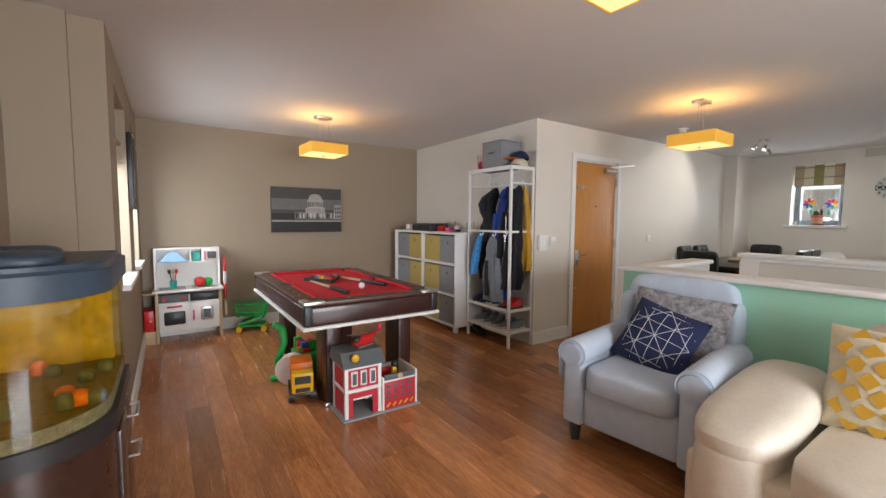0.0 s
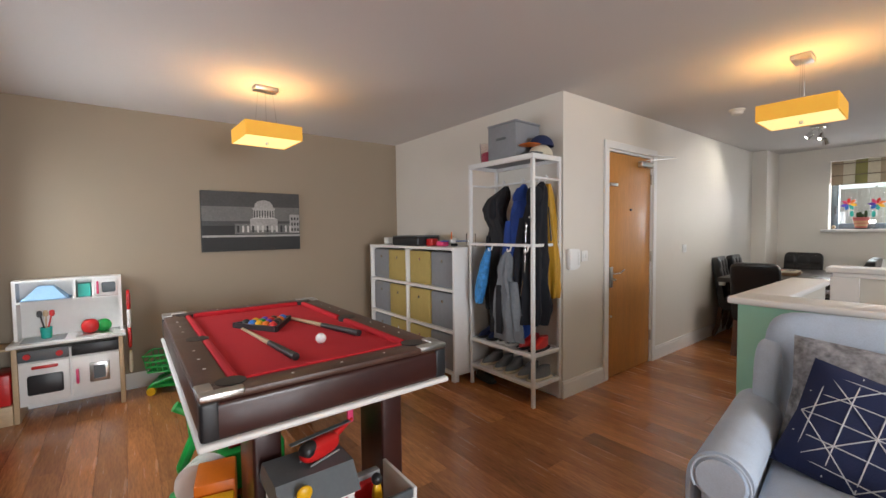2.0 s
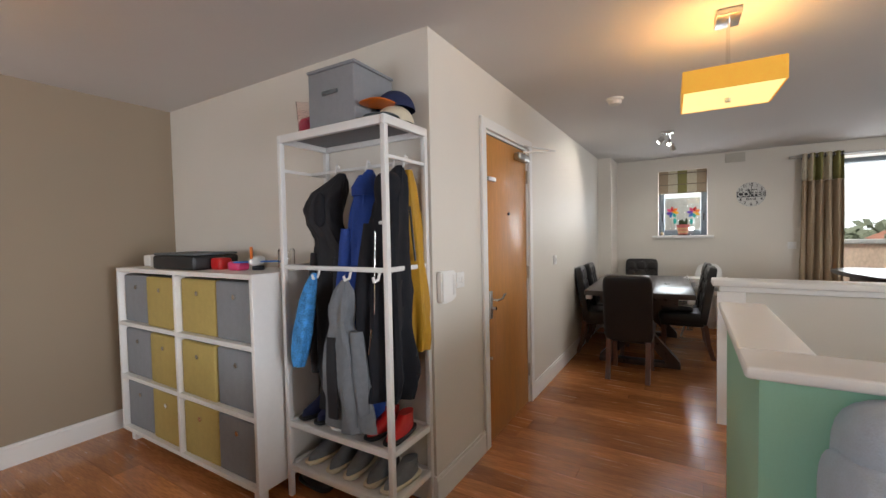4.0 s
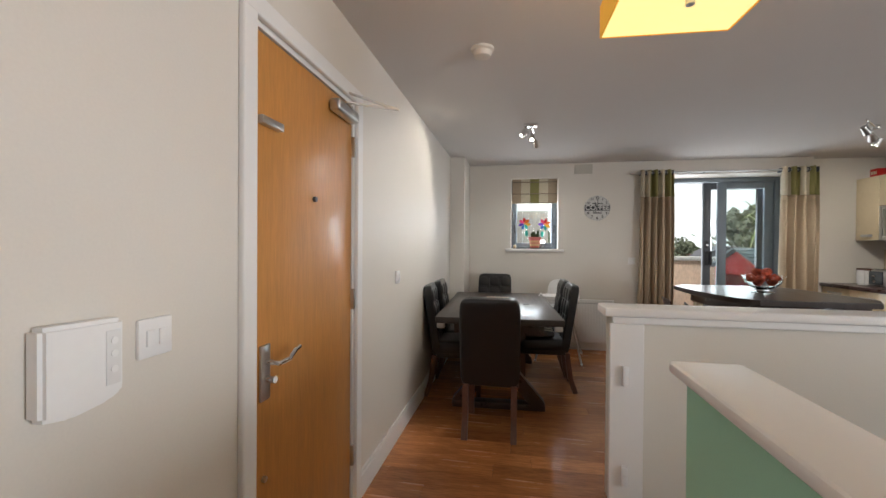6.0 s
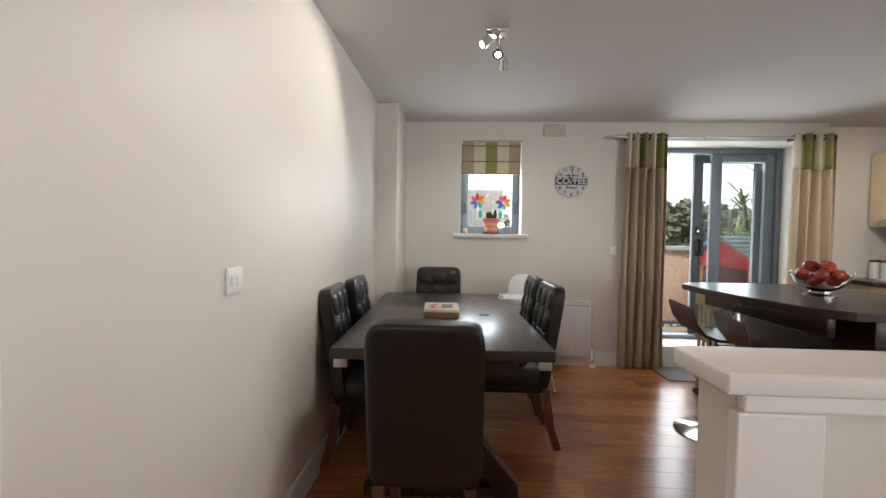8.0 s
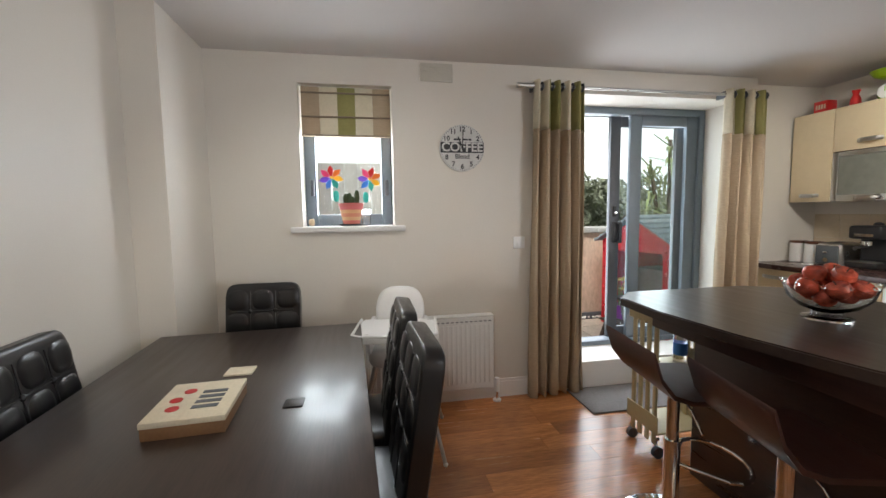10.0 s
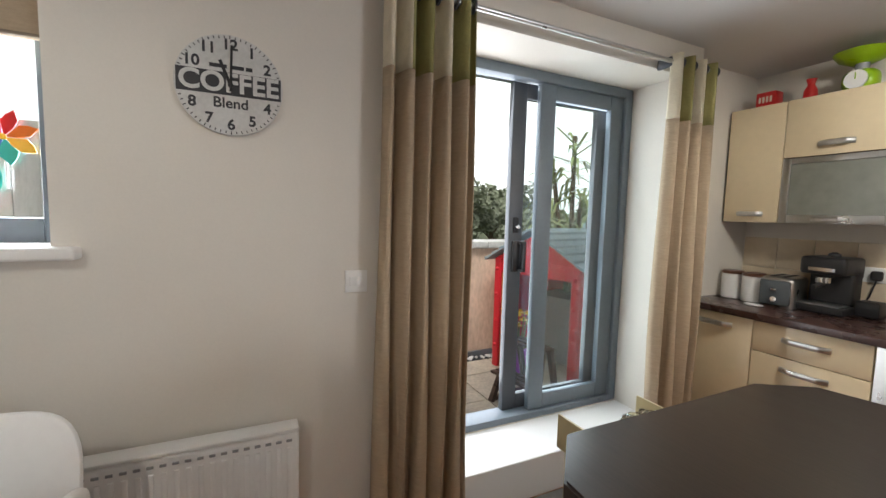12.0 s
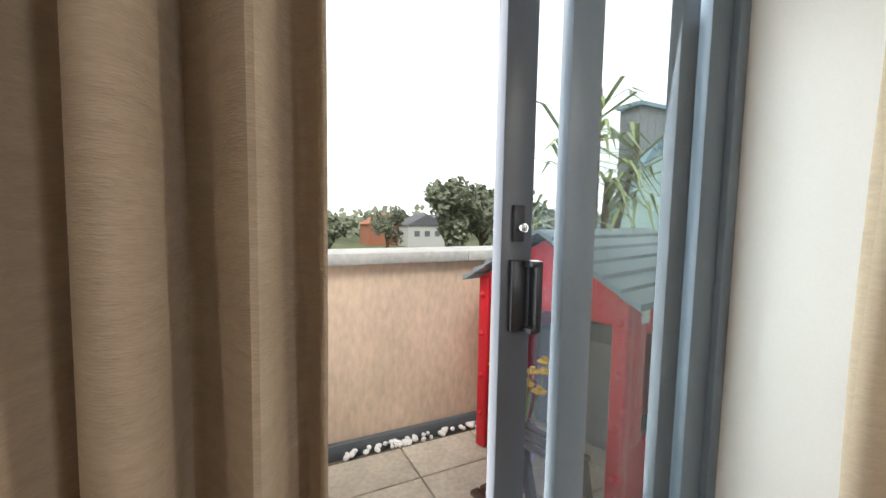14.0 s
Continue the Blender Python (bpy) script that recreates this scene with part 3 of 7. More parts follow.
fixed("trim_door_step", bm, WHITE_TRIM, "white boxed step below the patio door", "step")

rng0 = random.Random(11)


# ---- ceiling lights ----
def pendant():
    p = thing("pendant_light", "square pendant lamp with lit yellow fabric shade", "pendant light", group="square pendant lamps")
    part("ceiling_plate", box(N(), -0.08, 0.08, -0.05, 0.05, -0.03, 0.0, 0.004), STEEL, p, "brushed steel ceiling plate")
    bm = N()
    for a in (-0.05, 0.05):
        rod(bm, (a, 0, -0.03), (a * 1.6, 0, -0.30), 0.0022, seg=6)
    rod(bm, (0, 0, -0.03), (0, 0, -0.30), 0.003, seg=6)
    part("cable", bm, CHROME, p)
    s = 0.19
    for sx in (-1, 1):
        part("shade_panel", box(N(), sx * s - 0.003, sx * s + 0.003, -s, s, -0.395, -0.295), SHADE_YELLOW, p, "yellow translucent organza panel")
        part("shade_panel", box(N(), -s + 0.003, s - 0.003, sx * s - 0.003, sx * s + 0.003, -0.395, -0.295), SHADE_YELLOW, p, "yellow translucent organza panel")
    part("diffuser", box(N(), -s + 0.004, s - 0.004, -s + 0.004, s - 0.004, -0.394, -0.388), DIFFUSER, p, "glowing frosted diffuser")
    bm = rod(N(), (0, 0, -0.394), (0, 0, -0.412), 0.012)
    part("finial", bm, STEEL, p)
    return p


p0 = pendant()
p0.matrix_basis = pose(*LAMPS[0], H, 0, 0, 2)
for lx, ly in LAMPS[1:]:
    copy_thing(p0, pose(lx, ly, H, 0, 0, 2))


# ---- pool table ----
pool = thing("pool_table", "mahogany pool table with red cloth and white trim", "pool table", 0.40, 2.55, 0)
PW, PL = 1.02, 1.78
bm = box(N(), 0.0, PW, 0.0, PL, 0.63, 0.765, 0.02, 3)
part("apron", bm, POOL_WOOD, pool)
bm = box(N(), -0.012, PW + 0.012, -0.012, PL + 0.012, 0.607, 0.632, 0.01, 3)
part("edge_trim", bm, WHITE, pool, "white plastic lower edging")
R = 0.115
for nm, x0, x1, y0, y1 in (("rail", 0, PW, 0, R), ("rail", 0, PW, PL - R, PL), ("rail", 0, R, R, PL - R), ("rail", PW - R, PW, R, PL - R)):
    part(nm, box(N(), x0 + 0.002, x1 - 0.002, y0 + 0.002, y1 - 0.002, 0.764, 0.79, 0.006), POOL_RAIL, pool)
part("cloth", box(N(), R, PW - R, R, PL - R, 0.755, 0.768), RED_CLOTH, pool, "red baize playing surface")
for x0, x1, y0, y1 in ((R + 0.05, PW - R - 0.05, R, R + 0.035), (R + 0.05, PW - R - 0.05, PL - R - 0.035, PL - R), (R, R + 0.035, R + 0.05, PL / 2 - 0.05), (R, R + 0.035, PL / 2 + 0.05, PL - R - 0.05), (PW - R - 0.035, PW - R, R + 0.05, PL / 2 - 0.05), (PW - R - 0.035, PW - R, PL / 2 + 0.05, PL - R - 0.05)):
    part("cushion", box(N(), x0, x1, y0, y1, 0.765, 0.795, 0.012, 3), RED_CLOTH, pool)
for x, y in ((R, R), (PW - R, R), (R - 0.015, PL / 2), (PW - R + 0.015, PL / 2), (R, PL - R), (PW - R, PL - R)):
    part("pocket", rod(N(), (x, y, 0.765), (x, y, 0.7925), 0.052, seg=22), BLACK, pool, "black pocket")
for x, y, sx, sy in ((0, 0, 1, 1), (PW, 0, -1, 1), (0, PL, 1, -1), (PW, PL, -1, -1)):
    bm = box(N(), min(x - 0.003 * sx, x + 0.14 * sx), max(x - 0.003 * sx, x + 0.14 * sx), min(y - 0.003 * sy, y + 0.045 * sy), max(y - 0.003 * sy, y + 0.045 * sy), 0.772, 0.797, 0.006, 3)
    box(bm, min(x - 0.003 * sx, x + 0.05 * sx), max(x - 0.003 * sx, x + 0.05 * sx), min(y + 0.045 * sy, y + 0.13 * sy), max(y + 0.045 * sy, y + 0.13 * sy), 0.772, 0.797, 0.006, 3)
    part("corner_cap", bm, STEEL, pool, "silver metal corner cap")
    bm = box(N(), min(x - 0.002 * sx, x + 0.06 * sx), max(x - 0.002 * sx, x + 0.06 * sx), min(y - 0.002 * sy, y + 0.06 * sy), max(y - 0.002 * sy, y + 0.06 * sy), 0.634, 0.771, 0.012, 3)
    part("corner_block", bm, BLACK, pool)
for i in range(3):
    for x in (R / 2, PW - R / 2):
        for k in (0, 1):
            part("sight_marker", rod(N(), (x, 0.33 + 0.16 * i + k * 0.78, 0.79), (x, 0.33 + 0.16 * i + k * 0.78, 0.7915), 0.006, seg=8), WHITE, pool)
    for y in (R / 2, PL - R / 2):
        part("sight_marker", rod(N(), (0.32 + 0.2 * i, y, 0.79), (0.32 + 0.2 * i, y, 0.7915), 0.006, seg=8), WHITE, pool)
for x in (0.19, 0.76):
    for y in (0.16, 1.40):
        lg = part("leg", box(N(), x, x + 0.11, y, y + 0.24, 0.0, 0.625, 0.012, 3), POOL_WOOD, pool)
        part("leg_foot", box(N(), x - 0.012, x + 0.03, y - 0.012, y + 0.03, 0.0, 0.03, 0.006), STEEL, lg)
TZ = 0.768
BALL = [RED, YELLOW, BLUE, ORANGE, PURPLE, GREEN, BLACK, POOL_RAIL]
n = 0
cx, cy = 0.88, 3.60
rk = single("ball_rack", N(), BLACK, "black plastic triangle rack on the cloth", "ball rack")
bm = N()
tri = [(cx, cy - 0.19), (cx - 0.165, cy + 0.09), (cx + 0.165, cy + 0.09)]
for a, b in zip(tri, tri[1:] + tri[:1]):
    bar(bm, (*a, TZ + 0.016), (*b, TZ + 0.016), 0.014, 0.03)
rk.data = mesh_of("ball_rack", bm, BLACK)
for row in range(5):
    for i in range(row + 1):
        b = single("pool_ball", ball(N(), (0, 0, 0), 0.0255), BALL[(n * 3) % 8], "glossy pool ball racked in the triangle", "ball", "racked pool balls")
        b.location = (cx + (i - row / 2) * 0.052, cy - 0.13 + row * 0.045, TZ + 0.0255)
        n += 1
b = single("cue_ball", ball(N(), (0, 0, 0), 0.0265), PLASTIC_WHITE, "white cue ball on the red cloth", "ball")
b.location = (0.99, 3.02, TZ + 0.0265)


def cue(x0, y0, x1, y1):
    c = thing("pool_cue", "wooden pool cue with black grip", "pool cue", group="pool cues")
    a, b = Vector((x0, y0, TZ + 0.018)), Vector((x1, y1, TZ + 0.011))
    m = a.lerp(b, 0.42)
    part("grip", rod(N(), a, m, 0.017, 0.014), BLACK, c)
    part("shaft", rod(N(), m, b, 0.013, 0.007), PALE_WOOD, c)


cue(0.80, 2.82, 0.74, 3.58)
cue(1.20, 3.02, 1.02, 3.80)

# ---- toys under the table ----
fs = thing("toy_fire_station", "red and white toy fire station with grey roof", "toy building", 0.62, 2.42, 0, -1)
part("base", box(N(), -0.02, 0.56, -0.01, 0.30, 0.0, 0.012, 0.004), GREY, fs)
bm = N()
for x in (0.0, 0.235):
    for y in (0.01, 0.235):
        box(bm, x, x + 0.025, y, y + 0.025, 0.012, 0.36, 0.003)
for z in (0.185, 0.34):
    box(bm, 0.0, 0.26, 0.005, 0.265, z, z + 0.022, 0.003)
part("frame", bm, WHITE, fs, "white tower frame")
bm = box(N(), 0.012, 0.248, 0.02, 0.04, 0.205, 0.34)
box(bm, 0.008, 0.02, 0.03, 0.24, 0.02, 0.34)
box(bm, 0.025, 0.06, 0.02, 0.035, 0.012, 0.185)
box(bm, 0.20, 0.236, 0.02, 0.035, 0.012, 0.185)
box(bm, 0.06, 0.20, 0.02, 0.035, 0.14, 0.185)
part("front_wall", bm, RED_TOY, fs, "red printed walls")
for x in (0.045, 0.11, 0.175):
    w_ = part("window", box(N(), x, x + 0.045, 0.010, 0.024, 0.225, 0.325, 0.003), WHITE, fs)
    part("pane", box(N(), x + 0.009, x + 0.036, 0.006, 0.012, 0.238, 0.312), SLATE, w_)
bm = N()
prism_x(bm, [(-0.015, 0.362), (0.30, 0.362), (0.24, 0.45), (0.05, 0.45)], -0.015, 0.275)
part("roof", bm, SLATE, fs, "grey plastic hipped roof")
part("roof_badge", ball(N(), (0.07, 0.0, 0.42), 0.028, 1, 0.4, 1), YELLOW, fs, "round yellow badge")
part("door_arch", box(N(), 0.062, 0.198, 0.022, 0.034, 0.125, 0.145, 0.004), WHITE, fs)
bm = box(N(), 0.27, 0.53, 0.01, 0.03, 0.012, 0.205, 0.003)
ga = part("garage", bm, RED_TOY, fs, "red garage front")
bm = box(N(), 0.265, 0.28, 0.005, 0.28, 0.012, 0.24, 0.003)
box(bm, 0.522, 0.537, 0.005, 0.28, 0.012, 0.26, 0.003)
box(bm, 0.28, 0.522, 0.007, 0.03, 0.205, 0.218, 0.003)
part("garage_frame", bm, WHITE, fs)
part("sign_board", box(N(), 0.282, 0.52, 0.008, 0.026, 0.218, 0.255, 0.003), SLATE, fs, "grey sign board with a round crest")
part("crest", rod(N(), (0.40, 0.009, 0.238), (0.40, 0.002, 0.238), 0.02), PALE_WOOD, fs)
for i in range(4):
    for j in range(3):
        part("brick_print", box(N(), 0.297 + i * 0.056, 0.325 + i * 0.056, 0.006, 0.012, 0.085 + j * 0.04, 0.105 + j * 0.04), SLATE, ga)
for i in range(5):
    bm = bar(N(), (0.30 + i * 0.045, 0.008, 0.03), (0.325 + i * 0.045, 0.008, 0.055), 0.012, 0.006, (0, 1, 0))
    part("hazard_stripe", bm, YELLOW, ga)
hel = thing("toy_helicopter", "red and grey toy rescue helicopter on the roof", "toy helicopter", 0.80, 2.56, 0.452, 20)
part("body", soft(N(), (0, 0, 0.04), (0.09, 0.035, 0.038), 0.7), RED, hel)
part("tail", rod(N(), (0.06, 0, 0.05), (0.17, 0, 0.085), 0.018, 0.010), RED, hel)
part("tail_fin", box(N(), 0.15, 0.18, -0.006, 0.006, 0.07, 0.125, 0.003), PINK, hel)
part("canopy", soft(N(), (-0.05, 0, 0.05), (0.04, 0.032, 0.03), 0.8), BLACK, hel)
bm = bar(N(), (-0.12, 0.02, 0.092), (0.14, -0.02, 0.092), 0.022, 0.004)
part("rotor", bm, SLATE, hel)
bm = N()
for y in (-0.03, 0.03):
    rod(bm, (-0.07, y, 0.004), (0.07, y, 0.004), 0.004)
part("skid", bm, GREY, hel)
fig = thing("toy_firefighter", "small yellow toy firefighter standing in the station", "toy figure", 1.03, 2.53, 0.012)
part("figure_body", soft(N(), (0, 0, 0.13), (0.022, 0.018, 0.13), 0.6), YELLOW, fig)
part("helmet", ball(N(), (0, 0, 0.275), 0.024), BLACK, fig)
car = thing("toy_fire_engine", "small red toy fire engine behind the station", "toy vehicle", 1.0, 2.65, 0.012)
part("engine_body", box(N(), -0.09, 0.09, -0.04, 0.04, 0.02, 0.22, 0.012), RED, car)
part("ladder", box(N(), -0.09, 0.10, -0.02, 0.02, 0.222, 0.245, 0.004), GREY, car)

tr = thing("toy_truck", "yellow and orange toy tipper truck", "toy truck", 0.50, 3.02, 0, 78)
part("chassis", box(N(), -0.16, 0.16, -0.06, 0.06, 0.05, 0.075, 0.006), BLACK, tr)
bm = box(N(), -0.16, -0.05, -0.075, 0.075, 0.075, 0.22, 0.01)
cab = part("cab", bm, YELLOW, tr, "yellow cab")
part("windscreen", box(N(), -0.165, -0.158, -0.055, 0.055, 0.145, 0.20), BLACK, cab)
part("grille", box(N(), -0.166, -0.158, -0.05, 0.05, 0.085, 0.115), BLACK, cab)
bm = box(N(), -0.04, 0.17, -0.08, 0.08, 0.09, 0.26, 0.01)
part("tipper", bm, ORANGE, tr, "orange tipper body")
for x in (-0.105, 0.10):
    for y in (-0.075, 0.075):
        wh = part("wheel", rod(N(), (x, y - 0.02, 0.045), (x, y + 0.02, 0.045), 0.045, seg=20), BLACK, tr)
        part("hub", rod(N(), (x, y - 0.022, 0.045), (x, y + 0.022, 0.045), 0.02), YELLOW, wh)
sp = thing("toy_golf_club", "tall green plastic toy with curved shaft", "toy", 0.44, 3.42, 0)
part("shaft", tube(N(), [(0, 0, 0.02), (-0.03, 0, 0.16), (0.03, 0, 0.30), (0.02, 0.01, 0.42), (-0.05, 0.01, 0.47)], 0.026), GREEN, sp)
part("foot", soft(N(), (-0.02, -0.01, 0.022), (0.07, 0.045, 0.022), 0.7), GREEN, sp)
dr = single("toy_drum", rod(N(), (0.46, 3.22, 0.125), (0.52, 3.30, 0.13), 0.12, seg=30), PLASTIC_WHITE, "round white and blue toy basket on its side", "toy basket")
bk = single("toy_bucket", lathe(N(), [(0.06, 0), (0.08, 0.17), (0.072, 0.17), (0.055, 0.012)], (0.70, 3.0, 0)), SKY_BLUE, "pale blue plastic bucket under the table", "bucket")
cr = thing("toy_crate", "pile of green and red building toys", "toys", 0.72, 3.45, 0)
part("crate", box(N(), -0.16, 0.16, -0.14, 0.14, 0.0, 0.2, 0.01), GREEN, cr)
for i in range(10):
    a = rng0.uniform(-0.15, 0.08), rng0.uniform(-0.13, 0.08)
    part("block", box(N(), a[0], a[0] + 0.06, a[1], a[1] + 0.05, 0.2, 0.2 + rng0.uniform(0.03, 0.1), 0.004), [RED, GREEN, BLUE, YELLOW][i % 4], cr)

# ---- toy kitchen ----
tk = thing("toy_kitchen", "white and birch toy kitchen with sink and oven", "toy kitchen", -0.44, 5.09, 0)
KW = 0.62
for x in (0.0, KW - 0.03):
    part("side_panel", box(N(), x, x + 0.03, 0.0, 0.30, 0.0, 0.535, 0.004), PALE_WOOD, tk)
part("carcass", box(N(), 0.03, KW - 0.03, 0.02, 0.30, 0.11, 0.50), WHITE, tk)
part("worktop", box(N(), -0.02, KW + 0.02, -0.015, 0.305, 0.535, 0.56, 0.006), WHITE, tk)
part("wing_shelf", rod(N(), (-0.04, 0.16, 0.52), (-0.04, 0.16, 0.535), 0.12, seg=28), PALE_WOOD, tk, "rounded birch side shelf")
part("back_panel", box(N(), 0.01, KW - 0.01, 0.285, 0.302, 0.56, 0.98), WHITE, tk)
bm = box(N(), 0.0, 0.02, 0.14, 0.285, 0.56, 1.0)
box(bm, KW - 0.02, KW, 0.14, 0.285, 0.56, 1.0)
box(bm, 0.02, KW - 0.02, 0.14, 0.285, 0.985, 1.0)
box(bm, 0.02, KW - 0.02, 0.14, 0.285, 0.83, 0.845)
box(bm, 0.33, 0.345, 0.14, 0.285, 0.845, 0.985)
box(bm, 0.44, 0.455, 0.14, 0.285, 0.845, 0.985)
part("upper_shelf", bm, WHITE, tk)
prism_bm = N()
prism(prism_bm, [(0.04, 0.13), (0.31, 0.13), (0.31, 0.28), (0.04, 0.28)], 0.848, 0.86)
bmesh.ops.create_cone(prism_bm, cap_ends=True, segments=4, radius1=0.17, radius2=0.06, depth=0.09, matrix=pose(0.175, 0.2, 0.905, 0, 0, 45))
part("extractor_hood", prism_bm, SKY_BLUE, tk, "pale blue toy cooker hood")
mw = part("microwave_door", box(N(), 0.457, 0.598, 0.132, 0.142, 0.848, 0.982, 0.004), WHITE, tk)
part("glass", box(N(), 0.50, 0.585, 0.128, 0.134, 0.875, 0.955, 0.01), SLATE, mw)
part("handle", box(N(), 0.468, 0.482, 0.118, 0.134, 0.865, 0.965, 0.005), PINK, mw)
part("books", box(N(), 0.355, 0.43, 0.17, 0.27, 0.848, 0.95), TEAL, tk)
part("control_panel", box(N(), 0.03, 0.30, 0.004, 0.02, 0.43, 0.51, 0.004), SLATE, tk)
for x in (0.08, 0.25):
    part("knob", rod(N(), (x, 0.006, 0.47), (x, -0.014, 0.47), 0.02), RED, tk)
part("drawer_panel", box(N(), 0.315, 0.59, 0.004, 0.02, 0.43, 0.51, 0.004), BLACK, tk)
od = part("oven_door", box(N(), 0.032, 0.30, 0.002, 0.02, 0.125, 0.42, 0.006), WHITE, tk)
part("oven_glass", box(N(), 0.075, 0.265, -0.003, 0.004, 0.19, 0.33, 0.012), BLACK, od)
part("handle", box(N(), 0.10, 0.24, -0.02, 0.002, 0.375, 0.395, 0.006), RED, od, "red oven handle")
cd = part("cupboard_door", box(N(), 0.315, 0.59, 0.002, 0.02, 0.125, 0.42, 0.006), WHITE, tk)
w2 = part("door_window", box(N(), 0.41, 0.53, -0.004, 0.004, 0.21, 0.36, 0.008), STEEL, cd)
part("glass", box(N(), 0.435, 0.505, -0.007, -0.003, 0.235, 0.335), SLATE, w2)
part("handle", box(N(), 0.335, 0.352, -0.02, 0.002, 0.22, 0.33, 0.006), PINK, cd)
part("hob", box(N(), 0.04, 0.28, 0.03, 0.24, 0.56, 0.564, 0.002), GREY, tk)
part("sink", box(N(), 0.34, 0.56, 0.04, 0.22, 0.56, 0.566, 0.002), STEEL, tk)
cup = thing("toy_utensil_pot", "teal cup holding wooden toy utensils", "toy", -0.27, 5.24, 0.56)
part("cup", lathe(N(), [(0.03, 0), (0.035, 0.085), (0.03, 0.085), (0.026, 0.01)]), TEAL, cup)
for i, m_ in enumerate((BLACK, PALE_WOOD, RED)):
    part("utensil", rod(N(), (0, 0, 0.02), (0.03 * (i - 1), 0.01, 0.17), 0.005), m_, cup)
    part("utensil_head", soft(N(), (0.034 * (i - 1), 0.01, 0.185), (0.016, 0.006, 0.025), 0.8), m_, cup)
single("toy_apple", soft(N(), (-0.02, 5.22, 0.62), (0.055, 0.05, 0.055), 0.9), RED, "red toy pan lid on the toy worktop", "toy food")
single("toy_lettuce", soft(N(), (0.06, 5.25, 0.61), (0.05, 0.045, 0.05), 0.9), GREEN, "green toy vegetable on the toy worktop", "toy food")
apr = thing("toy_apron", "red and white toy apron hung on the toy kitchen", "apron", 0.21, 5.16, 0)
for z, m_ in ((0.80, RED), (0.66, WHITE), (0.50, RED), (0.30, LINEN_CREAM)):
    part("cloth_panel", soft(N(), (0.012, 0.02, z), (0.014, 0.06, 0.085), 0.5), m_, apr)
single("toy_red_bin", box(N(), -0.54, -0.45, 5.10, 5.35, 0.14, 0.36, 0.01), RED, "red plastic toy tub beside the toy kitchen", "toy tub")
single("toy_bin_stand", box(N(), -0.545, -0.442, 5.09, 5.36, 0.0, 0.14, 0.006), PALE_WOOD, "birch step below the red tub", "stand")

ct = thing("toy_shopping_trolley", "green plastic toy shopping trolley with yellow wheels", "toy trolley", 0.50, 5.18, 0, -18)
bm = N()
for i in range(9):
    x = -0.15 + i * 0.036
    rod(bm, (x, -0.10, 0.19), (x * 1.15, -0.12, 0.33), 0.004, seg=6)
    rod(bm, (x, 0.10, 0.19), (x * 1.15, 0.12, 0.33), 0.004, seg=6)
for z, s in ((0.19, 1.0), (0.235, 1.05), (0.28, 1.1), (0.33, 1.18)):
    for y in (-0.10, 0.10):
        rod(bm, (-0.15 * s, y * s, z), (0.15 * s, y * s, z), 0.007, seg=8)
    for x in (-0.15, 0.15):
        rod(bm, (x * s, -0.10 * s, z), (x * s, 0.10 * s, z), 0.007, seg=8)
box(bm, -0.15, 0.15, -0.1, 0.1, 0.183, 0.192)
part("basket", bm, GREEN, ct)
bm = tube(N(), [(0.17, -0.11, 0.36), (0.13, -0.1, 0.17), (-0.12, -0.1, 0.09), (-0.15, -0.1, 0.05)], 0.014)
tube(bm, [(0.17, 0.11, 0.36), (0.13, 0.1, 0.17), (-0.12, 0.1, 0.09), (-0.15, 0.1, 0.05)], 0.014)
box(bm, -0.15, 0.15, -0.1, 0.1, 0.055, 0.085, 0.01)
rod(bm, (0.17, -0.11, 0.36), (0.17, 0.11, 0.36), 0.014)
part("frame", bm, GREEN, ct)
for x in (-0.13, 0.14):
    for y in (-0.1, 0.1):
        part("wheel", rod(N(), (x, y - 0.014, 0.033), (x, y + 0.014, 0.033), 0.033, seg=18), YELLOW, ct)

# ---- pictures ----
GREYS = [mat("print_grey_%d" % i, (v, v * 0.97, v * 0.93), 0.6, var=0.25, scale=9, bump=0.02) for i, v in enumerate((0.018, 0.05, 0.13, 0.32, 0.5))]
cv = thing("canvas_picture", "black and white canvas print of a domed building", "picture", 0.78, NT - 0.004, 1.155)
CW, CH = 0.905, 0.575
part("canvas", box(N(), 0, CW, -0.036, 0, 0, CH, 0.003), GREYS[1], cv)
D = -0.0375


def plate(x0, x1, z0, z1, m_, d=0):
    part("print_area", box(N(), x0, x1, D - 0.0006 * d, D + 0.0008 - 0.0006 * d, z0, z1), m_, cv)


plate(0.004, CW - 0.004, 0.29, 0.43, GREYS[2], 0)
plate(0.004, CW - 0.004, 0.43, CH - 0.004, GREYS[1], 0)
plate(0.004, CW - 0.004, 0.135, 0.155, GREYS[3], 1)
plate(0.004, CW - 0.004, 0.004, 0.135, GREYS[0], 1)
plate(0.004, 0.36, 0.155, 0.245, GREYS[0], 2)
plate(0.28, CW - 0.03, 0.165, 0.265, GREYS[2], 3)
plate(0.42, 0.68, 0.20, 0.315, GREYS[3], 4)
bm = lathe(N(), [(0.10, 0.315), (0.10, 0.40), (0.108, 0.405), (0.108, 0.418), (0.09, 0.425), (0.085, 0.455), (0.06, 0.485), (0.02, 0.498)], (0, 0, 0), 24)
turned(bm, Matrix.Translation((0.55, D - 0.002, 0)) @ Matrix.Diagonal((1, 0.02, 1, 1)))
part("print_dome", bm, GREYS[3], cv)
for i in range(8):
    plate(0.455 + i * 0.025, 0.465 + i * 0.025, 0.325, 0.395, GREYS[0], 8)
for i in range(12):
    plate(0.30 + i * 0.045, 0.318 + i * 0.045, 0.18, 0.245, GREYS[4] if i % 3 else GREYS[0], 6)
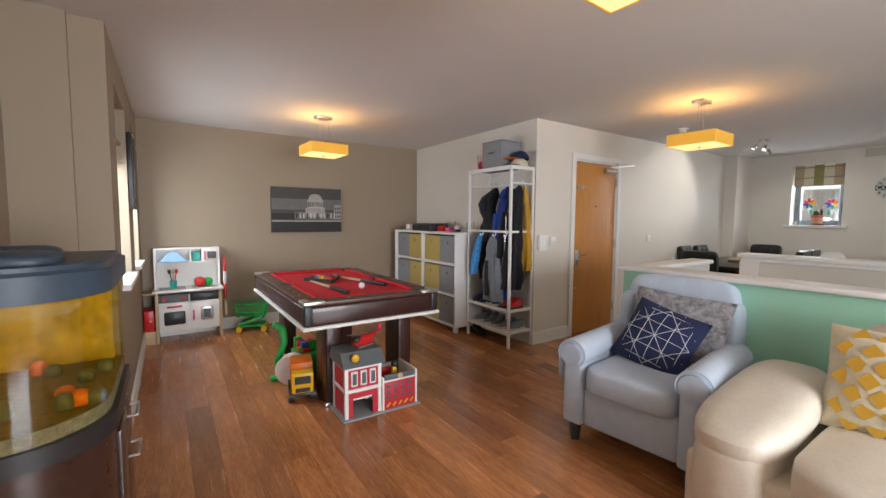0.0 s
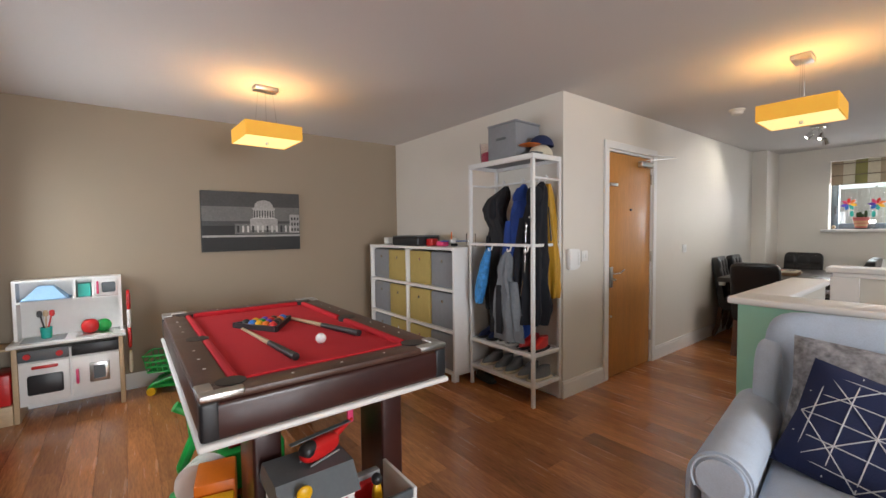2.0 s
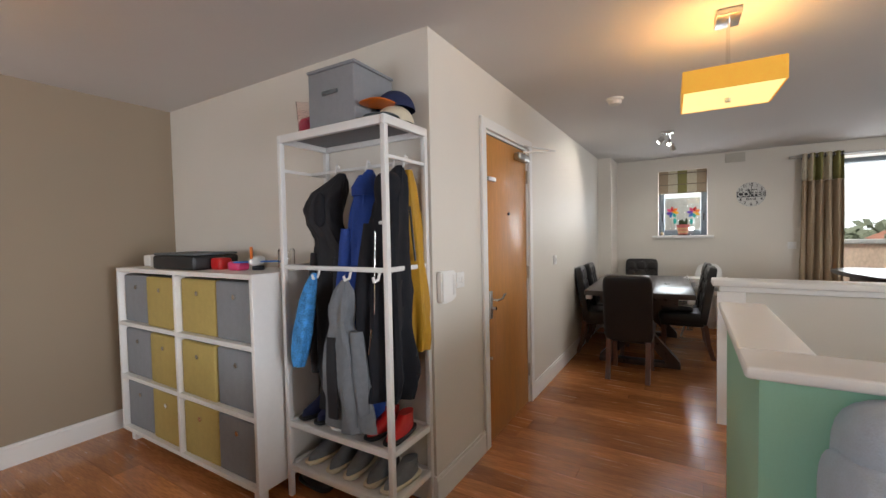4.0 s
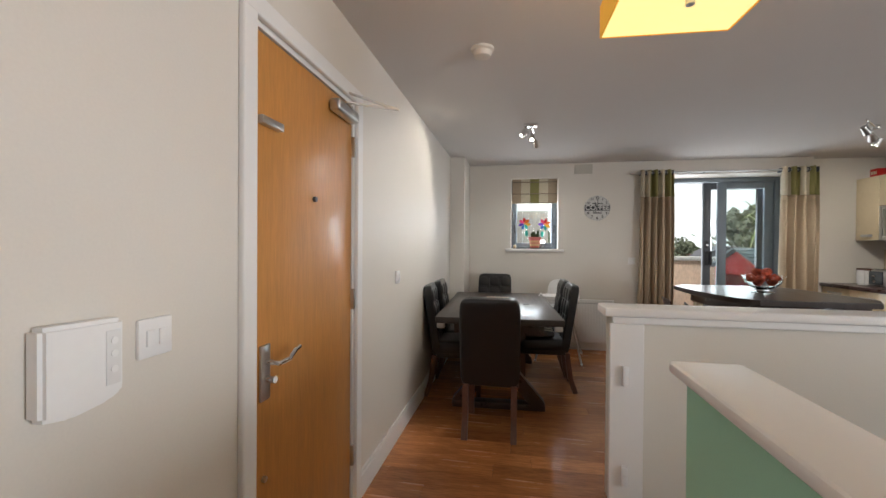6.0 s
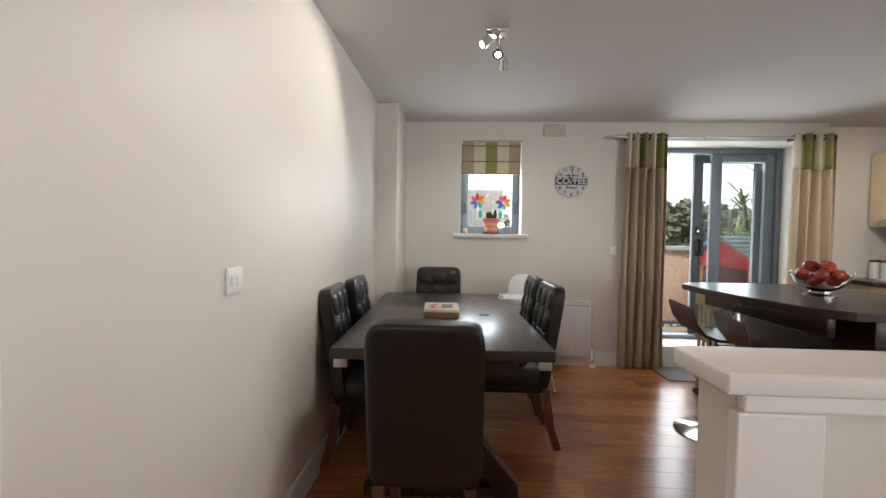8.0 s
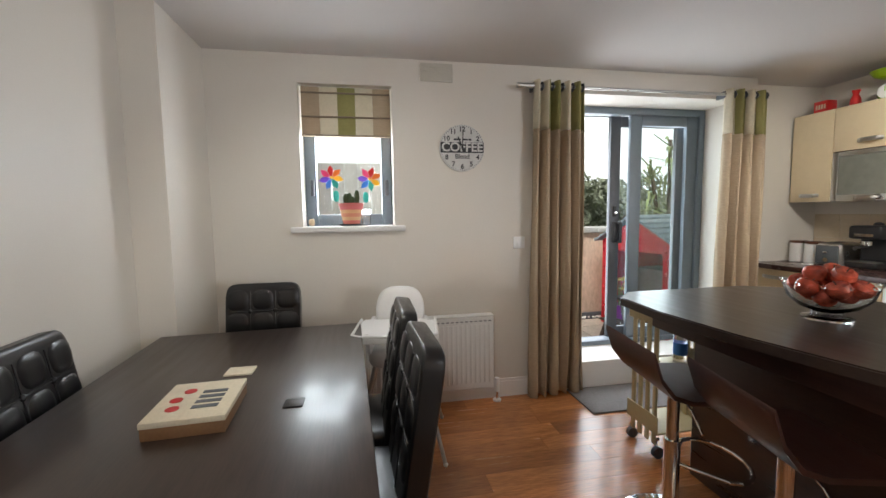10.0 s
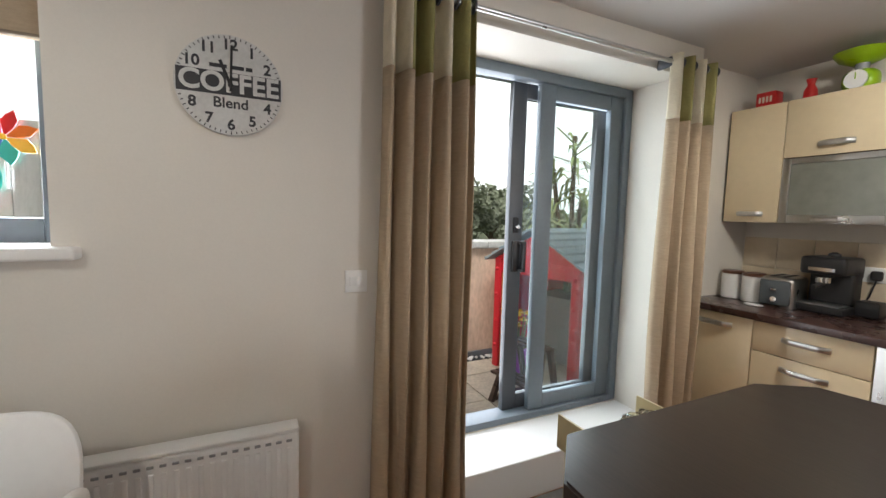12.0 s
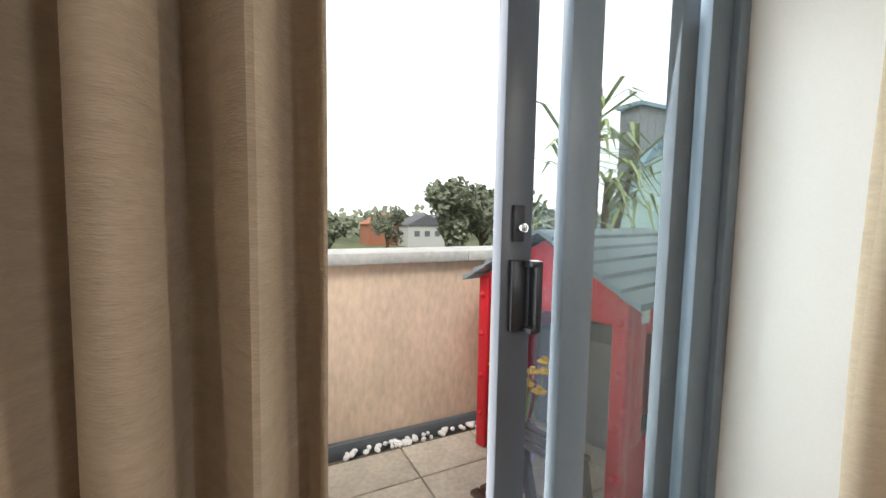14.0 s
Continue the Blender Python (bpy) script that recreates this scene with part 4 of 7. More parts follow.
plate(0.80, CW - 0.006, 0.17, 0.36, GREYS[3], 5)
for i in range(3):
    for j in range(3):
        plate(0.815 + i * 0.03, 0.83 + i * 0.03, 0.19 + j * 0.055, 0.22 + j * 0.055, GREYS[0], 7)
bm = N()
prism(bm, [(0.43, 0.315), (0.55, 0.352), (0.67, 0.315)], -0.001, 0.001)
turned(bm, Matrix.Translation((0, D - 0.003, 0)) @ Matrix.Rotation(radians(90), 4, "X"))
part("print_pediment", bm, GREYS[4], cv)

fp = thing("framed_picture", "black framed picture hung between the windows", "picture", W + 0.003, 4.0, 1.40)
bm = N()
box(bm, 0, 0.03, 0, 0.04, 0, 0.60, 0.003)
box(bm, 0, 0.03, 0.36, 0.40, 0, 0.60, 0.003)
box(bm, 0, 0.0295, 0.04, 0.36, 0, 0.04, 0.003)
box(bm, 0, 0.0295, 0.04, 0.36, 0.56, 0.60, 0.003)
part("frame", bm, BLACK, fp)
part("mount", box(N(), 0, 0.016, 0.04, 0.36, 0.04, 0.56), GREYS[3], fp)
part("print", box(N(), 0.016, 0.018, 0.10, 0.30, 0.12, 0.48), GREYS[1], fp)

# ---- cube shelving ----
sh = thing("cube_shelf", "white cube shelf unit filled with fabric bins", "shelf unit", 2.415, 3.70, 0.0)
SY, SZ0, SZ1, SD = 1.50, 0.075, 1.182, 0.40
for y in (0, SY / 2 - 0.0125, SY - 0.025):
    part("upright", box(N(), 0, SD, y, y + 0.025, SZ0, SZ1, 0.002), WHITE, sh)
for k in range(4):
    z = SZ0 + k * (SZ1 - SZ0 - 0.025) / 3
    for y in (0.025, SY / 2 + 0.0125):
        part("shelf", box(N(), 0.001, SD, y, y + SY / 2 - 0.0375, z, z + 0.025), WHITE, sh)
part("back_panel", box(N(), SD - 0.004, SD + 0.002, 0.01, SY - 0.01, SZ0 + 0.01, SZ1 - 0.01), WHITE, sh)
for y in (0.04, SY - 0.1):
    for x in (0.03, SD - 0.08):
        part("foot", box(N(), x, x + 0.05, y, y + 0.05, 0.0, SZ0, 0.004), WHITE, sh)


def bin_(m_, label):
    b = thing("storage_bin", label, "storage bin", group="fabric storage bins")
    bm = box(N(), 0.004, 0.33, 0, 0.345, 0, 0.315, 0.012, 3)
    part("bin_body", bm, m_, b)
    # black sheet on the solid block paints the shade inside an open bin
    part("rim", box(N(), 0.02, 0.32, 0.02, 0.325, 0.3155, 0.320), BLACK, b, "black sheet for the shade inside the open bin")
    part("eyelet", rod(N(), (0.006, 0.172, 0.235), (-0.003, 0.172, 0.235), 0.014, seg=12), CHROME, b, "metal eyelet")
    return b


gb = bin_(GREY_BIN, "grey fabric storage bin in the cube shelf")
yb_ = bin_(YELLOW_BIN, "mustard fabric storage bin in the cube shelf")
first = {0: True, 1: True}
for k in range(3):
    z = SZ0 + 0.025 + k * (SZ1 - SZ0 - 0.025) / 3
    for i, y in enumerate((0.03, 0.383, 0.768, 1.12)):
        c = 0 if i in (0, 3) else 1
        m_ = pose(2.415 + rng0.uniform(0.005, 0.03), 3.70 + y, z, 0, 0, rng0.uniform(-1, 1))
        if first[c]:
            (gb, yb_)[c].matrix_basis = m_
            first[c] = False
        else:
            copy_thing((gb, yb_)[c], m_)
cs = thing("black_case", "black plastic equipment case on the shelf unit", "case", 2.60, 4.55, SZ1)
part("case_body", box(N(), -0.14, 0.14, -0.24, 0.24, 0.0, 0.085, 0.015, 3), BLACK, cs)
part("lid", box(N(), -0.135, 0.135, -0.235, 0.235, 0.087, 0.10, 0.004), SLATE, cs)
pl = thing("toy_plane", "white and orange toy aeroplane on the shelf unit", "toy plane", 2.62, 3.95, SZ1, 40)
part("fuselage", soft(N(), (0, 0, 0.055), (0.12, 0.026, 0.028), 0.8), WHITE, pl)
part("wing", box(N(), -0.03, 0.03, -0.12, 0.12, 0.045, 0.053, 0.003), BLUE, pl)
part("tail", box(N(), -0.12, -0.085, -0.004, 0.004, 0.07, 0.135, 0.003), ORANGE, pl)
part("wheel", rod(N(), (0.02, -0.03, 0.013), (0.02, 0.03, 0.013), 0.013), BLACK, pl)
for y, m_, h, nm, lb in ((4.25, RED, 0.07, "toy_car", "small red and white toy car on the shelf unit"), (5.08, WHITE, 0.08, "small_pot", "small white pot on the shelf unit"), (4.08, PINK, 0.05, "toy_block", "pink and white toy on the shelf unit")):
    single(nm, box(N(), 2.55, 2.63, y - 0.05, y + 0.05, SZ1, SZ1 + h, 0.014, 3), m_, lb, "toy" if nm != "small_pot" else "pot")
jar = single("glass_jar", lathe(N(), [(0.04, 0), (0.045, 0.02), (0.045, 0.11), (0.04, 0.12), (0.036, 0.12), (0.04, 0.1), (0.04, 0.02)], (2.70, 3.80, SZ1)), CLEAR_GLASS, "empty clear glass jar on the shelf unit", "jar")


# ---- coat rack ----
cr_ = thing("coat_rack", "white steel open coat rack with shoe shelves", "coat rack", 2.565, 2.97, 0.0)
RX, RY, RZ = 0.335, 0.705, 1.885
q = 0.026
for x in (0, RX - q):
    for y in (0, RY - q):
        part("post", box(N(), x, x + q, y, y + q, 0, RZ - 0.041, 0.003), WHITE_METAL, cr_)
bm = N()
box(bm, 0, RX, 0, q, RZ - 0.04, RZ, 0.004)
box(bm, 0, RX, RY - q, RY, RZ - 0.04, RZ, 0.004)
box(bm, 0, q, q, RY - q, RZ - 0.04, RZ, 0.004)
box(bm, RX - q, RX, q, RY - q, RZ - 0.04, RZ, 0.004)
part("top_frame", bm, WHITE_METAL, cr_)
part("top_panel", box(N(), q, RX - q, q, RY - q, RZ - 0.012, RZ - 0.004), GREY_BIN, cr_, "grey mesh top panel")
bm = box(N(), 0.002, 0.018, q, RY - q, 1.20, 1.222, 0.003)
part("front_rail", bm, WHITE_METAL, cr_)
for y in (0.004, RY - 0.02):
    part("side_rail", box(N(), q, RX - q, y, y + 0.016, 1.20, 1.222, 0.003), WHITE_METAL, cr_)
    part("side_rail", box(N(), q, RX - q, y, y + 0.014, 1.70, 1.716, 0.003), WHITE_METAL, cr_)
part("hanging_rail", box(N(), 0.20, 0.216, 0.02, RY - 0.02, 1.70, 1.716, 0.003), WHITE_METAL, cr_)
for z in (0.375, 0.145):
    bm = box(N(), 0, q, q, RY - q, z, z + 0.03, 0.003)
    box(bm, RX - q, RX, q, RY - q, z, z + 0.03, 0.003)
    box(bm, q, RX - q, 0.002, q, z, z + 0.03, 0.003)
    box(bm, q, RX - q, RY - q, RY - 0.002, z, z + 0.03, 0.003)
    box(bm, q, RX - q, q, RY - q, z + 0.012, z + 0.018)
    part("shoe_shelf", bm, WHITE_METAL, cr_)
for y in (0.42, 0.215, 0.045):
    part("hook", tube(N(), [(0.0, y, 1.20), (-0.012, y, 1.17), (-0.04, y, 1.165), (-0.045, y, 1.185)], 0.006, 8), WHITE_METAL, cr_)
for y in (0.47, 0.26, 0.09, 0.03):
    part("hook", tube(N(), [(0.2, y, 1.716), (0.2, y, 1.73), (0.185, y, 1.735), (0.17, y, 1.68)], 0.005, 8), WHITE_METAL, cr_)


def coat(name, label, m_, rings, fold, folds, cat, phase=0.0):
    c = thing(name, label, cat, 2.565, 2.97, 0, group="hanging coats")
    part("body", loft(N(), rings, 44, fold, folds, phase), m_, c)
    return c


# rings: height, x, y, half depth, half width, in the rack's own measure
c = coat("hooded_jacket", "black hooded jacket hung by its hood", JACKET_BLACK, [(1.69, 0.19, 0.445, 0.018, 0.018), (1.65, 0.18, 0.46, 0.05, 0.045), (1.59, 0.165, 0.51, 0.08, 0.09), (1.51, 0.16, 0.55, 0.09, 0.105), (1.43, 0.16, 0.545, 0.085, 0.10), (1.35, 0.165, 0.50, 0.075, 0.09), (1.29, 0.17, 0.47, 0.09, 0.125), (1.15, 0.17, 0.455, 0.10, 0.135), (0.9, 0.17, 0.45, 0.10, 0.14), (0.62, 0.17, 0.46, 0.09, 0.13), (0.47, 0.17, 0.46, 0.085, 0.12)], 0.2, 6, "jacket")
# hood is closed: a darker pad stands in for the shade inside it
part("hood_opening", soft(N(), (0.088, 0.50, 1.50), (0.016, 0.038, 0.085), 0.8), DARK_GREY, c, "dark pad for the shade inside the hood")
part("sleeve", loft(N(), [(1.28, 0.12, 0.56, 0.035, 0.035), (1.0, 0.10, 0.575, 0.04, 0.042), (0.66, 0.10, 0.56, 0.036, 0.036)], 24, 0.1, 4), JACKET_BLACK, c)
part("sleeve", loft(N(), [(1.26, 0.10, 0.37, 0.035, 0.04), (1.0, 0.075, 0.36, 0.042, 0.042), (0.62, 0.08, 0.37, 0.038, 0.036)], 24, 0.1, 4, 1.3), JACKET_BLACK, c)
c = coat("hooded_fleece", "grey marl hooded fleece hung on the front hook", JACKET_GREY, [(1.165, -0.03, 0.225, 0.014, 0.014), (1.12, -0.02, 0.24, 0.04, 0.04), (1.04, -0.01, 0.27, 0.05, 0.07), (0.96, 0.0, 0.28, 0.05, 0.06), (0.86, 0.0, 0.275, 0.055, 0.085), (0.72, 0.0, 0.26, 0.06, 0.11), (0.58, 0.01, 0.25, 0.065, 0.125), (0.47, 0.01, 0.25, 0.06, 0.125)], 0.26, 5, "fleece")
part("sleeve", loft(N(), [(0.93, 0.0, 0.19, 0.032, 0.034), (0.75, -0.012, 0.165, 0.038, 0.04), (0.56, -0.005, 0.16, 0.034, 0.034)], 24, 0.12, 4), JACKET_GREY, c)
part("dark_panel", loft(N(), [(0.90, -0.045, 0.305, 0.012, 0.03), (0.7, -0.052, 0.30, 0.014, 0.035), (0.52, -0.045, 0.305, 0.012, 0.03)], 16, 0.1, 3), JACKET_BLACK, c, "black side panel")
c = coat("blue_jacket", "royal blue padded jacket on a hook", JACKET_BLUE, [(1.69, 0.19, 0.255, 0.018, 0.018), (1.63, 0.18, 0.255, 0.05, 0.045), (1.5, 0.17, 0.265, 0.07, 0.065), (1.36, 0.16, 0.275, 0.075, 0.075), (1.2, 0.16, 0.29, 0.085, 0.095), (0.9, 0.16, 0.295, 0.085, 0.10), (0.6, 0.16, 0.29, 0.08, 0.10), (0.44, 0.16, 0.29, 0.075, 0.09)], 0.2, 6, "jacket", 1.0)
part("sleeve", loft(N(), [(1.40, 0.10, 0.32, 0.034, 0.036), (1.1, 0.075, 0.335, 0.04, 0.042), (0.74, 0.08, 0.335, 0.035, 0.036)], 24, 0.12, 4, 0.4), JACKET_BLUE, c)
part("collar", loft(N(), [(1.66, 0.17, 0.255, 0.04, 0.04), (1.60, 0.15, 0.26, 0.058, 0.055), (1.56, 0.15, 0.26, 0.06, 0.058)], 24, 0.1, 4), JACKET_BLUE, c)
c = coat("charcoal_coat", "long charcoal waterproof coat with white logos", DARK_GREY, [(1.69, 0.18, 0.06, 0.018, 0.018), (1.64, 0.16, 0.065, 0.055, 0.045), (1.5, 0.14, 0.085, 0.085, 0.075), (1.34, 0.13, 0.095, 0.095, 0.09), (1.1, 0.12, 0.10, 0.105, 0.11), (0.85, 0.12, 0.105, 0.11, 0.125), (0.68, 0.12, 0.10, 0.105, 0.125), (0.61, 0.12, 0.10, 0.10, 0.11)], 0.2, 7, "coat", 2.0)
part("sleeve", loft(N(), [(1.42, 0.08, 0.155, 0.034, 0.036), (1.1, 0.04, 0.175, 0.042, 0.044), (0.74, 0.04, 0.18, 0.038, 0.038)], 24, 0.12, 4), DARK_GREY, c)
part("hood", soft(N(), (0.12, 0.075, 1.57), (0.07, 0.06, 0.085), 0.7), DARK_GREY, c)
part("logo", soft(N(), (0.034, 0.055, 1.42), (0.006, 0.016, 0.008), 0.7), WHITE, c, "small white logo shape")
part("zip", rod(N(), (0.0, 0.10, 0.95), (0.006, 0.125, 0.83), 0.004), CHROME, c)
part("zip", rod(N(), (0.012, 0.075, 1.38), (0.004, 0.085, 1.0), 0.003), CHROME, c)
c = coat("mustard_raincoat", "mustard yellow raincoat with black straps", JACKET_MUSTARD, [(1.68, 0.26, 0.065, 0.018, 0.018), (1.6, 0.265, 0.065, 0.035, 0.035), (1.4, 0.27, 0.06, 0.05, 0.05), (1.1, 0.272, 0.05, 0.055, 0.06), (0.9, 0.272, 0.04, 0.058, 0.062), (0.80, 0.272, 0.04, 0.055, 0.055)], 0.16, 6, "raincoat", 0.5)
part("strap", tube(N(), [(0.215, 0.03, 1.50), (0.208, 0.012, 1.36), (0.212, 0.002, 1.24)], 0.006), BLACK, c, "black strap")
c = coat("patterned_bag", "bright blue patterned bag hung on the front hook", BLUE_BAG, [(1.19, -0.03, 0.425, 0.012, 0.012), (1.15, -0.03, 0.44, 0.025, 0.025), (1.05, -0.02, 0.49, 0.035, 0.045), (0.9, -0.02, 0.525, 0.04, 0.055), (0.78, -0.02, 0.55, 0.035, 0.045), (0.72, -0.02, 0.56, 0.025, 0.03)], 0.12, 5, "bag")
part("strap", tube(N(), [(-0.04, 0.42, 1.185), (-0.05, 0.45, 1.12), (-0.05, 0.475, 1.06)], 0.006, 8), BLUE_BAG, c)
gx = thing("storage_box", "large grey fabric storage box on the rack", "storage box", 2.60, 3.165, RZ, 1)
part("box_body", box(N(), 0, 0.29, 0, 0.30, 0, 0.27, 0.010, 3), GREY_BIN, gx)
part("lid", box(N(), -0.004, 0.294, -0.004, 0.304, 0.27, 0.285, 0.005), GREY_BIN, gx)
part("handle", box(N(), -0.010, -0.001, 0.10, 0.20, 0.15, 0.17, 0.004), SLATE, gx)
pk = thing("toy_box", "clear plastic tub with pink toys on the rack", "toy tub", 2.62, 3.48, RZ, 3)
g = part("tub", lathe(N(), [(0.085, 0), (0.10, 0.17), (0.096, 0.17), (0.08, 0.006)], (0.1, 0.1, 0), 4), glass("pale_plastic", (0.95, 0.85, 0.85), 0.15), pk)
part("contents", soft(N(), (0.1, 0.1, 0.06), (0.055, 0.055, 0.05), 0.7), PINK, pk)
part("contents", soft(N(), (0.12, 0.08, 0.11), (0.03, 0.03, 0.025), 0.8), PURPLE, pk)


def cap(x, y, z, m_, m2, rz, label):
    c = thing("baseball_cap", label, "cap", x, y, z, rz, "stacked caps")
    bm = N()
    bmesh.ops.create_uvsphere(bm, u_segments=24, v_segments=12, radius=0.095, matrix=Matrix.Diagonal((1.05, 0.95, 0.95, 1)))
    bmesh.ops.bisect_plane(bm, geom=bm.verts[:] + bm.edges[:] + bm.faces[:], plane_co=(0, 0, 0), plane_no=(0, 0, -1), clear_outer=True)
    part("crown", bm, m_, c)
    bm = soft(N(), (-0.12, 0, 0.006), (0.075, 0.075, 0.006), 0.7)
    part("peak", bm, m2, c)


cap(2.76, 3.06, RZ + 0.003, LINEN_CREAM, SLATE, 8, "cream cap with a dark peak on the rack")
cap(2.775, 3.065, RZ + 0.075, NAVY, ORANGE, -6, "navy cap with an orange peak stacked on another")


def shoe(x, y, z, rz, m_, m2, label):
    s = thing("shoe", label, "shoe", x, y, z, rz, "shoes on the rack")
    part("sole", soft(N(), (0, 0, 0.014), (0.125, 0.045, 0.014), 0.6), m2, s)
    bm = loft(N(), [(0.022, 0.0, 0, 0.115, 0.040), (0.05, 0.005, 0, 0.11, 0.038), (0.075, 0.04, 0, 0.07, 0.034), (0.10, 0.06, 0, 0.05, 0.032)], 24)
    part("upper", bm, m_, s)
    bm = N()
    for i in range(3):
        rod(bm, (-0.01 + i * 0.025, -0.02, 0.075 + i * 0.007), (-0.01 + i * 0.025, 0.02, 0.075 + i * 0.007), 0.004, seg=6)
    part("laces", bm, WHITE, s)


for i, (y, m_, m2, lb) in enumerate(((3.05, RED, BLACK, "red and black trainer on the upper shelf"), (3.15, RED, BLACK, "red and black trainer on the upper shelf"), (3.27, DARK_GREY, PLASTIC_WHITE, "dark trainer with white sole on the upper shelf"), (3.37, DARK_GREY, PLASTIC_WHITE, "dark trainer with white sole on the upper shelf"), (3.50, NAVY, BLACK, "navy shoe on the upper shelf"), (3.60, NAVY, BLACK, "navy shoe on the upper shelf"))):
    shoe(2.73, y, 0.394, rng0.uniform(-8, 8), m_, m2, lb)
for y in (3.05, 3.16, 3.31, 3.42, 3.56):
    shoe(2.73, y, 0.164, rng0.uniform(-8, 8), JACKET_GREY, LINEN_CREAM, "worn grey trainer on the lower shelf")
shoe(2.70, 3.62, 0.0, 85, BLACK, BLACK, "black shoe on the floor by the rack")

# wall controls near the door
it = thing("door_intercom", "white plastic intercom handset unit on the wall", "intercom", 3.007, NO, 1.095)
bm = N()
prism(bm, [(-0.070, 0.080), (0.078, 0.075), (0.078, -0.068), (0.05, -0.082), (-0.02, -0.09), (-0.070, -0.080)], 0.0, 0.038)
bmesh.ops.bevel(bm, geom=list(bm.edges), offset=0.008, segments=2, affect="EDGES")
turned(bm, Matrix.Rotation(radians(90), 4, "X"))
part("housing", bm, PLASTIC_WHITE, it)
part("button_panel", box(N(), 0.038, 0.066, -0.0405, -0.0375, -0.05, 0.055, 0.001), WHITE_METAL, it, "pale grey button panel")
for z in (-0.02, 0.01, 0.035):
    part("button", rod(N(), (0.052, -0.040, z), (0.052, -0.043, z), 0.007), PLASTIC_WHITE, it)
ls = thing("light_switch", "white double light switch by the door", "light switch", 3.183, NO, 1.108, group="light switches")
part("plate", box(N(), -0.043, 0.043, -0.010, 0, -0.043, 0.043, 0.003), PLASTIC_WHITE, ls)
for x in (-0.016, 0.016):
    part("rocker", box(N(), x - 0.01, x + 0.01, -0.0145, -0.0095, -0.018, 0.018, 0.002), PLASTIC_WHITE, ls)
copy_thing(ls, pose(5.08, NO, 1.10))
copy_thing(ls, pose(E_, 0.745, 1.14, 0, 0, -90))
so = thing("floor_socket", "white double socket low on the taupe wall", "socket", W, 2.98, 0.30, 90)
part("plate", box(N(), -0.07, 0.07, -0.010, 0, -0.043, 0.043, 0.003), PLASTIC_WHITE, so)
gt = thing("stair_gate_hinge", "white stair gate hinge screwed to the stair wall", "gate fitting", 4.572, 1.62, 0, group="stair gate fittings")
for z in (0.62, 0.12):
    part("bracket", box(N(), -0.025, 0, -0.014, 0.014, z, z + 0.10, 0.005), PLASTIC_WHITE, gt)
    part("pin", rod(N(), (-0.018, 0, z + 0.02), (-0.018, 0, z + 0.085), 0.006), STEEL, gt)

# ---- armchair: faces -x in its own measure ----
ac = thing("armchair", "pale blue grey fabric wing armchair with dark feet", "armchair", 2.10, 1.20, 0, 6.5)
part("base", box(N(), -0.355, 0.30, -0.262, 0.262, 0.11, 0.345, 0.02, 3), BLUE_FABRIC, ac)
bm = soft(N(), (-0.075, 0, 0.405), (0.335, 0.255, 0.08), 0.3)
part("seat_cushion", bm, BLUE_FABRIC, ac)
for s in (-1, 1):
    bm = box(N(), -0.375, 0.30, s * 0.325 - 0.062, s * 0.325 + 0.062, 0.105, 0.52, 0.018, 3)
    roll = N()
    rod(roll, (-0.395, s * 0.33, 0.535), (0.30, s * 0.33, 0.555), 0.086, seg=32)
    bmesh.ops.bevel(roll, geom=[e for e in roll.edges if abs(e.verts[0].co.x - e.verts[1].co.x) < 0.02], offset=0.02, segments=3, affect="EDGES")
    a_ = part("armrest", bm, BLUE_FABRIC, ac)
    part("arm_roll", roll, BLUE_FABRIC, a_)
    part("piping", tube(N(), [(-0.393, s * 0.33 + 0.08 * math.cos(t), 0.535 + 0.08 * math.sin(t)) for t in [k * math.pi / 12 for k in range(-2, 15)]], 0.004, 6), BLUE_FABRIC, a_)
    bm = soft(N(), (0.26, s * 0.30, 0.66), (0.13, 0.05, 0.22), 0.5, m=pose(0, 0, 0, 0, 6, 0))
    part("wing", bm, BLUE_FABRIC, ac)
bm = soft(N(), (0, 0, 0), (0.10, 0.325, 0.375), 0.3, m=pose(0.33, 0, 0.60, 0, 12, 0))
part("backrest", bm, BLUE_FABRIC, ac)
for x in (-0.335, 0.29):
    for y in (-0.32, 0.32):
        part("foot", rod(N(), (x, y, 0), (x, y, 0.112), 0.032, 0.042, seg=4), BLACK, ac, "dark wooden foot")


def pad(w, h, t, n=16):
    """A stuffed square cushion in the x = 0 plane, with thin edges."""
    bm = N()
    for s in (-1, 1):
        g = [[bm.verts.new((s * t * ((1 - abs(2 * i / n - 1) ** 2.6) * (1 - abs(2 * j / n - 1) ** 2.6)) ** 0.55, w * (i / n - 0.5) * (1 - 0.06 * (1 - abs(2 * j / n - 1))), h * (j / n - 0.5) * (1 - 0.06 * (1 - abs(2 * i / n - 1))))) for j in range(n + 1)] for i in range(n + 1)]
        for i in range(n):
            for j in range(n):
                bm.faces.new((g[i][j], g[i + 1][j], g[i + 1][j + 1], g[i][j + 1]))
    bmesh.ops.remove_doubles(bm, verts=bm.verts, dist=0.0008)
    return bm


def pad_front(w, h, t, y, z):
    u, v = y / w + 0.5, z / h + 0.5
    return -t * ((1 - abs(2 * u - 1) ** 2.6) * (1 - abs(2 * v - 1) ** 2.6)) ** 0.55


def pad_line(bm, w, h, t, a, b, r=0.0021, n=8, k=0.94):
    pts = []
    for i in range(n + 1):
        y, z = a[0] + (b[0] - a[0]) * i / n, a[1] + (b[1] - a[1]) * i / n
        pts.append(Vector((pad_front(w, h, t, y, z) - 0.001, y * k, z * k)))
    for p_, q_ in zip(pts, pts[1:]):
        rod(bm, p_, q_, r, seg=5)


